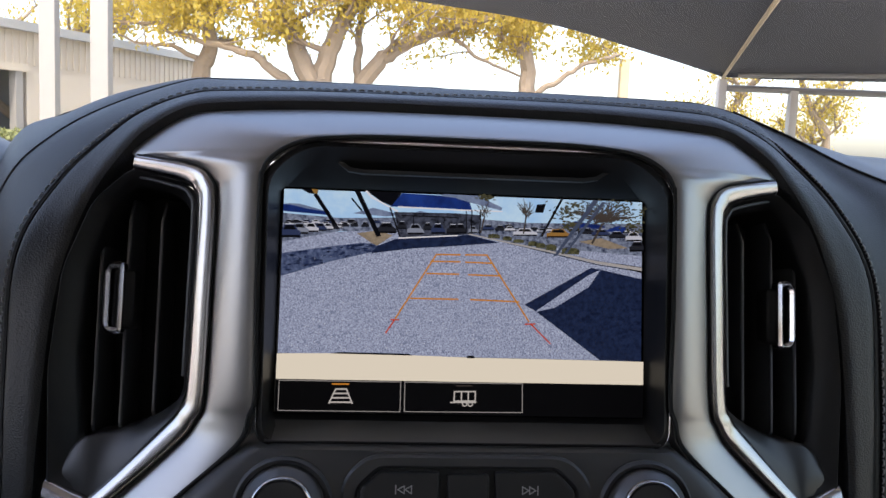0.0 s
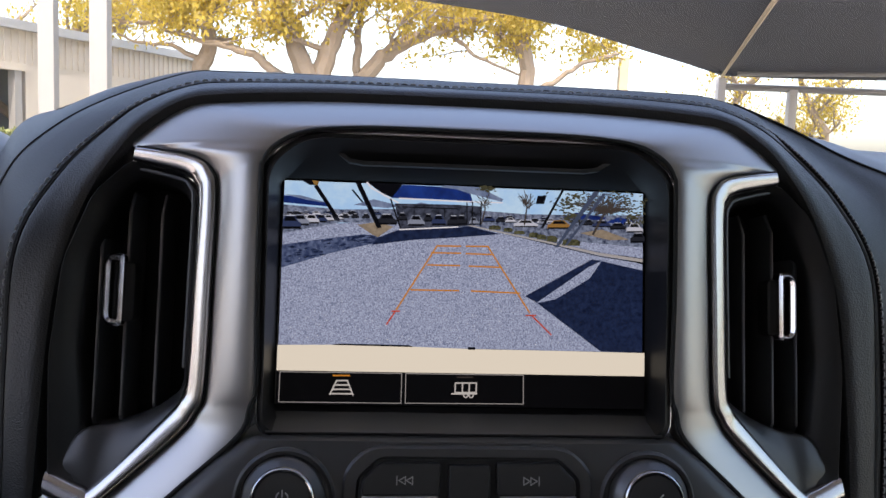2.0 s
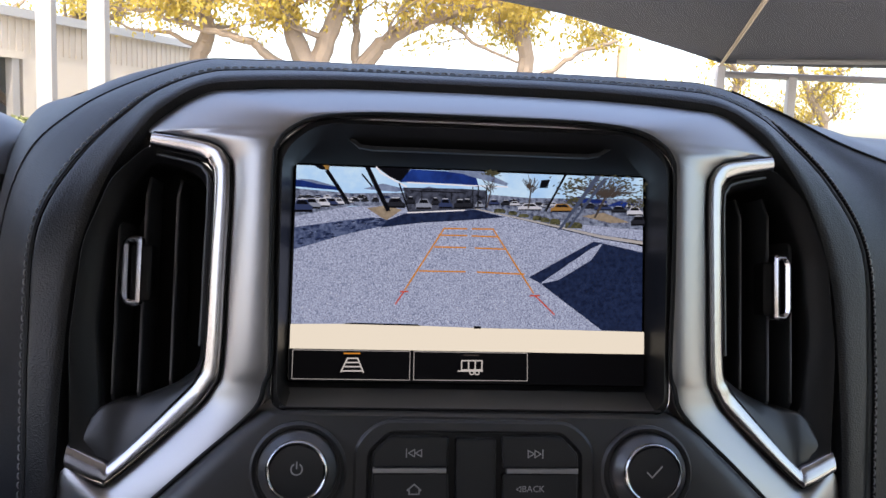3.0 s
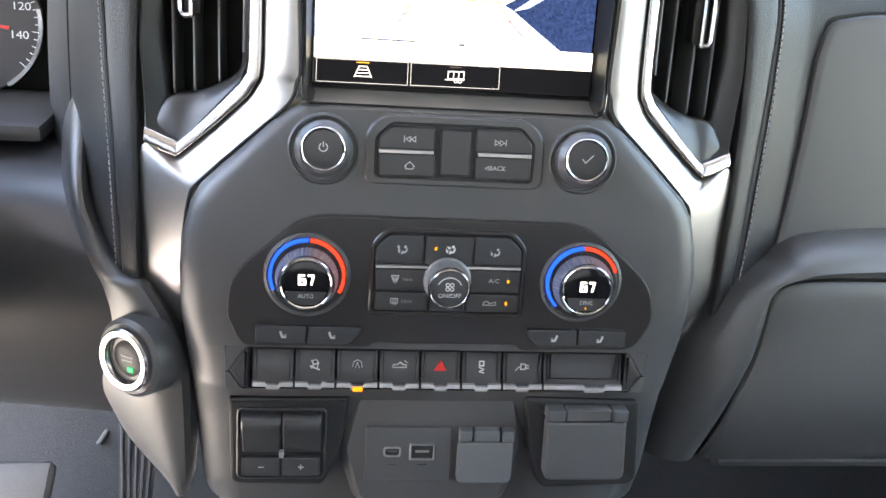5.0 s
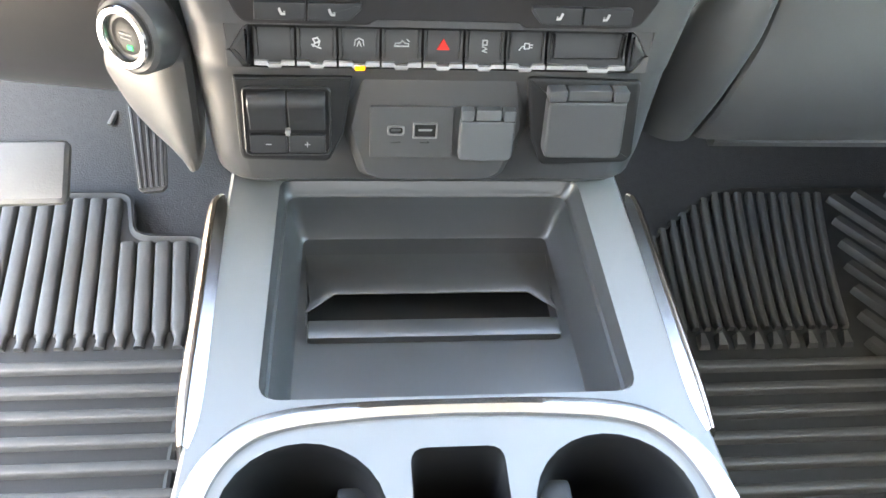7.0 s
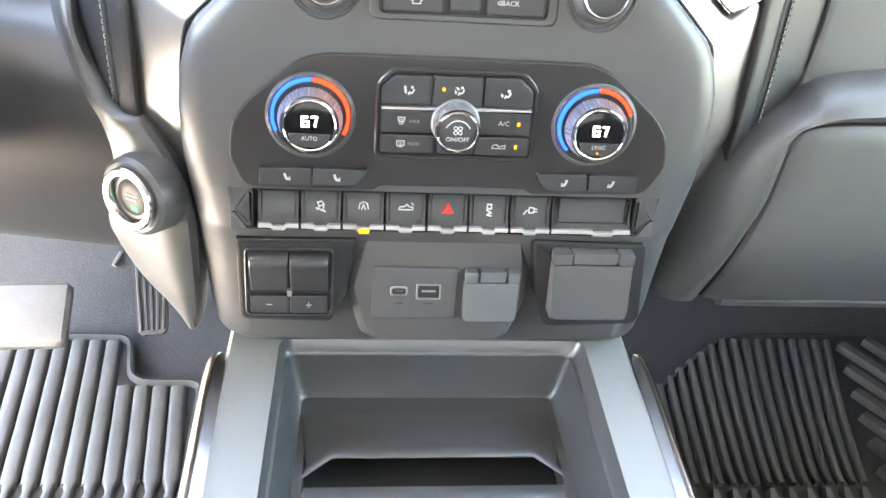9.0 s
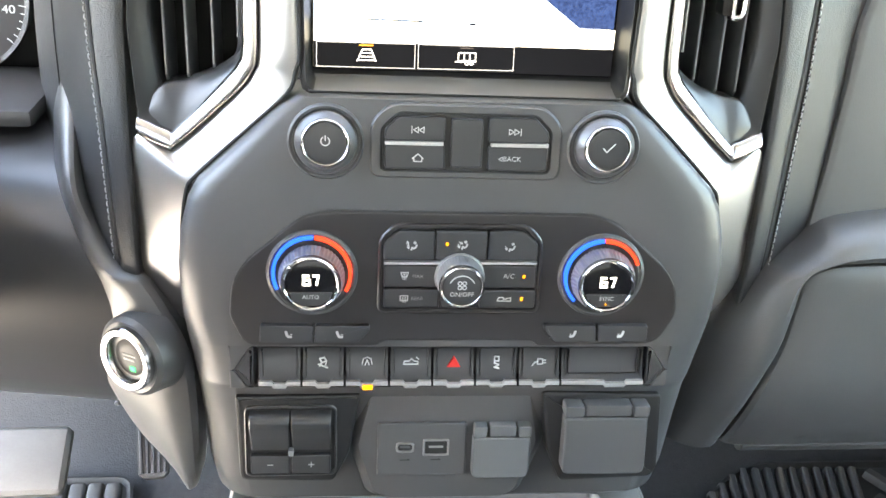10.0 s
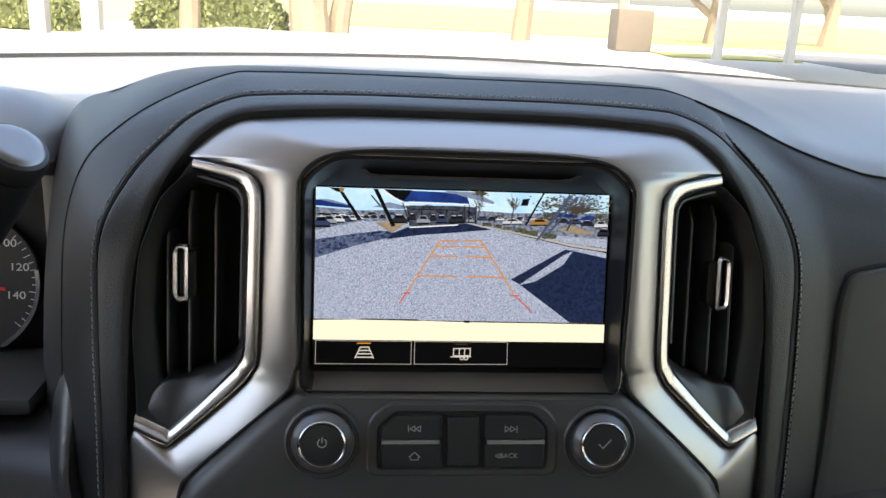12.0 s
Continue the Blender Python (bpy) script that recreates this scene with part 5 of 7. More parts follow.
for s in (-1, 1):
    for pts in ([(.1225, -.2670), (.1375, -.2670), (.1375, -.2838), (.1348, -.2838), (.1262, -.2700)], [(.1375, -.2838), (.1375, -.2962), (.1235, -.2962), (.1275, -.2950), (.1345, -.2846)]):
        part("fascia_corner", plate([(s * x, u) for x, u in pts][::s], .006, .0285, .0008), FASCIA, stack)
sw = []
for i, (a, b) in enumerate(zip(EDGES, EDGES[1:])):
    a, b = a + .0005, b - .0005
    top, mid, low = -.2690, -.2890, -.2908
    bm = bmesh.new()
    rows = [[(a, top, .016), (b, top, .016)], [(a, top, .0240), (b, top, .0240)], [(a + .0003, top - .0012, .0252), (b - .0003, top - .0012, .0252)], [(a + .0003, -.2800, .0262), (b - .0003, -.2800, .0262)],
            [(a + .0003, mid, .0300), (b - .0003, mid, .0300)], [(a, low, .0310), (b, low, .0310)], [(a, low - .0006, .020), (b, low - .0006, .020)]]
    loft(rows, bm)
    k = part("switch", bm, BUTTON, bank, "black switch")
    w = (b - a)
    part("crease", stroke([(a + .0022, -.2705), (a + .0026, -.2870), (a + .0010, -.2888)], .0005, .0253, .0296), HOUSING, k, smooth=False)
    part("crease", stroke([(b - .0022, -.2705), (b - .0026, -.2870), (b - .0010, -.2888)], .0005, .0253, .0296), HOUSING, k, smooth=False)
    bm = bmesh.new()
    h0 = .030
    m = (a + b) / 2
    e = .0048 if w < .04 else .0075
    c0 = m if w < .04 else m + .008
    path = [(a + .0002, -.2905), (c0 - e, -.2905), (c0 - e + .0012, -.2922), (c0 + e - .0012, -.2922), (c0 + e, -.2905), (b - .0002, -.2905)]
    tops = [Vector((x, u, .0318)) for x, u in path]
    rows = [[p + Vector((0, .0012, -.001)) for p in tops], [p + Vector((0, .0006, .0006)) for p in tops], [p + Vector((0, -.0016, .0009)) for p in tops], [p + Vector((0, -.0026, .0001)) for p in tops], [p + Vector((0, -.0028, -.008)) for p in tops]]
    part("bright_edge", loft(rows, bm), SATINLIGHT, k, "bright lower edge", sharp=20)
    sw.append(k)
part("indicator", plate([(-.0568, -.2949), (-.0504, -.2949), (-.0504, -.2922), (-.0568, -.2922)], .030, .0337, .0003), ORANGE_LIT, sw[2], "lit amber bar")
cx = [(a + b) / 2 for a, b in zip(EDGES, EDGES[1:])]


def raised(u):
    return .0256 + max(0, (-.2700 - u)) * .11 if u > -.28 else .0266 + (-.28 - u) * .42


def icon(k, strokes, w=.0006, mat=PRINT):
    bm = bmesh.new()
    for s in strokes:
        for p, q in zip(s, s[1:]):
            h = max(raised(p[1]), raised(q[1])) + .0004
            stroke([p, q], w, h - .0008, h, bm)
    return part("icon", bm, mat, k, smooth=False)


u0 = -.2792
icon(sw[1], [[(cx[1] - .0022, u0 + .0022), (cx[1] + .0006, u0 + .0030), (cx[1] + .0020, u0 + .0008), (cx[1] - .0008, u0 - .0004), (cx[1] - .0022, u0 + .0022)], [(cx[1] - .0030, u0 - .0010), (cx[1] + .0026, u0 - .0034)], [(cx[1] - .0012, u0 - .0002), (cx[1] - .0022, u0 - .0024)], [(cx[1] + .0018, u0 + .0004), (cx[1] + .0014, u0 - .0018)]], .0008)
icon(sw[2], [[(cx[2] - .0030, u0 - .0014), (cx[2] - .0024, u0 + .0020), (cx[2], u0 + .0032), (cx[2] + .0024, u0 + .0020), (cx[2] + .0030, u0 - .0014)], [(cx[2] - .0012, u0 - .0018), (cx[2], u0 + .0016), (cx[2] + .0012, u0 - .0018)]])
icon(sw[3], [[(cx[3] - .0046, u0 - .0014), (cx[3] - .0040, u0 + .0004), (cx[3] - .0010, u0 + .0006), (cx[3] + .0004, u0 + .0022), (cx[3] + .0020, u0 + .0006), (cx[3] + .0044, u0 + .0002), (cx[3] + .0044, u0 - .0014), (cx[3] - .0046, u0 - .0014)], [(cx[3] + .0034, u0 + .0030), (cx[3] + .0048, u0 + .0018)]])
bm = bmesh.new()
h = .0282
plate([(cx[4] - .0042, u0 - .0030), (cx[4] + .0042, u0 - .0030), (cx[4], u0 + .0042)], h - .002, h, .0002, bm=bm)
part("hazard_triangle", bm, RED_PRINT, sw[4], "red warning triangle")
icon(sw[5], [[(cx[5] - .0014, u0 + .0034), (cx[5] + .0014, u0 + .0034), (cx[5] + .0014, u0 + .0004), (cx[5] - .0014, u0 + .0004), (cx[5] - .0014, u0 + .0034)], [(cx[5] - .0014, u0 - .0006), (cx[5] + .0014, u0 - .0018), (cx[5] - .0014, u0 - .0032), (cx[5] + .0014, u0 - .0040)]], .0008)
icon(sw[6], [[(cx[6] - .0044, u0 - .0024), (cx[6] - .0030, u0 - .0004), (cx[6] - .0012, u0)], [(cx[6] - .0010, u0 + .0020), (cx[6] + .0022, u0 + .0018), (cx[6] + .0022, u0 - .0014), (cx[6] - .0010, u0 - .0016), (cx[6] - .0010, u0 + .0020)], [(cx[6] + .0024, u0 + .0010), (cx[6] + .0042, u0 + .0010)], [(cx[6] + .0024, u0 - .0008), (cx[6] + .0042, u0 - .0008)]])
part("panel_groove", stroke([(.0720, -.2705), (.0725, -.2862), (.1165, -.2858), (.1170, -.2700)], .0005, .024, .0298), HOUSING, sw[7], smooth=False)

# ---------------------------------------------------------------- lower modules
brake = thing("trailer_brake_controller", "black trailer-brake controller with two levers and minus and plus keys", "controller", at=W(-.10, -.335, .02))
part("frame", plate([(-.1355, -.3035), (-.0580, -.3025), (-.0640, -.3440), (-.0745, -.3665), (-.1345, -.3650)], .004, .0262, .0025, r=[.002, .002, .004, .004, .006]), HOUSING, brake, "black module frame")
o, i = rounded([(-.1300, -.3095), (-.0725, -.3092), (-.0725, -.3600), (-.1305, -.3605)], .005, 5), rounded([(-.1283, -.3112), (-.0742, -.3109), (-.0742, -.3584), (-.1287, -.3588)], .004, 5)
part("rim", ring_plate(o, i, .024, .0280, .0006), BUTTON, brake, "dark rim")
for s in (0, 1):
    x0 = -.1268 + s * .0258
    bm = bmesh.new()
    rows = []
    for u, n in ((-.3128, .024), (-.3129, .0300), (-.3138, .0330), (-.3155, .0350), (-.3185, .0358), (-.3225, .0348), (-.3300, .0312), (-.3370, .0290), (-.3405, .0284), (-.3415, .024)):
        rows.append([(x0 + .0003, u, n - .001), (x0 + .0012, u, n), (x0 + .0240, u, n), (x0 + .0250, u, n - .001)])
    part("lever", loft(rows, bm), BUTTON, brake, "black lever")
    k = key(brake, [(x0, -.3575), (x0 + .0245, -.3575), (x0 + .0245, -.3440), (x0, -.3440)], .024, .0295, "", .0008, .0012)
    bm = stroke([(x0 + .0106, -.3508), (x0 + .0140, -.3508)], .0006, .0294, .0298)
    if s:
        stroke([(x0 + .0123, -.3491), (x0 + .0123, -.3525)], .0006, .0294, .0298, bm)
    part("icon", bm, PRINT, k, smooth=False)
part("small_mark", plate([(-.1028, -.3428), (-.0996, -.3428), (-.0996, -.3388), (-.1028, -.3388)], .028, .0325, .0003, r=.0006), PRINT_DIM, brake)

usb = thing("usb_panel", "dark grey panel with two metal-rimmed USB sockets", "usb panel", at=W(-.017, -.348, .015))
CENTRE = [(-.0555, -.3025), (.0555, -.3005), (.0640, -.3440), (.0500, -.3840), (.0400, -.3890), (-.0420, -.3890), (-.0540, -.3840), (-.0655, -.3450)]
bm = bmesh.new()
poly = rounded(CENTRE, .004, 4)
inner = [Vector((p.x * .90, -.345 + (p.y + .345) * .92)) for p in poly]
rings = [[(p.x, p.y, -.005) for p in poly], [(p.x, p.y, .0095) for p in poly], [(p.x * .988, -.345 + (p.y + .345) * .99, .0112) for p in poly], [(p.x * .915, -.345 + (p.y + .345) * .935, .0158) for p in poly], [(p.x, p.y, .0165) for p in inner]]
loft(rings, bm, close=True)
bm.verts.ensure_lookup_table()
k = len(poly)
bm.faces.new([bm.verts[4 * k + j] for j in range(k)])
part("surround", bm, FASCIA, usb, "moulded charcoal surround")
part("plate", plate([(-.0468, -.3668), (.0113, -.3668), (.0108, -.3278), (-.0466, -.3278)], .012, .0188, .0008, r=.0015), USBGREY, usb, "dark grey plate")
for cxx, w, h, nm in ((-.0288, .0060, .0029, "usb_c_socket"), (-.0087, .0086, .0053, "usb_a_socket")):
    c = Vector((cxx, -.3455))
    rect = lambda a, b: [(c.x - a, c.y - b), (c.x + a, c.y - b), (c.x + a, c.y + b), (c.x - a, c.y + b)]
    rr = h * .9 if w < .007 else .0010
    s = part(nm, ring_plate(rounded(rect(w, h + .0008), rr, 5), rounded(rect(w - .0014, h - .0006), rr * .7, 5), .017, .0196, .0003), SATIN, usb, "bright socket rim")
    part("socket_hole", plate(rect(w - .0013, h - .0005), .0175, .0189, .00005), SEAM, s)
    part("tongue", plate([(c.x - w * .55, c.y - .0004), (c.x + w * .55, c.y - .0004), (c.x + w * .55, c.y + .0012), (c.x - w * .55, c.y + .0012)], .0186, .0192, .0001), USBGREY if w < .007 else PRINT_DIM, s)
    part("icon", stroke([(c.x - .0030, c.y - .0095), (c.x + .0030, c.y - .0095), (c.x + .0020, c.y - .0087)], .0005, .0187, .01895), SEAM, usb, smooth=False)

usb.location += FACE.to_3x3() @ Vector((0, .0034, .0058))


def socket_cover(name, x0, x1, u0, u1, n, label, hinge):
    t = thing(name, label, "socket cover", "power socket covers", at=W((x0 + x1) / 2, (u0 + u1) / 2, .01))
    lid = part("lid", plate([(x0, u0), (x1, u0), (x1, u1 - hinge), (x0, u1 - hinge)], .006, n, .0016, r=[.005, .005, .0022, .0022], seg=5), GREYCAP, t, "grey hinged lid")
    w = x1 - x0
    for a, b in ((0, .24), (.26, .74), (.76, 1.0)):
        bm = bmesh.new()
        h = n + (.0008 if a != .26 else -.0002)
        plate([(x0 + w * a + .0003, u1 - hinge + .0003), (x0 + w * b - .0003, u1 - hinge + .0003), (x0 + w * b - .0003, u1), (x0 + w * a + .0003, u1)], .006, h, .0009, r=.0014, bm=bm)
        part("hinge", bm, GREYCAP, t)
    return t


small_cover = socket_cover("power_socket_cover", .0150, .0530, -.3668, -.3272, .0240, "small grey hinged socket cover", .0085)
small_cover.location += FACE.to_3x3() @ Vector((0, .0026, .0045))
outlet = thing("power_outlet_cover", "large dark grey hinged outlet cover in a black frame", "socket cover", at=W(.10, -.335, .02))
part("frame", plate([(.0575, -.3005), (.1365, -.3025), (.1405, -.3600), (.136, -.3655), (.0745, -.3680), (.0640, -.3445)], .004, .0270, .0020, r=.004), HOUSING, outlet, "black module frame")
part("lid", plate([(.0728, -.3570), (.1285, -.3570), (.1262, -.3140), (.0720, -.3140)], .02, .0365, .0020, r=[.006, .006, .0026, .0026], seg=5), USBGREY, outlet, "dark grey hinged lid")
for a, b in ((.0716, .0838), (.0845, .1150), (.1157, .1264)):
    part("hinge", plate([(a, -.3136), (b, -.3136), (b, -.3055), (a, -.3055)], .02, .0376 if a != .0845 else .0362, .0011, r=.0016), USBGREY, outlet)

# ---------------------------------------------------------------- start button
start = thing("start_button", "round black engine start button with a silver ring", "button", at=W(-.2035, -.292, 0))
SB = Matrix.Translation((-.1990, -.2840, .0085)) @ Euler((radians(0), radians(-33), 0)).to_matrix().to_4x4() @ Matrix.Scale(1.1, 4)


def on_start(bm):
    bm.transform(SB)
    return bm


part("collar", on_start(lathe([(.0255, -.014), (.0240, .0010), (.0215, .0036), (.0190, .0026)], 0, 0, 40)), SOFT, start, "moulded collar")
part("ring", on_start(lathe([(.0190, -.006), (.0190, .0058), (.0178, .0074), (.0146, .0068), (.0132, .0036), (.0130, -.004)], 0, 0, 48)), BRUSHED, start, "silver ring")
cap = part("cap", on_start(lathe([(.0123, -.004), (.0123, .0018), (.0105, .0030), (.004, .0031)], 0, 0, 40)), FRAMEBLACK, start, "glossy black cap")
bm = bmesh.new()
for a, b, u in ((-.0045, .0045, .0014), (-.0036, .0036, -.0012)):
    stroke([(a, u), (b, u)], .0012, .0030, .0034, bm)
part("worn_lettering", on_start(bm), PRINT_DIM, cap, smooth=False)
part("indicator", on_start(plate([(.0002, -.0078), (.0042, -.0078), (.0042, -.0050), (.0002, -.0050)], .0028, .0036, .0002)), GREEN_LIT, cap, "green indicator")

# ---------------------------------------------------------------- floor console
console = thing("center_console", "dark grey floor console with an open bin and cup holders", "console", at=(0, -.3, .76))
TOPZ = 1.150


def ell(cx, cy, r, k=28, sq=1.0):
    return [(cx + r * math.cos(2 * math.pi * i / k), cy + r * sq * math.sin(2 * math.pi * i / k)) for i in range(k)]


BIN_TOP = [(-.1170, -.2590), (.1180, -.2590), (.1160, -.064), (-.1120, -.064)]
BIN_LOW = [(-.1040, -.2440), (.1040, -.2440), (.0990, -.0765), (-.0990, -.0765)]
# top plate with three openings, as a filled sheet
bm = bmesh.new()
outline = [(-.146, -.05), (-.1475, -.11), (-.1505, -.18), (-.153, -.27), (-.160, -.36), (-.165, -.46), (-.165, -.80), (.165, -.80), (.165, -.46), (.160, -.36), (.153, -.27), (.1505, -.18), (.1475, -.11), (.146, -.05)]
holes = [[tuple(p) for p in rounded(BIN_TOP, [.014, .014, .010, .010], 5)], ell(-.0885, -.3360, .0475), ell(.0885, -.3360, .0475), [tuple(p) for p in rounded([(-.0275, -.385), (.0275, -.385), (.0275, -.2940), (-.0275, -.2940)], .010, 4)]]
for loop in [outline] + holes:
    vs = [bm.verts.new((x, y, TOPZ)) for x, y in loop]
    for i in range(len(vs)):
        bm.edges.new((vs[i], vs[(i + 1) % len(vs)]))
bmesh.ops.triangle_fill(bm, use_beauty=True, use_dissolve=False, edges=bm.edges[:])
part("top_plate", bm, CONSOLE, console, "soft dark grey top plate", face=False, smooth=False)
# bin
rings = []
for pts, z, r in ((BIN_TOP, TOPZ, [.014, .014, .010, .010]), ([(x * .99, y + .001) for x, y in BIN_TOP], TOPZ - .002, [.014, .014, .010, .010]), ([(-.1150, -.2560), (.1155, -.2560), (.1100, -.068), (-.1090, -.068)], TOPZ - .010, [.01] * 4), ([(-.1142, -.2555), (.1146, -.2555), (.1090, -.0685), (-.1080, -.0685)], TOPZ - .0118, [.01] * 4),
                  ([(-.1120, -.2540), (.1124, -.2540), (.1075, -.0695), (-.1065, -.0695)], TOPZ - .0126, [.009] * 4), (BIN_LOW, 1.1025, [.006] * 4), ([(x * .975, y * .985 - .0025) for x, y in BIN_LOW], 1.100, [.006] * 4)):
    rings.append([(p.x, p.y, z) for p in rounded(pts, r, 5)])
part("bin_wall", loft(rings, close=True), BINSHADE, console, "deep bin walls", face=False)
bm = box(-.104, .104, -.252, -.164, 1.080, 1.1000)
box(-.104, .104, -.0965, -.070, 1.080, 1.1000, bm=bm)
box(-.104, -.0925, -.165, -.0960, 1.080, 1.0998, bm=bm)
box(.0925, .104, -.165, -.0960, 1.080, 1.0998, bm=bm)
part("bin_floor", bm, BINSHADE, console, "flat bin floor", face=False)
rows = []
for y, z, w, c in ((-.095, 1.1004, .094, .094), (-.115, 1.1042, .091, .093), (-.131, 1.1085, .072, .090), (-.1395, 1.1090, .072, .093), (-.1412, 1.1078, .072, .0935), (-.1408, 1.1066, .072, .0935)):
    rows.append([(-c, y - (c - w) * .6, min(z, 1.1010)), (-w, y, z), (w, y, z), (c, y - (c - w) * .6, min(z, 1.1010))])
part("bin_ramp", loft(rows), BINSHADE, console, "shallow ramp in the bin", face=False)
# Slot floor coloured black to carry the shade under the ramp.
part("slot", box(-.093, .093, -.165, -.104, 1.078, 1.0825), SEAM, console, "slot floor, blackened for the cavity's shade", face=False)
part("slot_lip", box(-.0915, .0915, -.180, -.163, 1.096, 1.1060, .003), BINSHADE, console, "raised lip", face=False)
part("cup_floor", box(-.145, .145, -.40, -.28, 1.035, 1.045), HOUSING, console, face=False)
for s in (-1, 1):
    rings = [[(x, y, z) for x, y in ell(s * .0885, -.3360, r)] for r, z in ((.0475, TOPZ), (.0465, TOPZ - .002), (.0455, TOPZ - .010), (.0400, 1.050), (.036, 1.046))]
    cup = part("cup_holder", loft(rings, close=True), HOUSING, console, "round black cup holder", face=False)
    part("grip_tab", box(s * .0885 - .012 - s * .03, s * .0885 + .012 - s * .03, -.325, -.303, 1.07, 1.125, .005), HOUSING, cup, face=False)
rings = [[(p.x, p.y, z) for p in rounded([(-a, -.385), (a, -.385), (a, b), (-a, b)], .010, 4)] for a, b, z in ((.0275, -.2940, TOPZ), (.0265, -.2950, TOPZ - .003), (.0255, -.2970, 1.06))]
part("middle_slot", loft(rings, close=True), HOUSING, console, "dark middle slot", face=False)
# chrome arch round the cup holders
path = [(.158, -.60, 1.152), (.157, -.45, 1.152), (.154, -.36, 1.152), (.146, -.3150, 1.152), (.128, -.2870, 1.152), (.100, -.2740, 1.152), (.05, -.2690, 1.152), (0, -.2680, 1.152)]
right = station_curve(path, 6)
full = right + [Vector((-p.x, p.y, p.z)) for p in right[-2::-1]]
rows = [[], [], [], [], []]
for i, p in enumerate(full):
    t = (full[min(i + 1, len(full) - 1)] - full[max(i - 1, 0)]).normalized()
    s = Vector((t.y, -t.x, 0))
    wdt = .0055 + .002 * min(1, abs(p.x) / .14)
    for row, (k, h) in zip(rows, ((-1, -.004), (-.9, .001), (0, .0028), (.9, .001), (1, -.004))):
        row.append(p + s * (wdt * k) + Vector((0, 0, h)))
part("chrome_arch", loft(rows), SATINCHROME, console, "satin chrome arch", face=False)
# sides with chrome strips
for s in (-1, 1):
    prof = [(.0, TOPZ), (.003, TOPZ - .004), (.006, TOPZ - .02), (.007, 1.10), (.004, .95), (.0, .76)]
    rows = []
    for dx, z in prof:
        rows.append([(s * (abs(x) + dx), y, z) for x, y in outline[:7]])
    part("side_panel", loft(rows), CONSOLE, console, "dark console side", face=False)
    runs = {}
    for name, line in (("in", [(.1490, -.088), (.1482, -.100), (.1482, -.18), (.1484, -.262), (.1530, -.290)]), ("mid", [(.1515, -.080), (.1560, -.094), (.1562, -.18), (.1566, -.255), (.1560, -.288)]),
                       ("out", [(.1590, -.078), (.1636, -.090), (.1640, -.18), (.1644, -.260), (.1610, -.294)])):
        runs[name] = station_curve([(x, y, 0) for x, y in line], 5)
    rails = [[Vector((s * p.x, p.y, TOPZ + z)) for p in runs["in"]] for z in (-.002, .0008)] + [[Vector((s * p.x, p.y, TOPZ + z)) for p in runs["mid"]] for z in (.0004, -.004)]
    strip = part("chrome_strip", loft(rails), BRUSHED, console, "polished chrome side strip", face=False)
    rails = []
    for k in range(8):
        a = math.pi * k / 7
        f, z = (1 - math.cos(a)) / 2, .0022 * math.sin(a) - .010 * max(0, k / 7 - .4)
        rails.append([Vector((s * (p.x + (q.x - p.x) * f), p.y, TOPZ + z - .0006)) for p, q in zip(runs["mid"], runs["out"])])
    rails.append([Vector((s * (q.x - .001), q.y, TOPZ - .026)) for q in runs["out"]])
    part("outer_bead", loft(rails), REFLECTBROWN, strip, "rounded chrome outer edge, brown reflection in its colour", face=False)
# side cheeks of the stack's foot
for s in (-1, 1):
    part("foot_cheek", box(min(s * .15, s * .135), max(s * .15, s * .135), -.02, .25, .80, 1.14, .006), CONSOLE, console, "dark side cheek", face=False)

# ---------------------------------------------------------------- cabin floor, mats, pedals
bm = bmesh.new()
rows = []
for y, z in ((-1.5, .745), (.30, .745), (.36, .755), (.44, .80), (.58, .98), (.66, 1.20), (.68, 1.40)):
    rows.append([(x, y, z) for x in (-.85, -.5, -.16, 0, .16, .5, .85)])
tagged(part("floor", loft(rows, bm), CARPET, None, face=False), "black carpeted footwell floor", "floor", kind="structure")


def flat_mat(points, z0, z1, r):
    poly = rounded(points, r, 5)
    bm = bmesh.new()
    ins = inset(poly, .004)
    rings = [[(p.x, p.y, z0) for p in poly], [(p.x, p.y, z1 + .006) for p in poly], [(p.x, p.y, z1 + .007) for p in ins], [(p.x, p.y, z1) for p in inset(poly, .009)]]
    loft(rings, bm, close=True)
    bm.verts.ensure_lookup_table()
    k = len(poly)
    bm.faces.new([bm.verts[3 * k + i] for i in range(k)])
    return bm


def curved_rib(bm, points, w, h, z=.758, flat=.25):
    """One raised rib along a bent line of (x, y, share of the width), its top rounded."""
    line = station_curve(points, 5)
    section = ((-.5, 0), (-.44, .55), (-.36, .86), (-flat, .98), (0, 1), (flat, .98), (.36, .86), (.44, .55), (.5, 0))
    rows = [[] for _ in section]
    for i, p in enumerate(line):
        t = line[min(i + 1, len(line) - 1)] - line[max(i - 1, 0)]
        t.z = 0
        t.normalize()
        for row, (k, up) in zip(rows, section):
            row.append(Vector((p.x + t.y * w * p.z * k, p.y - t.x * w * p.z * k, z + up * h)))
    n0 = len(bm.verts)
    loft(rows, bm)
    bm.verts.ensure_lookup_table()
    v, m = bm.verts[n0:], len(line)
    bm.faces.new([v[i * m] for i in range(len(section))])
    bm.faces.new([v[i * m + m - 1] for i in range(len(section))][::-1])


def cross_ribs(x0, x1, first, pitch, count):
    bm = bmesh.new()
    for i in range(count):
        y = first - pitch * i
        curved_rib(bm, [(x0, y, .7), (x0 + .02, y, 1), (x1 - .02, y, 1), (x1, y, .7)], .0150, .0090)
    return bm


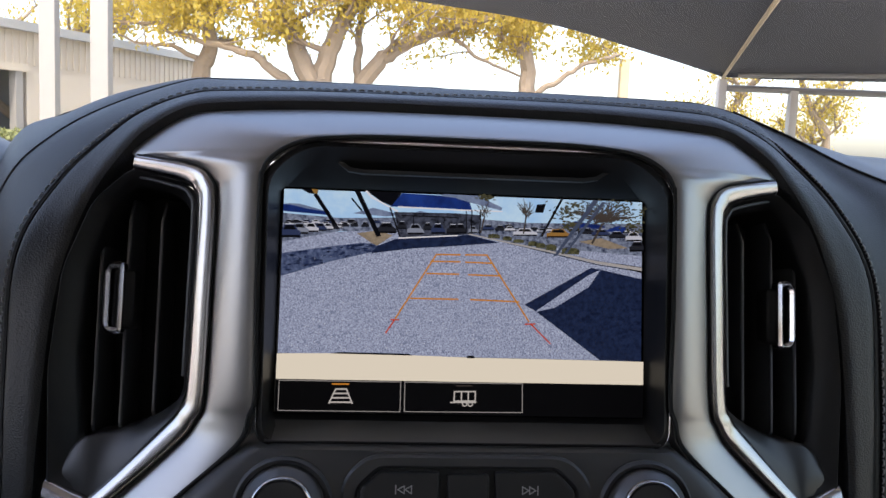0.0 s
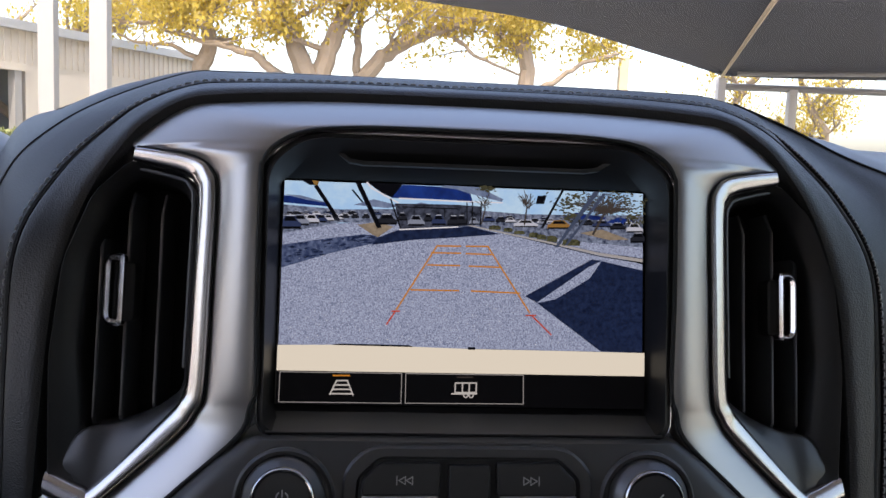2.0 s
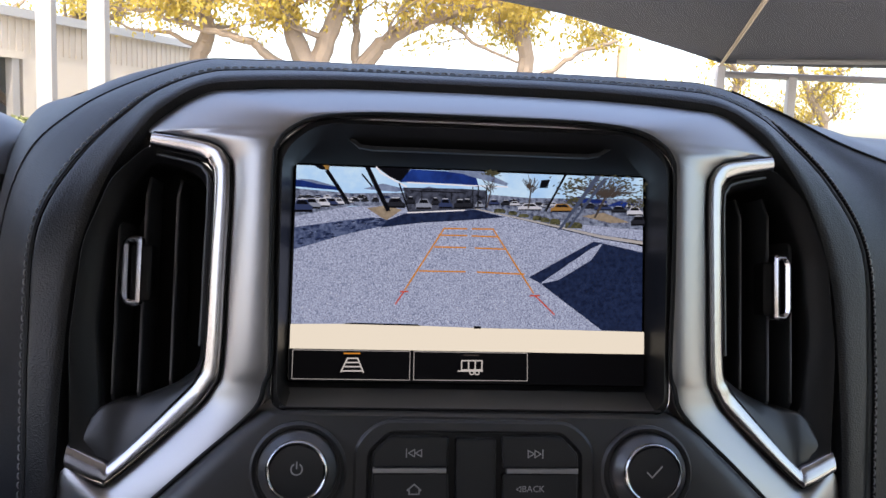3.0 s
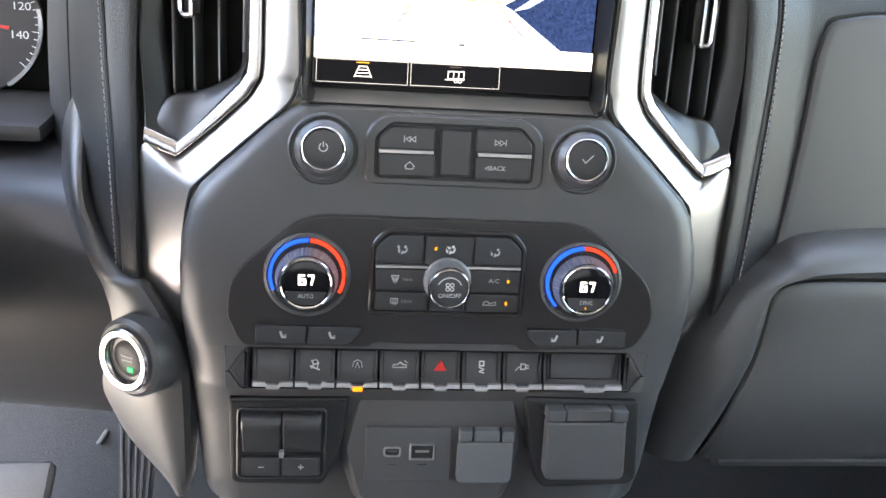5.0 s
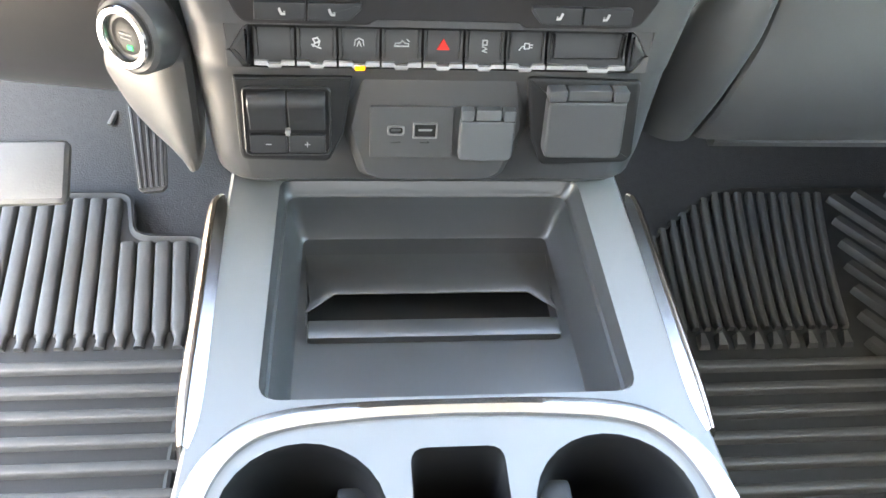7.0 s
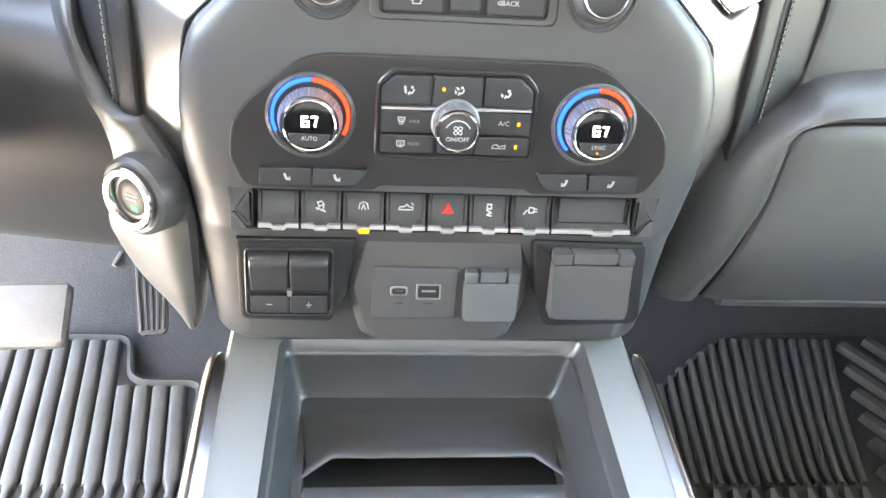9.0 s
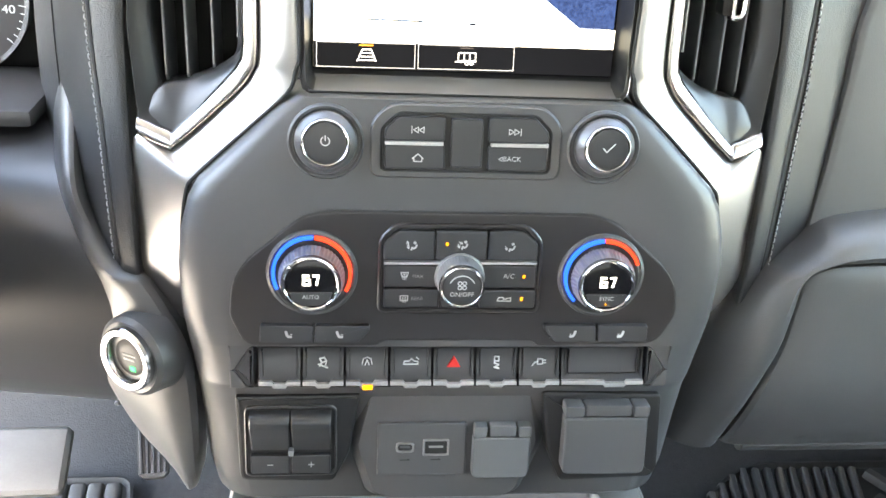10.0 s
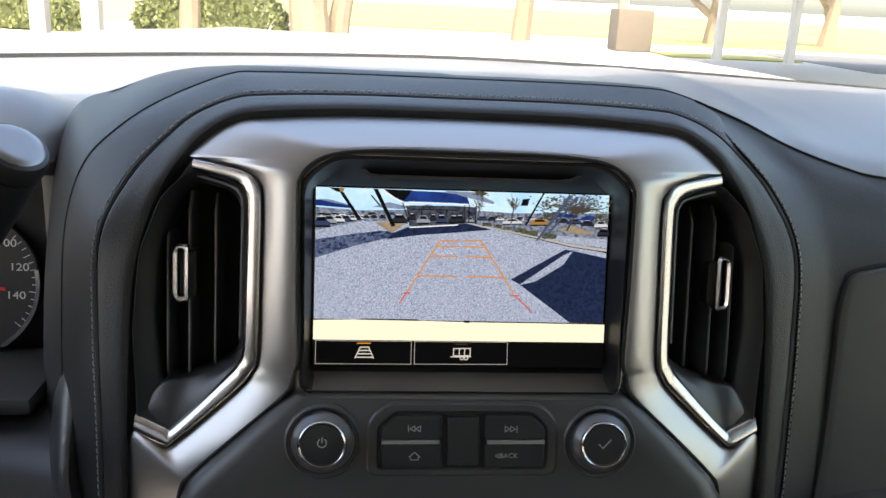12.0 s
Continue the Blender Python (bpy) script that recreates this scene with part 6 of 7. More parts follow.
mat_l = thing("floor_mat", "black ribbed rubber floor mat, dusty, in the driver footwell", "floor mat", "floor mats", at=(-.45, 0, .746))
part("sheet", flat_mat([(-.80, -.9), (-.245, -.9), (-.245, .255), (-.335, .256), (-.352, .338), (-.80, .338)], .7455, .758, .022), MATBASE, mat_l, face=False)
bm = bmesh.new()
for i in range(23):
    x = -.2615 - .0222 * i
    far = .243 if x - .010 > -.352 else .325
    lean = -.024 * (far - .088) / .237
    span = far - .098
    curved_rib(bm, [(x + .001, .074, .62), (x + .001, .086, .52), (x, .096, .80), (x + lean * .05, .104, 1), (x + lean * .4, .098 + span * .4, 1), (x + lean, far, 1)], .0208, .0068)
tagged(part("long_ribs", bm, MATRUBBER, mat_l, face=False), kind="stuff")
bm = cross_ribs(-.79, -.262, .0475, .0322, 27)
tagged(part("cross_ribs", bm, MATRUBBER, mat_l, face=False), kind="stuff")
mat_r = thing("floor_mat", "black rubber mat with straight and slanting ribs, passenger footwell", "floor mat", "floor mats", at=(.45, 0, .746))
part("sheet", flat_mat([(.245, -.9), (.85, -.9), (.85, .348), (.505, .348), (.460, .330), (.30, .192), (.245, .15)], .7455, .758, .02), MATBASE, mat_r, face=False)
bm = bmesh.new()
for i in range(20):
    high = .638 - .0179 * i
    bend = .061 - .0024 * i
    top = min(.334, .322 - (.4585 - high) * .86)
    if top > .125:
        pts = []
        for k in (0, .06, .2, .45, .7, 1):
            y = .084 + (top - .084) * k
            pts.append((high - bend * (1 - ((y - .084) / .250) ** 1.25), y, .7 if k == 0 else 1))
        curved_rib(bm, pts, .0116, .0085)
tagged(part("long_ribs", bm, MATRUBBER, mat_r, face=False), kind="stuff")
bm = bmesh.new()
starts = [(.6084 + (y - .1059) * .215, y) for y in (.062, .1059, .1492, .1925, .2350, .2800, .3260)] + [(.700, .336), (.752, .338), (.803, .338)]
for x, y in starts:
    run = min(1, (.838 - x) / .14)
    curved_rib(bm, [(x, y, .8), (x + .006, y - .009, 1), (x + .05 * run, y - .072 * run, 1), (x + .14 * run, y - .205 * run, 1)], .0190, .0105, flat=.32)
tagged(part("slant_ribs", bm, MATRUBBER, mat_r, face=False), kind="stuff")
bm = cross_ribs(.262, .84, .0285, .0329, 26)
tagged(part("cross_ribs", bm, MATRUBBER, mat_r, face=False), kind="stuff")
bm = bmesh.new()
for i in range(9):
    x = .3790 + i * .0237
    foot = [Vector((x + a, y, .757)) for a, y in ((-.0078, .0545), (.0078, .0545), (.0052, .0760), (-.0052, .0760))]
    head = [Vector((x + a, y, z)) for a, y, z in ((-.0058, .0575, .765), (.0058, .0575, .765), (.0026, .0735, .769), (-.0026, .0735, .769))]
    n0 = len(bm.verts)
    loft([foot, head], bm, close=True)
    bm.verts.ensure_lookup_table()
    bm.faces.new(bm.verts[n0 + 4:n0 + 8])
tagged(part("studs", bm, MATRUBBER, mat_r, face=False), kind="stuff")

pedal = thing("brake_pedal", "worn pale grey brake pedal pad", "pedal", at=(-.445, .26, .86))
pm = Matrix.Translation((-.455, .258, .870)) @ Euler((radians(28), 0, radians(2))).to_matrix().to_4x4()
bm = box(-.060, .060, -.041, .041, -.012, .006, .012, seg=3)
bm.transform(pm)
part("pad", bm, STEEL_PEDAL, pedal, "worn grey pad", face=False)
part("arm", pipe([(-.500, .262, .865), (-.525, .34, .92), (-.53, .42, 1.05), (-.53, .42, 1.20)], .010, 8), HOUSING, pedal, "black arm", face=False)
gas = thing("accelerator_pedal", "black ribbed accelerator pedal", "pedal", at=(-.31, .30, .80))
gm2 = Matrix.Translation((-.317, .336, .843)) @ Euler((radians(30), 0, radians(8))).to_matrix().to_4x4()
bm = bmesh.new()
rows = [[(-.012, -.060, z), (.012, -.060, z), (.018, -.054, z), (.026, .062, z), (-.024, .062, z), (-.018, -.054, z)] for z in (-.006, .004)]
loft([[Vector(p) for p in r] for r in rows], bm, close=True)
bm.verts.ensure_lookup_table()
bm.faces.new(bm.verts[6:12])
bm.transform(gm2)
part("plate", bm, MATRUBBER, gas, face=False)
bm = bmesh.new()
for i in range(5):
    x = -.0136 + i * .0068
    pipe([(x, -.055, .005), (x * 1.4, .058, .005)], .0022, 6, bm)
bm.transform(gm2)
part("tread", bm, USBGREY, gas, "grey ribs", face=False)
part("stem", pipe([(-.318, .36, .84), (-.318, .45, .90), (-.318, .52, 1.1)], .008, 8), HOUSING, gas, face=False)
clip = thing("carpet_clip", "small pale metal carpet clip", "clip", at=(-.37, .45, .80))
part("pin", pipe([(-.392, .433, .803), (-.384, .452, .812)], .004, 8), STEEL_PEDAL, clip, face=False)

# ---------------------------------------------------------------- cabin shell
def pane_material(name):
    m = bpy.data.materials.new(name)
    m.use_nodes = True
    n, l = m.node_tree.nodes, m.node_tree.links
    n.remove(n["Principled BSDF"])
    clear = n.new("ShaderNodeBsdfTransparent")
    clear.inputs[0].default_value = (.93, .96, .94, 1)
    gloss = n.new("ShaderNodeBsdfGlossy")
    gloss.inputs["Roughness"].default_value = 0.02
    fres = n.new("ShaderNodeFresnel")
    fres.inputs["IOR"].default_value = 1.45
    mix = n.new("ShaderNodeMixShader")
    l.new(fres.outputs[0], mix.inputs[0])
    l.new(clear.outputs[0], mix.inputs[1])
    l.new(gloss.outputs[0], mix.inputs[2])
    l.new(mix.outputs[0], n["Material Output"].inputs[0])
    return m


PANE = pane_material("clear_window_glass")
rows = []
for t in (0, .1, .25, .4, .55, .7, .85, 1.0):
    row = []
    for i in range(17):
        x = (-.86 + i * .1075)
        y0, z0 = cowl(x * 1.0) + .004, 1.552
        y1, z1 = .10 - .06 * abs(x) ** 2, 2.06 - .03 * x * x
        row.append(Vector((x * (1 - .10 * t), y0 + (y1 - y0) * t, z0 + (z1 - z0) * t + .02 * math.sin(math.pi * t))))
    rows.append(row)
wind = part("windshield", loft(rows), PANE, None, face=False)
if wind.data.polygons[60].normal.y > 0:
    wind.data.flip_normals()
wind.visible_shadow = False
tagged(wind, "clear curved windscreen glass", "windscreen", kind="structure")
bm = bmesh.new()
pipe([Vector((x, cowl(x) + .012, 1.553)) for x in [-.86 + i * .086 for i in range(21)]], .009, 6, bm)
tagged(part("trim", bm, SEAM, None, face=False), "black rubber windscreen edge", "trim", kind="structure")


def wall(name, boxes, mat, label, cat):
    bm = bmesh.new()
    for b in boxes:
        box(*b, bm=bm)
    return tagged(part(name, bm, mat, None, face=False, smooth=False), label, cat, kind="structure")


# Unseen closing shell; west door gap and low east sill let light in.
wall("ceiling", [(-.80, .80, -1.75, .06, 2.055, 2.10)], HEADLINER, "pale grey cloth headliner", "ceiling")
for s, nm in ((-1, "wall_west"), (1, "wall_east")):
    a, b = sorted((s * .88, s * .80))
    wall(nm, [(a, b, -1.75, -.62, .70, 1.53), *([(a, b, -.62, .95, .70, 1.28)] if s > 0 else []), (a, b, -.68, -.56, 1.53, 2.10), (a, b, -1.75, -1.62, 1.53, 2.10), (a, b, -1.62, .10, 2.03, 2.10)], CABINSIDE, "unseen dark door trim, openings sized for the light", "wall")
wall("wall_south", [(-.88, .88, -1.80, -1.72, .70, 1.50), (-.88, -.62, -1.80, -1.72, 1.50, 2.10), (.62, .88, -1.80, -1.72, 1.50, 2.10), (-.62, .62, -1.80, -1.72, 1.98, 2.10)], CABINSIDE, "dark rear cab panel with a window opening", "wall")
wall("wall_north", [(-.88, .88, .70, .74, .70, 1.50)], CABINSIDE, "dark firewall behind the dash", "wall")

# Unseen panes added; tints dim the daylight and green the right side.
TINT = pane_material("tinted_glass")
TINT.node_tree.nodes["Transparent BSDF"].inputs[0].default_value = (.11, .113, .113, 1)
SIDE = pane_material("green_side_glass")
SIDE.node_tree.nodes["Transparent BSDF"].inputs[0].default_value = (.74, .81, .75, 1)
for nm, pts in (("window_1", [(-.62, -1.74, 1.50), (.62, -1.74, 1.50), (.62, -1.74, 1.98), (-.62, -1.74, 1.98)]), ("window_2", [(.83, -1.62, 1.53), (.83, -.68, 1.53), (.83, -.68, 2.03), (.83, -1.62, 2.03)]),
                ("window_4", [(.83, -.56, 1.28), (.83, .95, 1.28), (.83, .10, 2.03), (.83, -.56, 2.03)]),
                ("window_3", [(-.83, -1.62, 1.53), (-.83, -.68, 1.53), (-.83, -.68, 2.03), (-.83, -1.62, 2.03)])):
    bm = bmesh.new()
    bm.faces.new([bm.verts.new(p) for p in pts])
    w = part(nm, bm, SIDE if nm == "window_4" else TINT, None, face=False, smooth=False)
    if (Vector((0, -.8, 1.7)) - Vector(pts[0])).dot(w.data.polygons[0].normal) < 0:
        w.data.flip_normals()
    tagged(w, "unseen tinted cab pane, added to dim the daylight", "window", kind="structure")

# ---------------------------------------------------------------- outside: the truck's own bonnet
bonnet = thing("bonnet", "white painted truck bonnet with wiper arms", "bonnet", at=(0, 1.5, 1.5))
rows = []
for t in (0, .08, .2, .5, .8, .95, 1.0, 1.01):
    row = []
    for i in range(17):
        f = -1 + i / 8
        x = f * .88
        y0 = cowl(x * .9) + .10
        y = y0 + (2.18 - .22 * f * f - y0) * t
        z = 1.515 + .022 * (1 - f ** 4) + .006 * math.sin(math.pi * t) - (.35 if t > 1 else 0) - .008 * t
        if .45 < abs(f) < .6:
            z += .008
        row.append(Vector((x, y, z)))
    rows.append(row)
part("panel", loft(rows), HOODPAINT, bonnet, "white painted panel", face=False)
for x0, x1 in ((-.12, .45), (.50, .82)):
    part("wiper", pipe([Vector((x, cowl(x) + .05, 1.548 + .004 * math.sin((x - x0) * 9))) for x in [x0 + (x1 - x0) * i / 10 for i in range(11)]], .004, 6), SEAM, bonnet, "thin black wiper", face=False)

# ---------------------------------------------------------------- ground and distance
GRASS = material("dry_spring_grass", (0.24, 0.23, 0.07), 0.9, bump=0.6, scale=40, vary=0.35, vary_scale=.6)
PAVING = material("pale_concrete_ground", (0.46, 0.43, 0.375), 0.85, bump=0.3, scale=60, vary=0.12, vary_scale=1.2)
ROAD = material("grey_asphalt", (0.10, 0.10, 0.10), 0.9, bump=0.5, scale=90, vary=0.2, vary_scale=2)
BARK = material("pale_oak_bark", (0.22, 0.175, 0.125), 0.9, bump=1.0, scale=25, vary=0.3, vary_scale=5)
LEAF = material("yellow_green_leaves", (0.38, 0.30, 0.05), 0.6, vary=0.45, vary_scale=.8, scale=6)
HEDGE = material("dark_green_hedge_leaves", (0.13, 0.15, 0.05), 0.6, vary=0.4, vary_scale=3, scale=20)
CREAMWALL = material("cream_metal_cladding", (0.42, 0.385, 0.32), 0.6, bump=0.1, scale=60, vary=0.08, vary_scale=2)
GREYROOF = material("grey_metal_roof", (0.32, 0.33, 0.33), 0.5, metal=0.3, vary=0.1)
POSTPAINT = material("grey_painted_post", (0.24, 0.235, 0.22), 0.5, vary=0.08, scale=40)
SAIL = material("dark_shade_cloth", (0.020, 0.025, 0.036), 0.9, bump=0.5, scale=300, vary=0.2, vary_scale=3)
BEAMTAN = material("tan_painted_beam", (0.42, 0.34, 0.22), 0.6, vary=0.1)
ln, ll = LEAF.node_tree.nodes, LEAF.node_tree.links
thin = ln.new("ShaderNodeBsdfTranslucent")
thin.inputs[0].default_value = (0.55, 0.42, 0.06, 1)
leafmix = ln.new("ShaderNodeMixShader")
leafmix.inputs[0].default_value = 0.5
ll.new(ln["Principled BSDF"].outputs[0], leafmix.inputs[1])
ll.new(thin.outputs[0], leafmix.inputs[2])
ll.new(leafmix.outputs[0], ln["Material Output"].inputs[0])

bm = bmesh.new()
bmesh.ops.create_grid(bm, x_segments=60, y_segments=60, size=600)
tagged(part("ground", bm, PAVING, None, face=False), "pale sunlit concrete ground", "ground", kind="structure")
bm = box(-40, 12, 40, 60, -.1, .06)
box(12, 60, 36, 60, -.1, .05, bm=bm)
box(10, 14.5, 27.5, 30.0, -.1, .05, bm=bm)
box(-60, 60, 60, 120, -.1, .07, bm=bm)
tagged(part("grass", bm, GRASS, None, face=False, smooth=False), "dry yellow-green grass strips", "grass", kind="stuff")
bm = box(15, 60, 24, 33, -.1, .02)
tagged(part("road", bm, ROAD, None, face=False, smooth=False), "grey asphalt drive", "road", kind="structure")


def post(x, y, h, w, label, mat):
    p = thing("steel_post", label, "post", "canopy posts", at=(x, y, 0))
    part("shaft", box(x - w / 2, x + w / 2, y - w / 2, y + w / 2, 0, h, .02), mat, p, face=False)
    part("base_plate", box(x - w, x + w, y - w, y + w, 0, .03, .005), mat, p, face=False)
    return p


# Right-hand posts use a lightened copy of the paint to offset their shade.
LIGHTENEDPOST = material("pale_painted_post", (0.50, 0.49, 0.47), 0.5, vary=0.08, scale=40)
post(-5.21, 14.0, 6.5, .25, "pale grey square steel post", POSTPAINT)
post(-4.40, 14.0, 6.5, .28, "pale grey square steel post", POSTPAINT)
post(11.3, 27.0, 4.25, .26, "pale grey square steel post", LIGHTENEDPOST)
post(13.55, 26.6, 3.95, .26, "pale grey square steel post", LIGHTENEDPOST)
post(9.2, 31.0, 5.2, .34, "tan painted square steel post", BEAMTAN)

# shade sail over the truck
sail = thing("shade_canopy", "dark shade-cloth canopy on tan steel ribs", "canopy", at=(11, 26, 4.2))
edge = [(11.3, 27.0, 4.33), (9.4, 25.2, 4.45), (7.85, 24.0, 4.58), (6.2, 22.5, 4.68), (4.68, 21.0, 4.72), (2.94, 19.0, 4.62), (.12, 16.0, 4.38), (-.9, 15.0, 4.32)]
a = station_curve(edge, 5)
ridge = station_curve([(11.3, 27.0, 4.36), (10.2, 23.8, 4.40), (9.06, 20.5, 4.44), (7.92, 17.2, 4.48), (6.82, 14.0, 4.515), (5.8, 11.0, 4.55), (4.0, 8.5, 4.58), (2.6, 6.5, 4.65)], 5)
part("sail", loft([[p.lerp(q, t) + Vector((0, 0, .10 * math.sin(math.pi * t))) for p, q in zip(a, ridge)] for t in (0, .25, .5, .75, 1)]), SAIL, sail, "dark woven shade cloth", face=False)
d = station_curve([(11.3, 27.0, 4.33), (12.6, 26.7, 4.30), (14, 26.4, 4.30), (16, 26.0, 4.32), (18, 25.5, 4.35), (21, 25.0, 4.4), (24, 24.5, 4.5), (27, 24, 4.6)], 5)
part("sail", loft([[p.lerp(q, t) + Vector((0, 0, .15 * math.sin(math.pi * t))) for p, q in zip(ridge, d)] for t in (0, .25, .5, .75, 1)]), SAIL, sail, "dark woven shade cloth", face=False)
part("rib", pipe([p - Vector((0, 0, .09)) for p in ridge], .05, 8), BEAMTAN, sail, "tan steel rib", face=False)
part("beam", pipe([(11.3, 27.0, 3.98), (18, 25.8, 3.95), (30, 24, 4.0)], .11, 8), POSTPAINT, sail, "pale steel beam", face=False)
part("beam", pipe([(11.4, 26.0, 4.30), (18, 22.5, 4.30), (30, 18, 4.4)], .07, 8), POSTPAINT, sail, "pale steel beam", face=False)

# workshop building
shop = thing("workshop_building", "cream metal-clad workshop with a dark open bay", "building", at=(-12, 32, 0))
A, B = Vector((-17.5, 18.0, 0)), Vector((-7.7, 39.0, 0))
along = (B - A).normalized()
nrm = Vector((along.y, -along.x, 0))


def slab(s0, s1, z0, z1, d0, d1, bm=None):
    own = bmesh.new()
    vs = [own.verts.new(A + along * s + nrm * d + Vector((0, 0, z))) for s in (s0, s1) for d in (d0, d1) for z in (z0, z1)]
    for f in ((0, 1, 3, 2), (4, 6, 7, 5), (0, 4, 5, 1), (2, 3, 7, 6), (0, 2, 6, 4), (1, 5, 7, 3)):
        own.faces.new([vs[i] for i in f])
    return own if bm is None else merge(bm, own)


bm = slab(-6, 13.5, 3.75, 5.0, -.3, 0)
slab(13.5, 23, 3.0, 5.0, -.3, 0, bm)
slab(13.5, 23, 0, 3.0, -.3, 0, bm)
slab(-6, 1, 0, 3.0, -.3, 0, bm)
part("wall", bm, CREAMWALL, shop, "cream ribbed cladding", face=False, smooth=False)
bm = bmesh.new()
for i in range(96):
    slab(-6 + i * .3, -6 + i * .3 + .08, 3.85, 4.95, 0, .05, bm)
part("cladding_ribs", bm, CREAMWALL, shop, face=False, smooth=False)
part("roof_edge", slab(-6, 23.2, 4.95, 5.25, -9, .25), GREYROOF, shop, "grey metal roof edge", face=False, smooth=False)
part("fascia_band", slab(-6, 13.5, 3.6, 3.85, -.2, .1), CREAMWALL, shop, face=False, smooth=False)
part("bay_interior", slab(-6, 23, 0, 4.9, -9, -8.5), ROAD, shop, "dark bay interior", face=False, smooth=False)
for s in (6.5, 13.0):
    part("bay_post", slab(s, s + .3, 0, 3.6, -.25, .05), POSTPAINT, shop, face=False, smooth=False)
for s, z in ((2.5, 1.4), (4.6, 1.9), (8.2, 1.3), (10.4, 1.8)):
    bm = slab(s, s + .7, z, z + .45, -3.2, -3.0)
    part("hanging_sign", bm, CREAMWALL, shop, face=False, smooth=False)


# ---------------------------------------------------------------- trees and hedges
def tree(x, y, h, lean, seed, fork, spread, leaves, label, leaf_low=3.2):
    rnd = random.Random(seed)
    t = thing("tree", label, "tree", at=(x, y, 0))
    wood = bmesh.new()
    tips = []

    def limb(p, d, length, r, depth):
        pts, rad = [p], [r]
        for i in range(5):
            d = (d + Vector((rnd.uniform(-.28, .28), rnd.uniform(-.28, .28), rnd.uniform(-.10, .22))) * (.6 if depth else .25)).normalized()
            pts.append(pts[-1] + d * length / 5)
            rad.append(r * (1 - .13 * (i + 1)))
        pipe(pts, rad, 8 if depth < 2 else 5, wood)
        if depth >= 2:
            tips.extend(pts[2:])
        if depth < 4:
            for k in range(3 if depth < 3 else 2):
                s = pts[-1] if k == 0 else pts[rnd.choice((2, 3, 4))]
                a = rnd.uniform(0, 2 * math.pi)
                side = Vector((math.cos(a), math.sin(a), rnd.uniform(-.1, .55)))
                limb(s, (d * .55 + side * spread).normalized(), length * rnd.uniform(.55, .8), r * (.62 if k == 0 else .5), depth + 1)

    limb(Vector((x, y, -.1)), Vector((lean, 0, 1)).normalized(), fork, h * .05, 0)
    part("trunk", wood, BARK, t, "pale rough bark", face=False)
    verts, faces = [], []
    for i in range(leaves):
        c = rnd.choice(tips) + Vector((rnd.gauss(0, .45), rnd.gauss(0, .45), rnd.gauss(0, .38)))
        if c.z < leaf_low + rnd.uniform(0, 1.5):
            continue
        s = rnd.uniform(.05, .12)
        q = Euler((rnd.uniform(0, 6.3), rnd.uniform(0, 6.3), rnd.uniform(0, 6.3))).to_matrix()
        k = len(verts)
        for vx, vy, vz in ((-s, 0, 0), (0, -s * .5, s * .12), (s, 0, 0), (0, s * .5, s * .12)):
            verts.append(c + q @ Vector((vx, vy, vz)))
        faces.append((k, k + 1, k + 2, k + 3))
    me = bpy.data.meshes.new("crown")
    me.from_pydata(verts, [], faces)
    me.materials.append(LEAF)
    ob = new("crown", me)
    ob.parent = t
    ob.matrix_parent_inverse = Matrix.Translation((x, y, 0)).inverted()
    ob["label"] = "sparse yellow-green leaves"
    return t


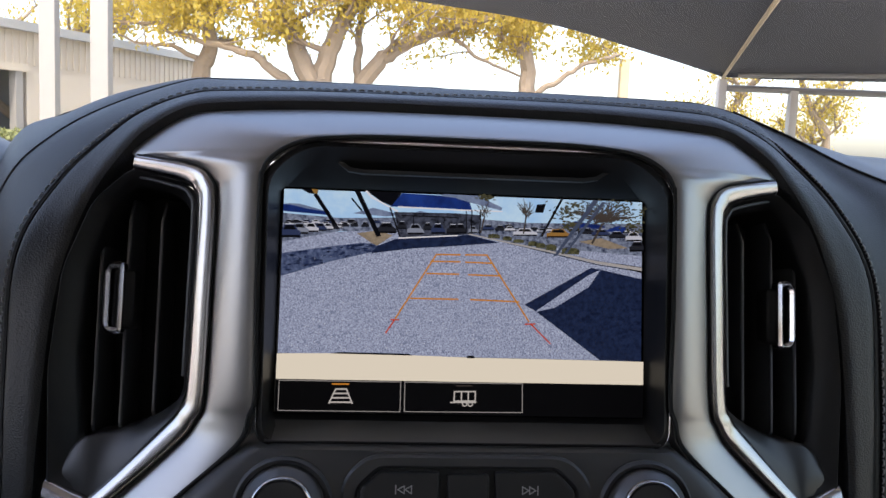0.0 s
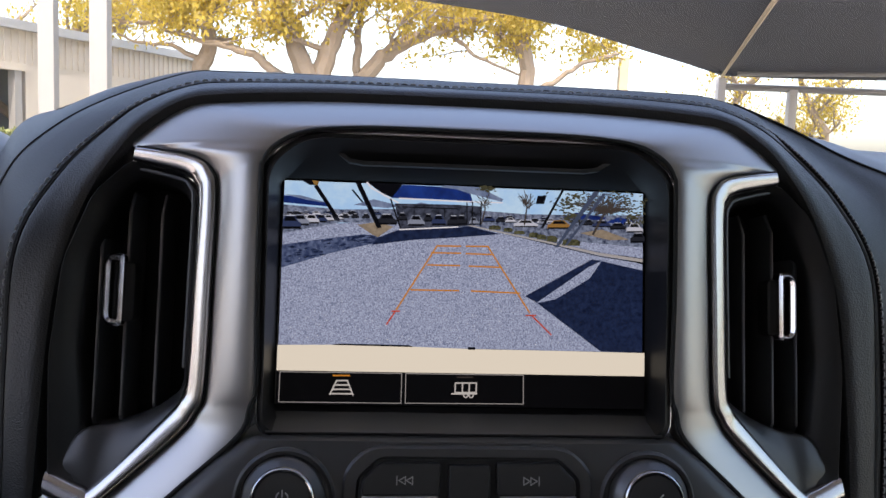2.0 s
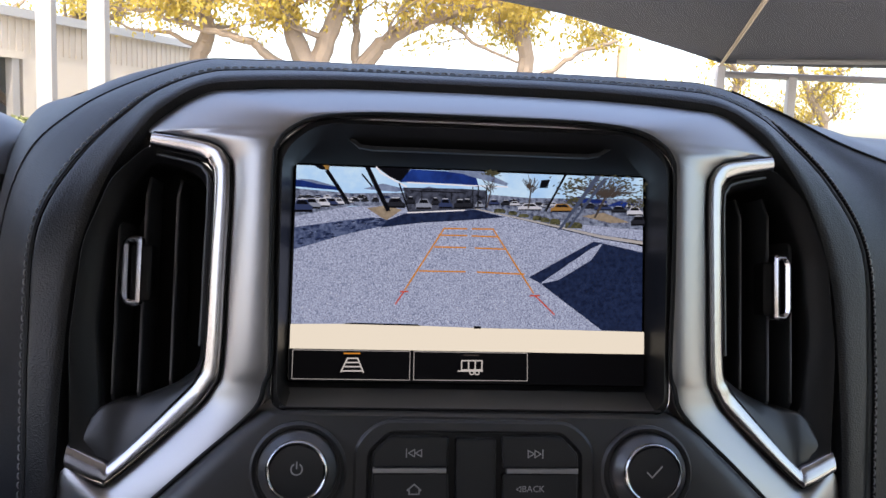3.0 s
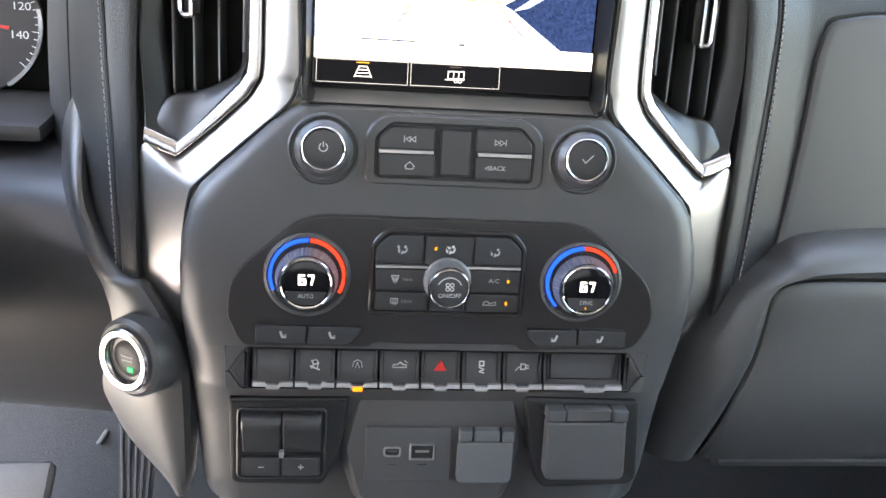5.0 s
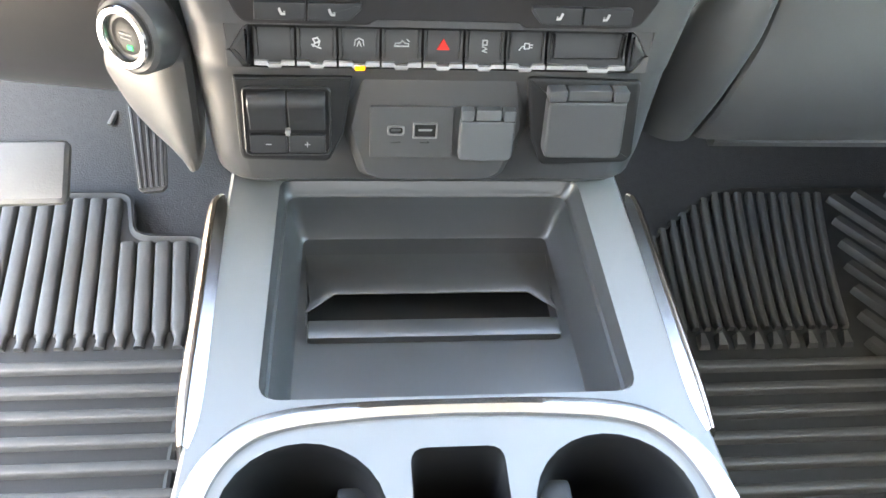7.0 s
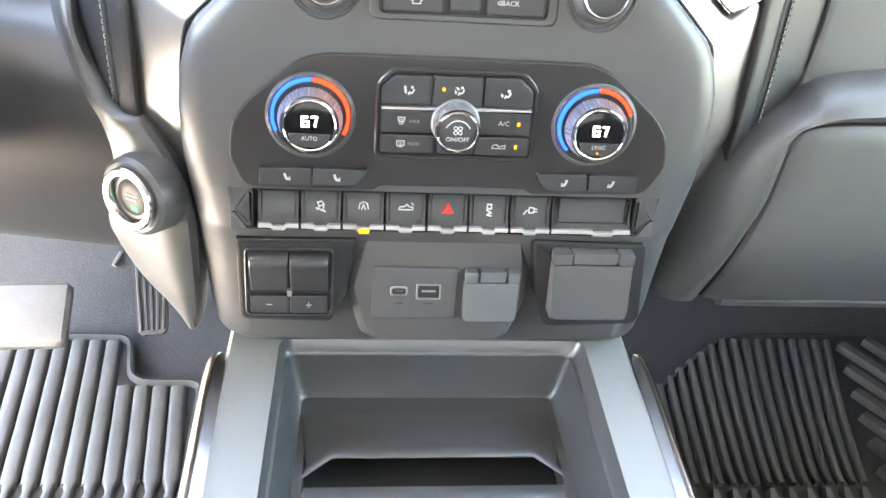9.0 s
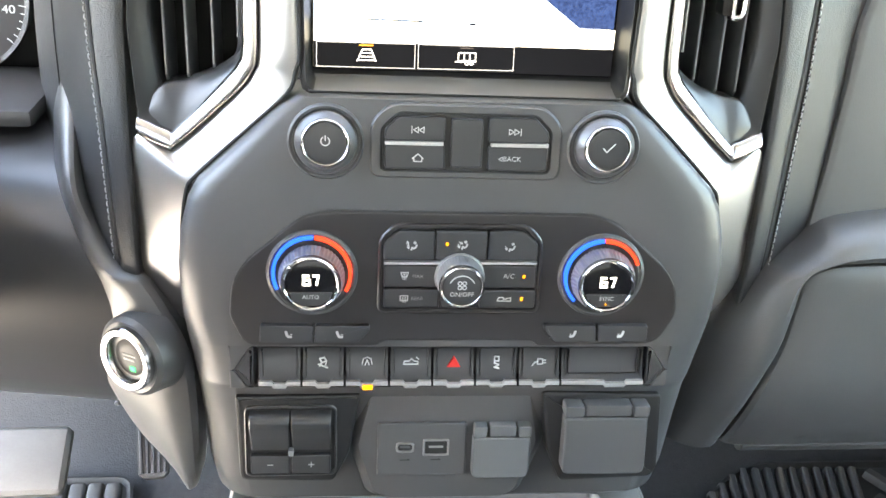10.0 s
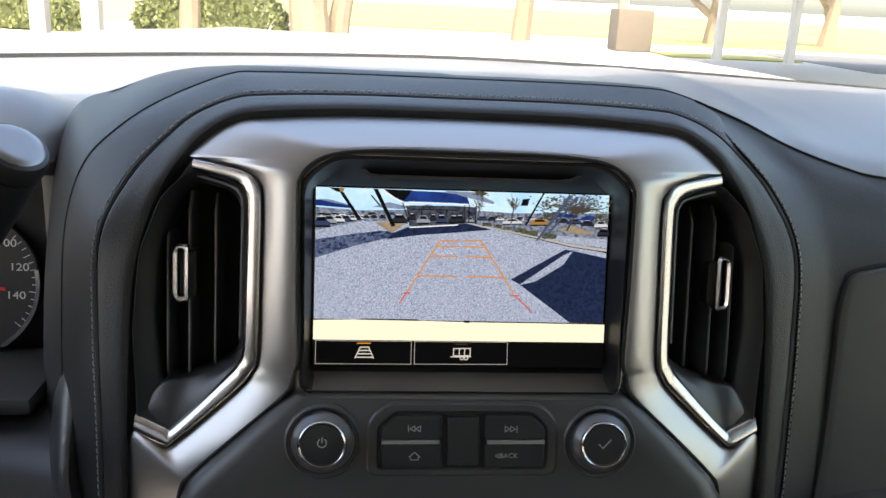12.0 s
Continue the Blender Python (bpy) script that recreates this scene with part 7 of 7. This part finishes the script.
def oak(boughs, seed, leaves, label, leaf_low=4.5):
    """An oak with drawn main boughs (start radius, end radius, points) and random side limbs."""
    rnd = random.Random(seed)
    x, y, _ = boughs[0][2][0]
    t = thing("tree", label, "tree", at=(x, y, 0))
    wood, tips = bmesh.new(), []

    def limb(p, d, length, r, depth):
        pts, rad = [p], [r]
        for i in range(5):
            d = (d + Vector((rnd.uniform(-.35, .35), rnd.uniform(-.3, .3), rnd.uniform(-.16, .24))) * .6).normalized()
            pts.append(pts[-1] + d * length / 5)
            rad.append(r * (1 - .15 * (i + 1)))
        pipe(pts, rad, 5, wood)
        tips.extend(pts[1:])
        if depth < 2:
            for k in range(3):
                side = Vector((rnd.uniform(-1, 1), rnd.uniform(-.8, .8), rnd.uniform(-.25, .6)))
                limb(pts[rnd.choice((2, 3, 5))], (d * .6 + side).normalized(), length * rnd.uniform(.45, .7), r * .5, depth + 1)

    for r0, r1, points in boughs:
        line = station_curve(points, 6)
        for i in range(1, len(line) - 1):
            line[i] += Vector((rnd.uniform(-.05, .05), rnd.uniform(-.05, .05), rnd.uniform(-.04, .04)))
        k = len(line) - 1
        pipe(line, [r0 + (r1 - r0) * i / k for i in range(k + 1)], 10, wood)
        for i, p in enumerate(line):
            if p.z > 4.5 and i % 2 == 0:
                side = Vector((rnd.uniform(-1, 1), rnd.uniform(-.9, .9), rnd.uniform(-.1, .8)))
                limb(p, side.normalized(), rnd.uniform(1.2, 2.4), (r0 + (r1 - r0) * i / k) * .4, 0)
    part("trunk", wood, BARK, t, "pale rough bark", face=False)
    verts, faces = [], []
    for i in range(leaves):
        c = rnd.choice(tips) + Vector((rnd.gauss(0, .30), rnd.gauss(0, .30), rnd.gauss(0, .24)))
        if c.z < leaf_low + rnd.uniform(-.3, .6):
            continue
        s = rnd.uniform(.05, .13)
        q = Euler((rnd.uniform(0, 6.3), rnd.uniform(0, 6.3), rnd.uniform(0, 6.3))).to_matrix()
        k = len(verts)
        for vx, vy, vz in ((-s, 0, 0), (0, -s * .5, s * .12), (s, 0, 0), (0, s * .5, s * .12)):
            verts.append(c + q @ Vector((vx, vy, vz)))
        faces.append((k, k + 1, k + 2, k + 3))
    me = bpy.data.meshes.new("crown")
    me.from_pydata(verts, [], faces)
    me.materials.append(LEAF)
    ob = new("crown", me)
    ob.parent = t
    ob.matrix_parent_inverse = Matrix.Translation((x, y, 0)).inverted()
    ob["label"] = "sparse yellow-green leaves"
    return t


oak([(.66, .50, [(-1.85, 28, -.1), (-1.9, 28, 2.2), (-1.95, 28, 3.7)]), (.38, .14, [(-2.0, 28, 3.5), (-2.57, 28, 4.7), (-2.95, 27.9, 5.8), (-3.4, 27.8, 7.4)]),
     (.36, .14, [(-1.8, 28, 3.5), (-1.28, 28.1, 5.1), (-.72, 28.2, 6.3), (-.2, 28.3, 8.0)]), (.20, .06, [(-2.2, 27.9, 3.1), (-3.1, 27.8, 3.75), (-3.86, 27.7, 4.3), (-4.95, 27.6, 4.55), (-6.6, 27.5, 4.95)])],
    3, 9000, "large spreading oak with sparse yellow-green leaves")
oak([(.36, .12, [(-1.0, 28.6, -.1), (-.6, 28.6, 2.6), (-.2, 28.6, 3.95), (.6, 28.6, 4.75), (1.8, 28.6, 5.4), (3.1, 28.6, 5.8), (4.6, 28.6, 6.3)]), (.17, .08, [(-.5, 28.6, 3.5), (-.55, 28.7, 4.5), (-.5, 28.7, 5.6), (-.3, 28.7, 7.2)]),
     (.10, .04, [(1.8, 28.6, 5.4), (2.6, 28.5, 5.3), (3.5, 28.5, 4.65), (5.0, 28.5, 4.15)])], 12, 6500, "leaning oak with sparse yellow-green leaves")
oak([(.36, .16, [(-5.7, 28.5, -.1), (-5.65, 28.5, 3.4), (-5.4, 28.5, 4.4), (-5.4, 28.5, 5.5), (-5.2, 28.5, 7.4)]), (.12, .04, [(-5.4, 28.5, 5.2), (-6.2, 28.4, 5.35), (-7.2, 28.4, 5.2), (-8.6, 28.3, 5.2)]),
     (.10, .03, [(-5.5, 28.5, 4.0), (-6.4, 28.4, 4.5), (-7.4, 28.4, 4.55), (-8.2, 28.3, 4.8)])], 8, 6500, "slim oak with sparse yellow-green leaves")
oak([(.34, .16, [(5.1, 28.5, -.1), (5.15, 28.5, 3.9), (5.0, 28.5, 5.4), (5.3, 28.5, 7.4)]), (.12, .05, [(5.15, 28.5, 3.4), (6.0, 28.4, 3.95), (7.0, 28.4, 4.6), (8.2, 28.3, 5.0)]),
     (.10, .04, [(5.05, 28.5, 4.8), (4.3, 28.5, 5.4), (3.6, 28.4, 5.5)])], 21, 7000, "oak with sparse yellow-green leaves", 4.0)
tree(15.5, 38, 9, .0, 30, 3.2, .95, 3840, "oak with drooping yellow-green leaves", 2.0)
tree(22.0, 40, 9, .0, 37, 3.2, .95, 3840, "oak with drooping yellow-green leaves", 2.0)
tree(-13.0, 34, 10, .05, 41, 4.5, .95, 3840, "oak with sparse yellow-green leaves", 4.0)


def hedge(x0, x1, y0, y1, h, seed):
    rnd = random.Random(seed)
    t = thing("hedge", "clipped dark green hedge in sunlight", "hedge", "hedges", at=((x0 + x1) / 2, (y0 + y1) / 2, 0))
    verts, faces = [], []
    for i in range(5200):
        f = rnd.random()
        p = Vector((rnd.uniform(x0, x1), rnd.uniform(y0, y1), rnd.uniform(.05, h)))
        side = rnd.choice((0, 1, 2, 3, 4, 4))
        if side == 0: p.x = x0
        if side == 1: p.x = x1
        if side in (2, 3): p.y = y0
        if side == 4: p.z = h
        p.z *= 1 - .55 * abs((p.x - (x0 + x1) / 2) / ((x1 - x0) / 2)) ** 5
        p += Vector((rnd.gauss(0, .08), rnd.gauss(0, .08), rnd.gauss(0, .07)))
        s = rnd.uniform(.05, .10)
        q = Euler((rnd.uniform(0, 6.3), rnd.uniform(0, 6.3), rnd.uniform(0, 6.3))).to_matrix()
        k = len(verts)
        for v in ((-s, 0, 0), (0, -s * .6, 0), (s, 0, 0), (0, s * .6, 0)):
            verts.append(p + q @ Vector(v))
        faces.append((k, k + 1, k + 2, k + 3))
    me = bpy.data.meshes.new("foliage")
    me.from_pydata(verts, [], faces)
    me.materials.append(HEDGE)
    ob = new("foliage", me)
    ob.parent = t
    ob.matrix_parent_inverse = t.matrix_basis.inverted()
    part("core", box(x0 + .6, x1 - .6, y0 + .15, y1 - .15, 0, h - .2, .2), HEDGE, t, face=False)


hedge(-14.5, -8.6, 26.3, 28.5, 1.5, 5)
hedge(-7.4, -2.9, 28.5, 31.0, 1.45, 6)
# Dark brown carries the shade on the block's near face.
BLOCKSTONE = material("weathered_brown_concrete", (0.15, 0.125, 0.10), 0.85, bump=0.4, scale=40, vary=0.2, vary_scale=3)
block = thing("concrete_block", "brown concrete utility block, shade put into its colour", "block", at=(9.3, 30.2, 0))
part("body", box(8.66, 9.98, 29.6, 30.8, 0, 1.45, .12), BLOCKSTONE, block, face=False)
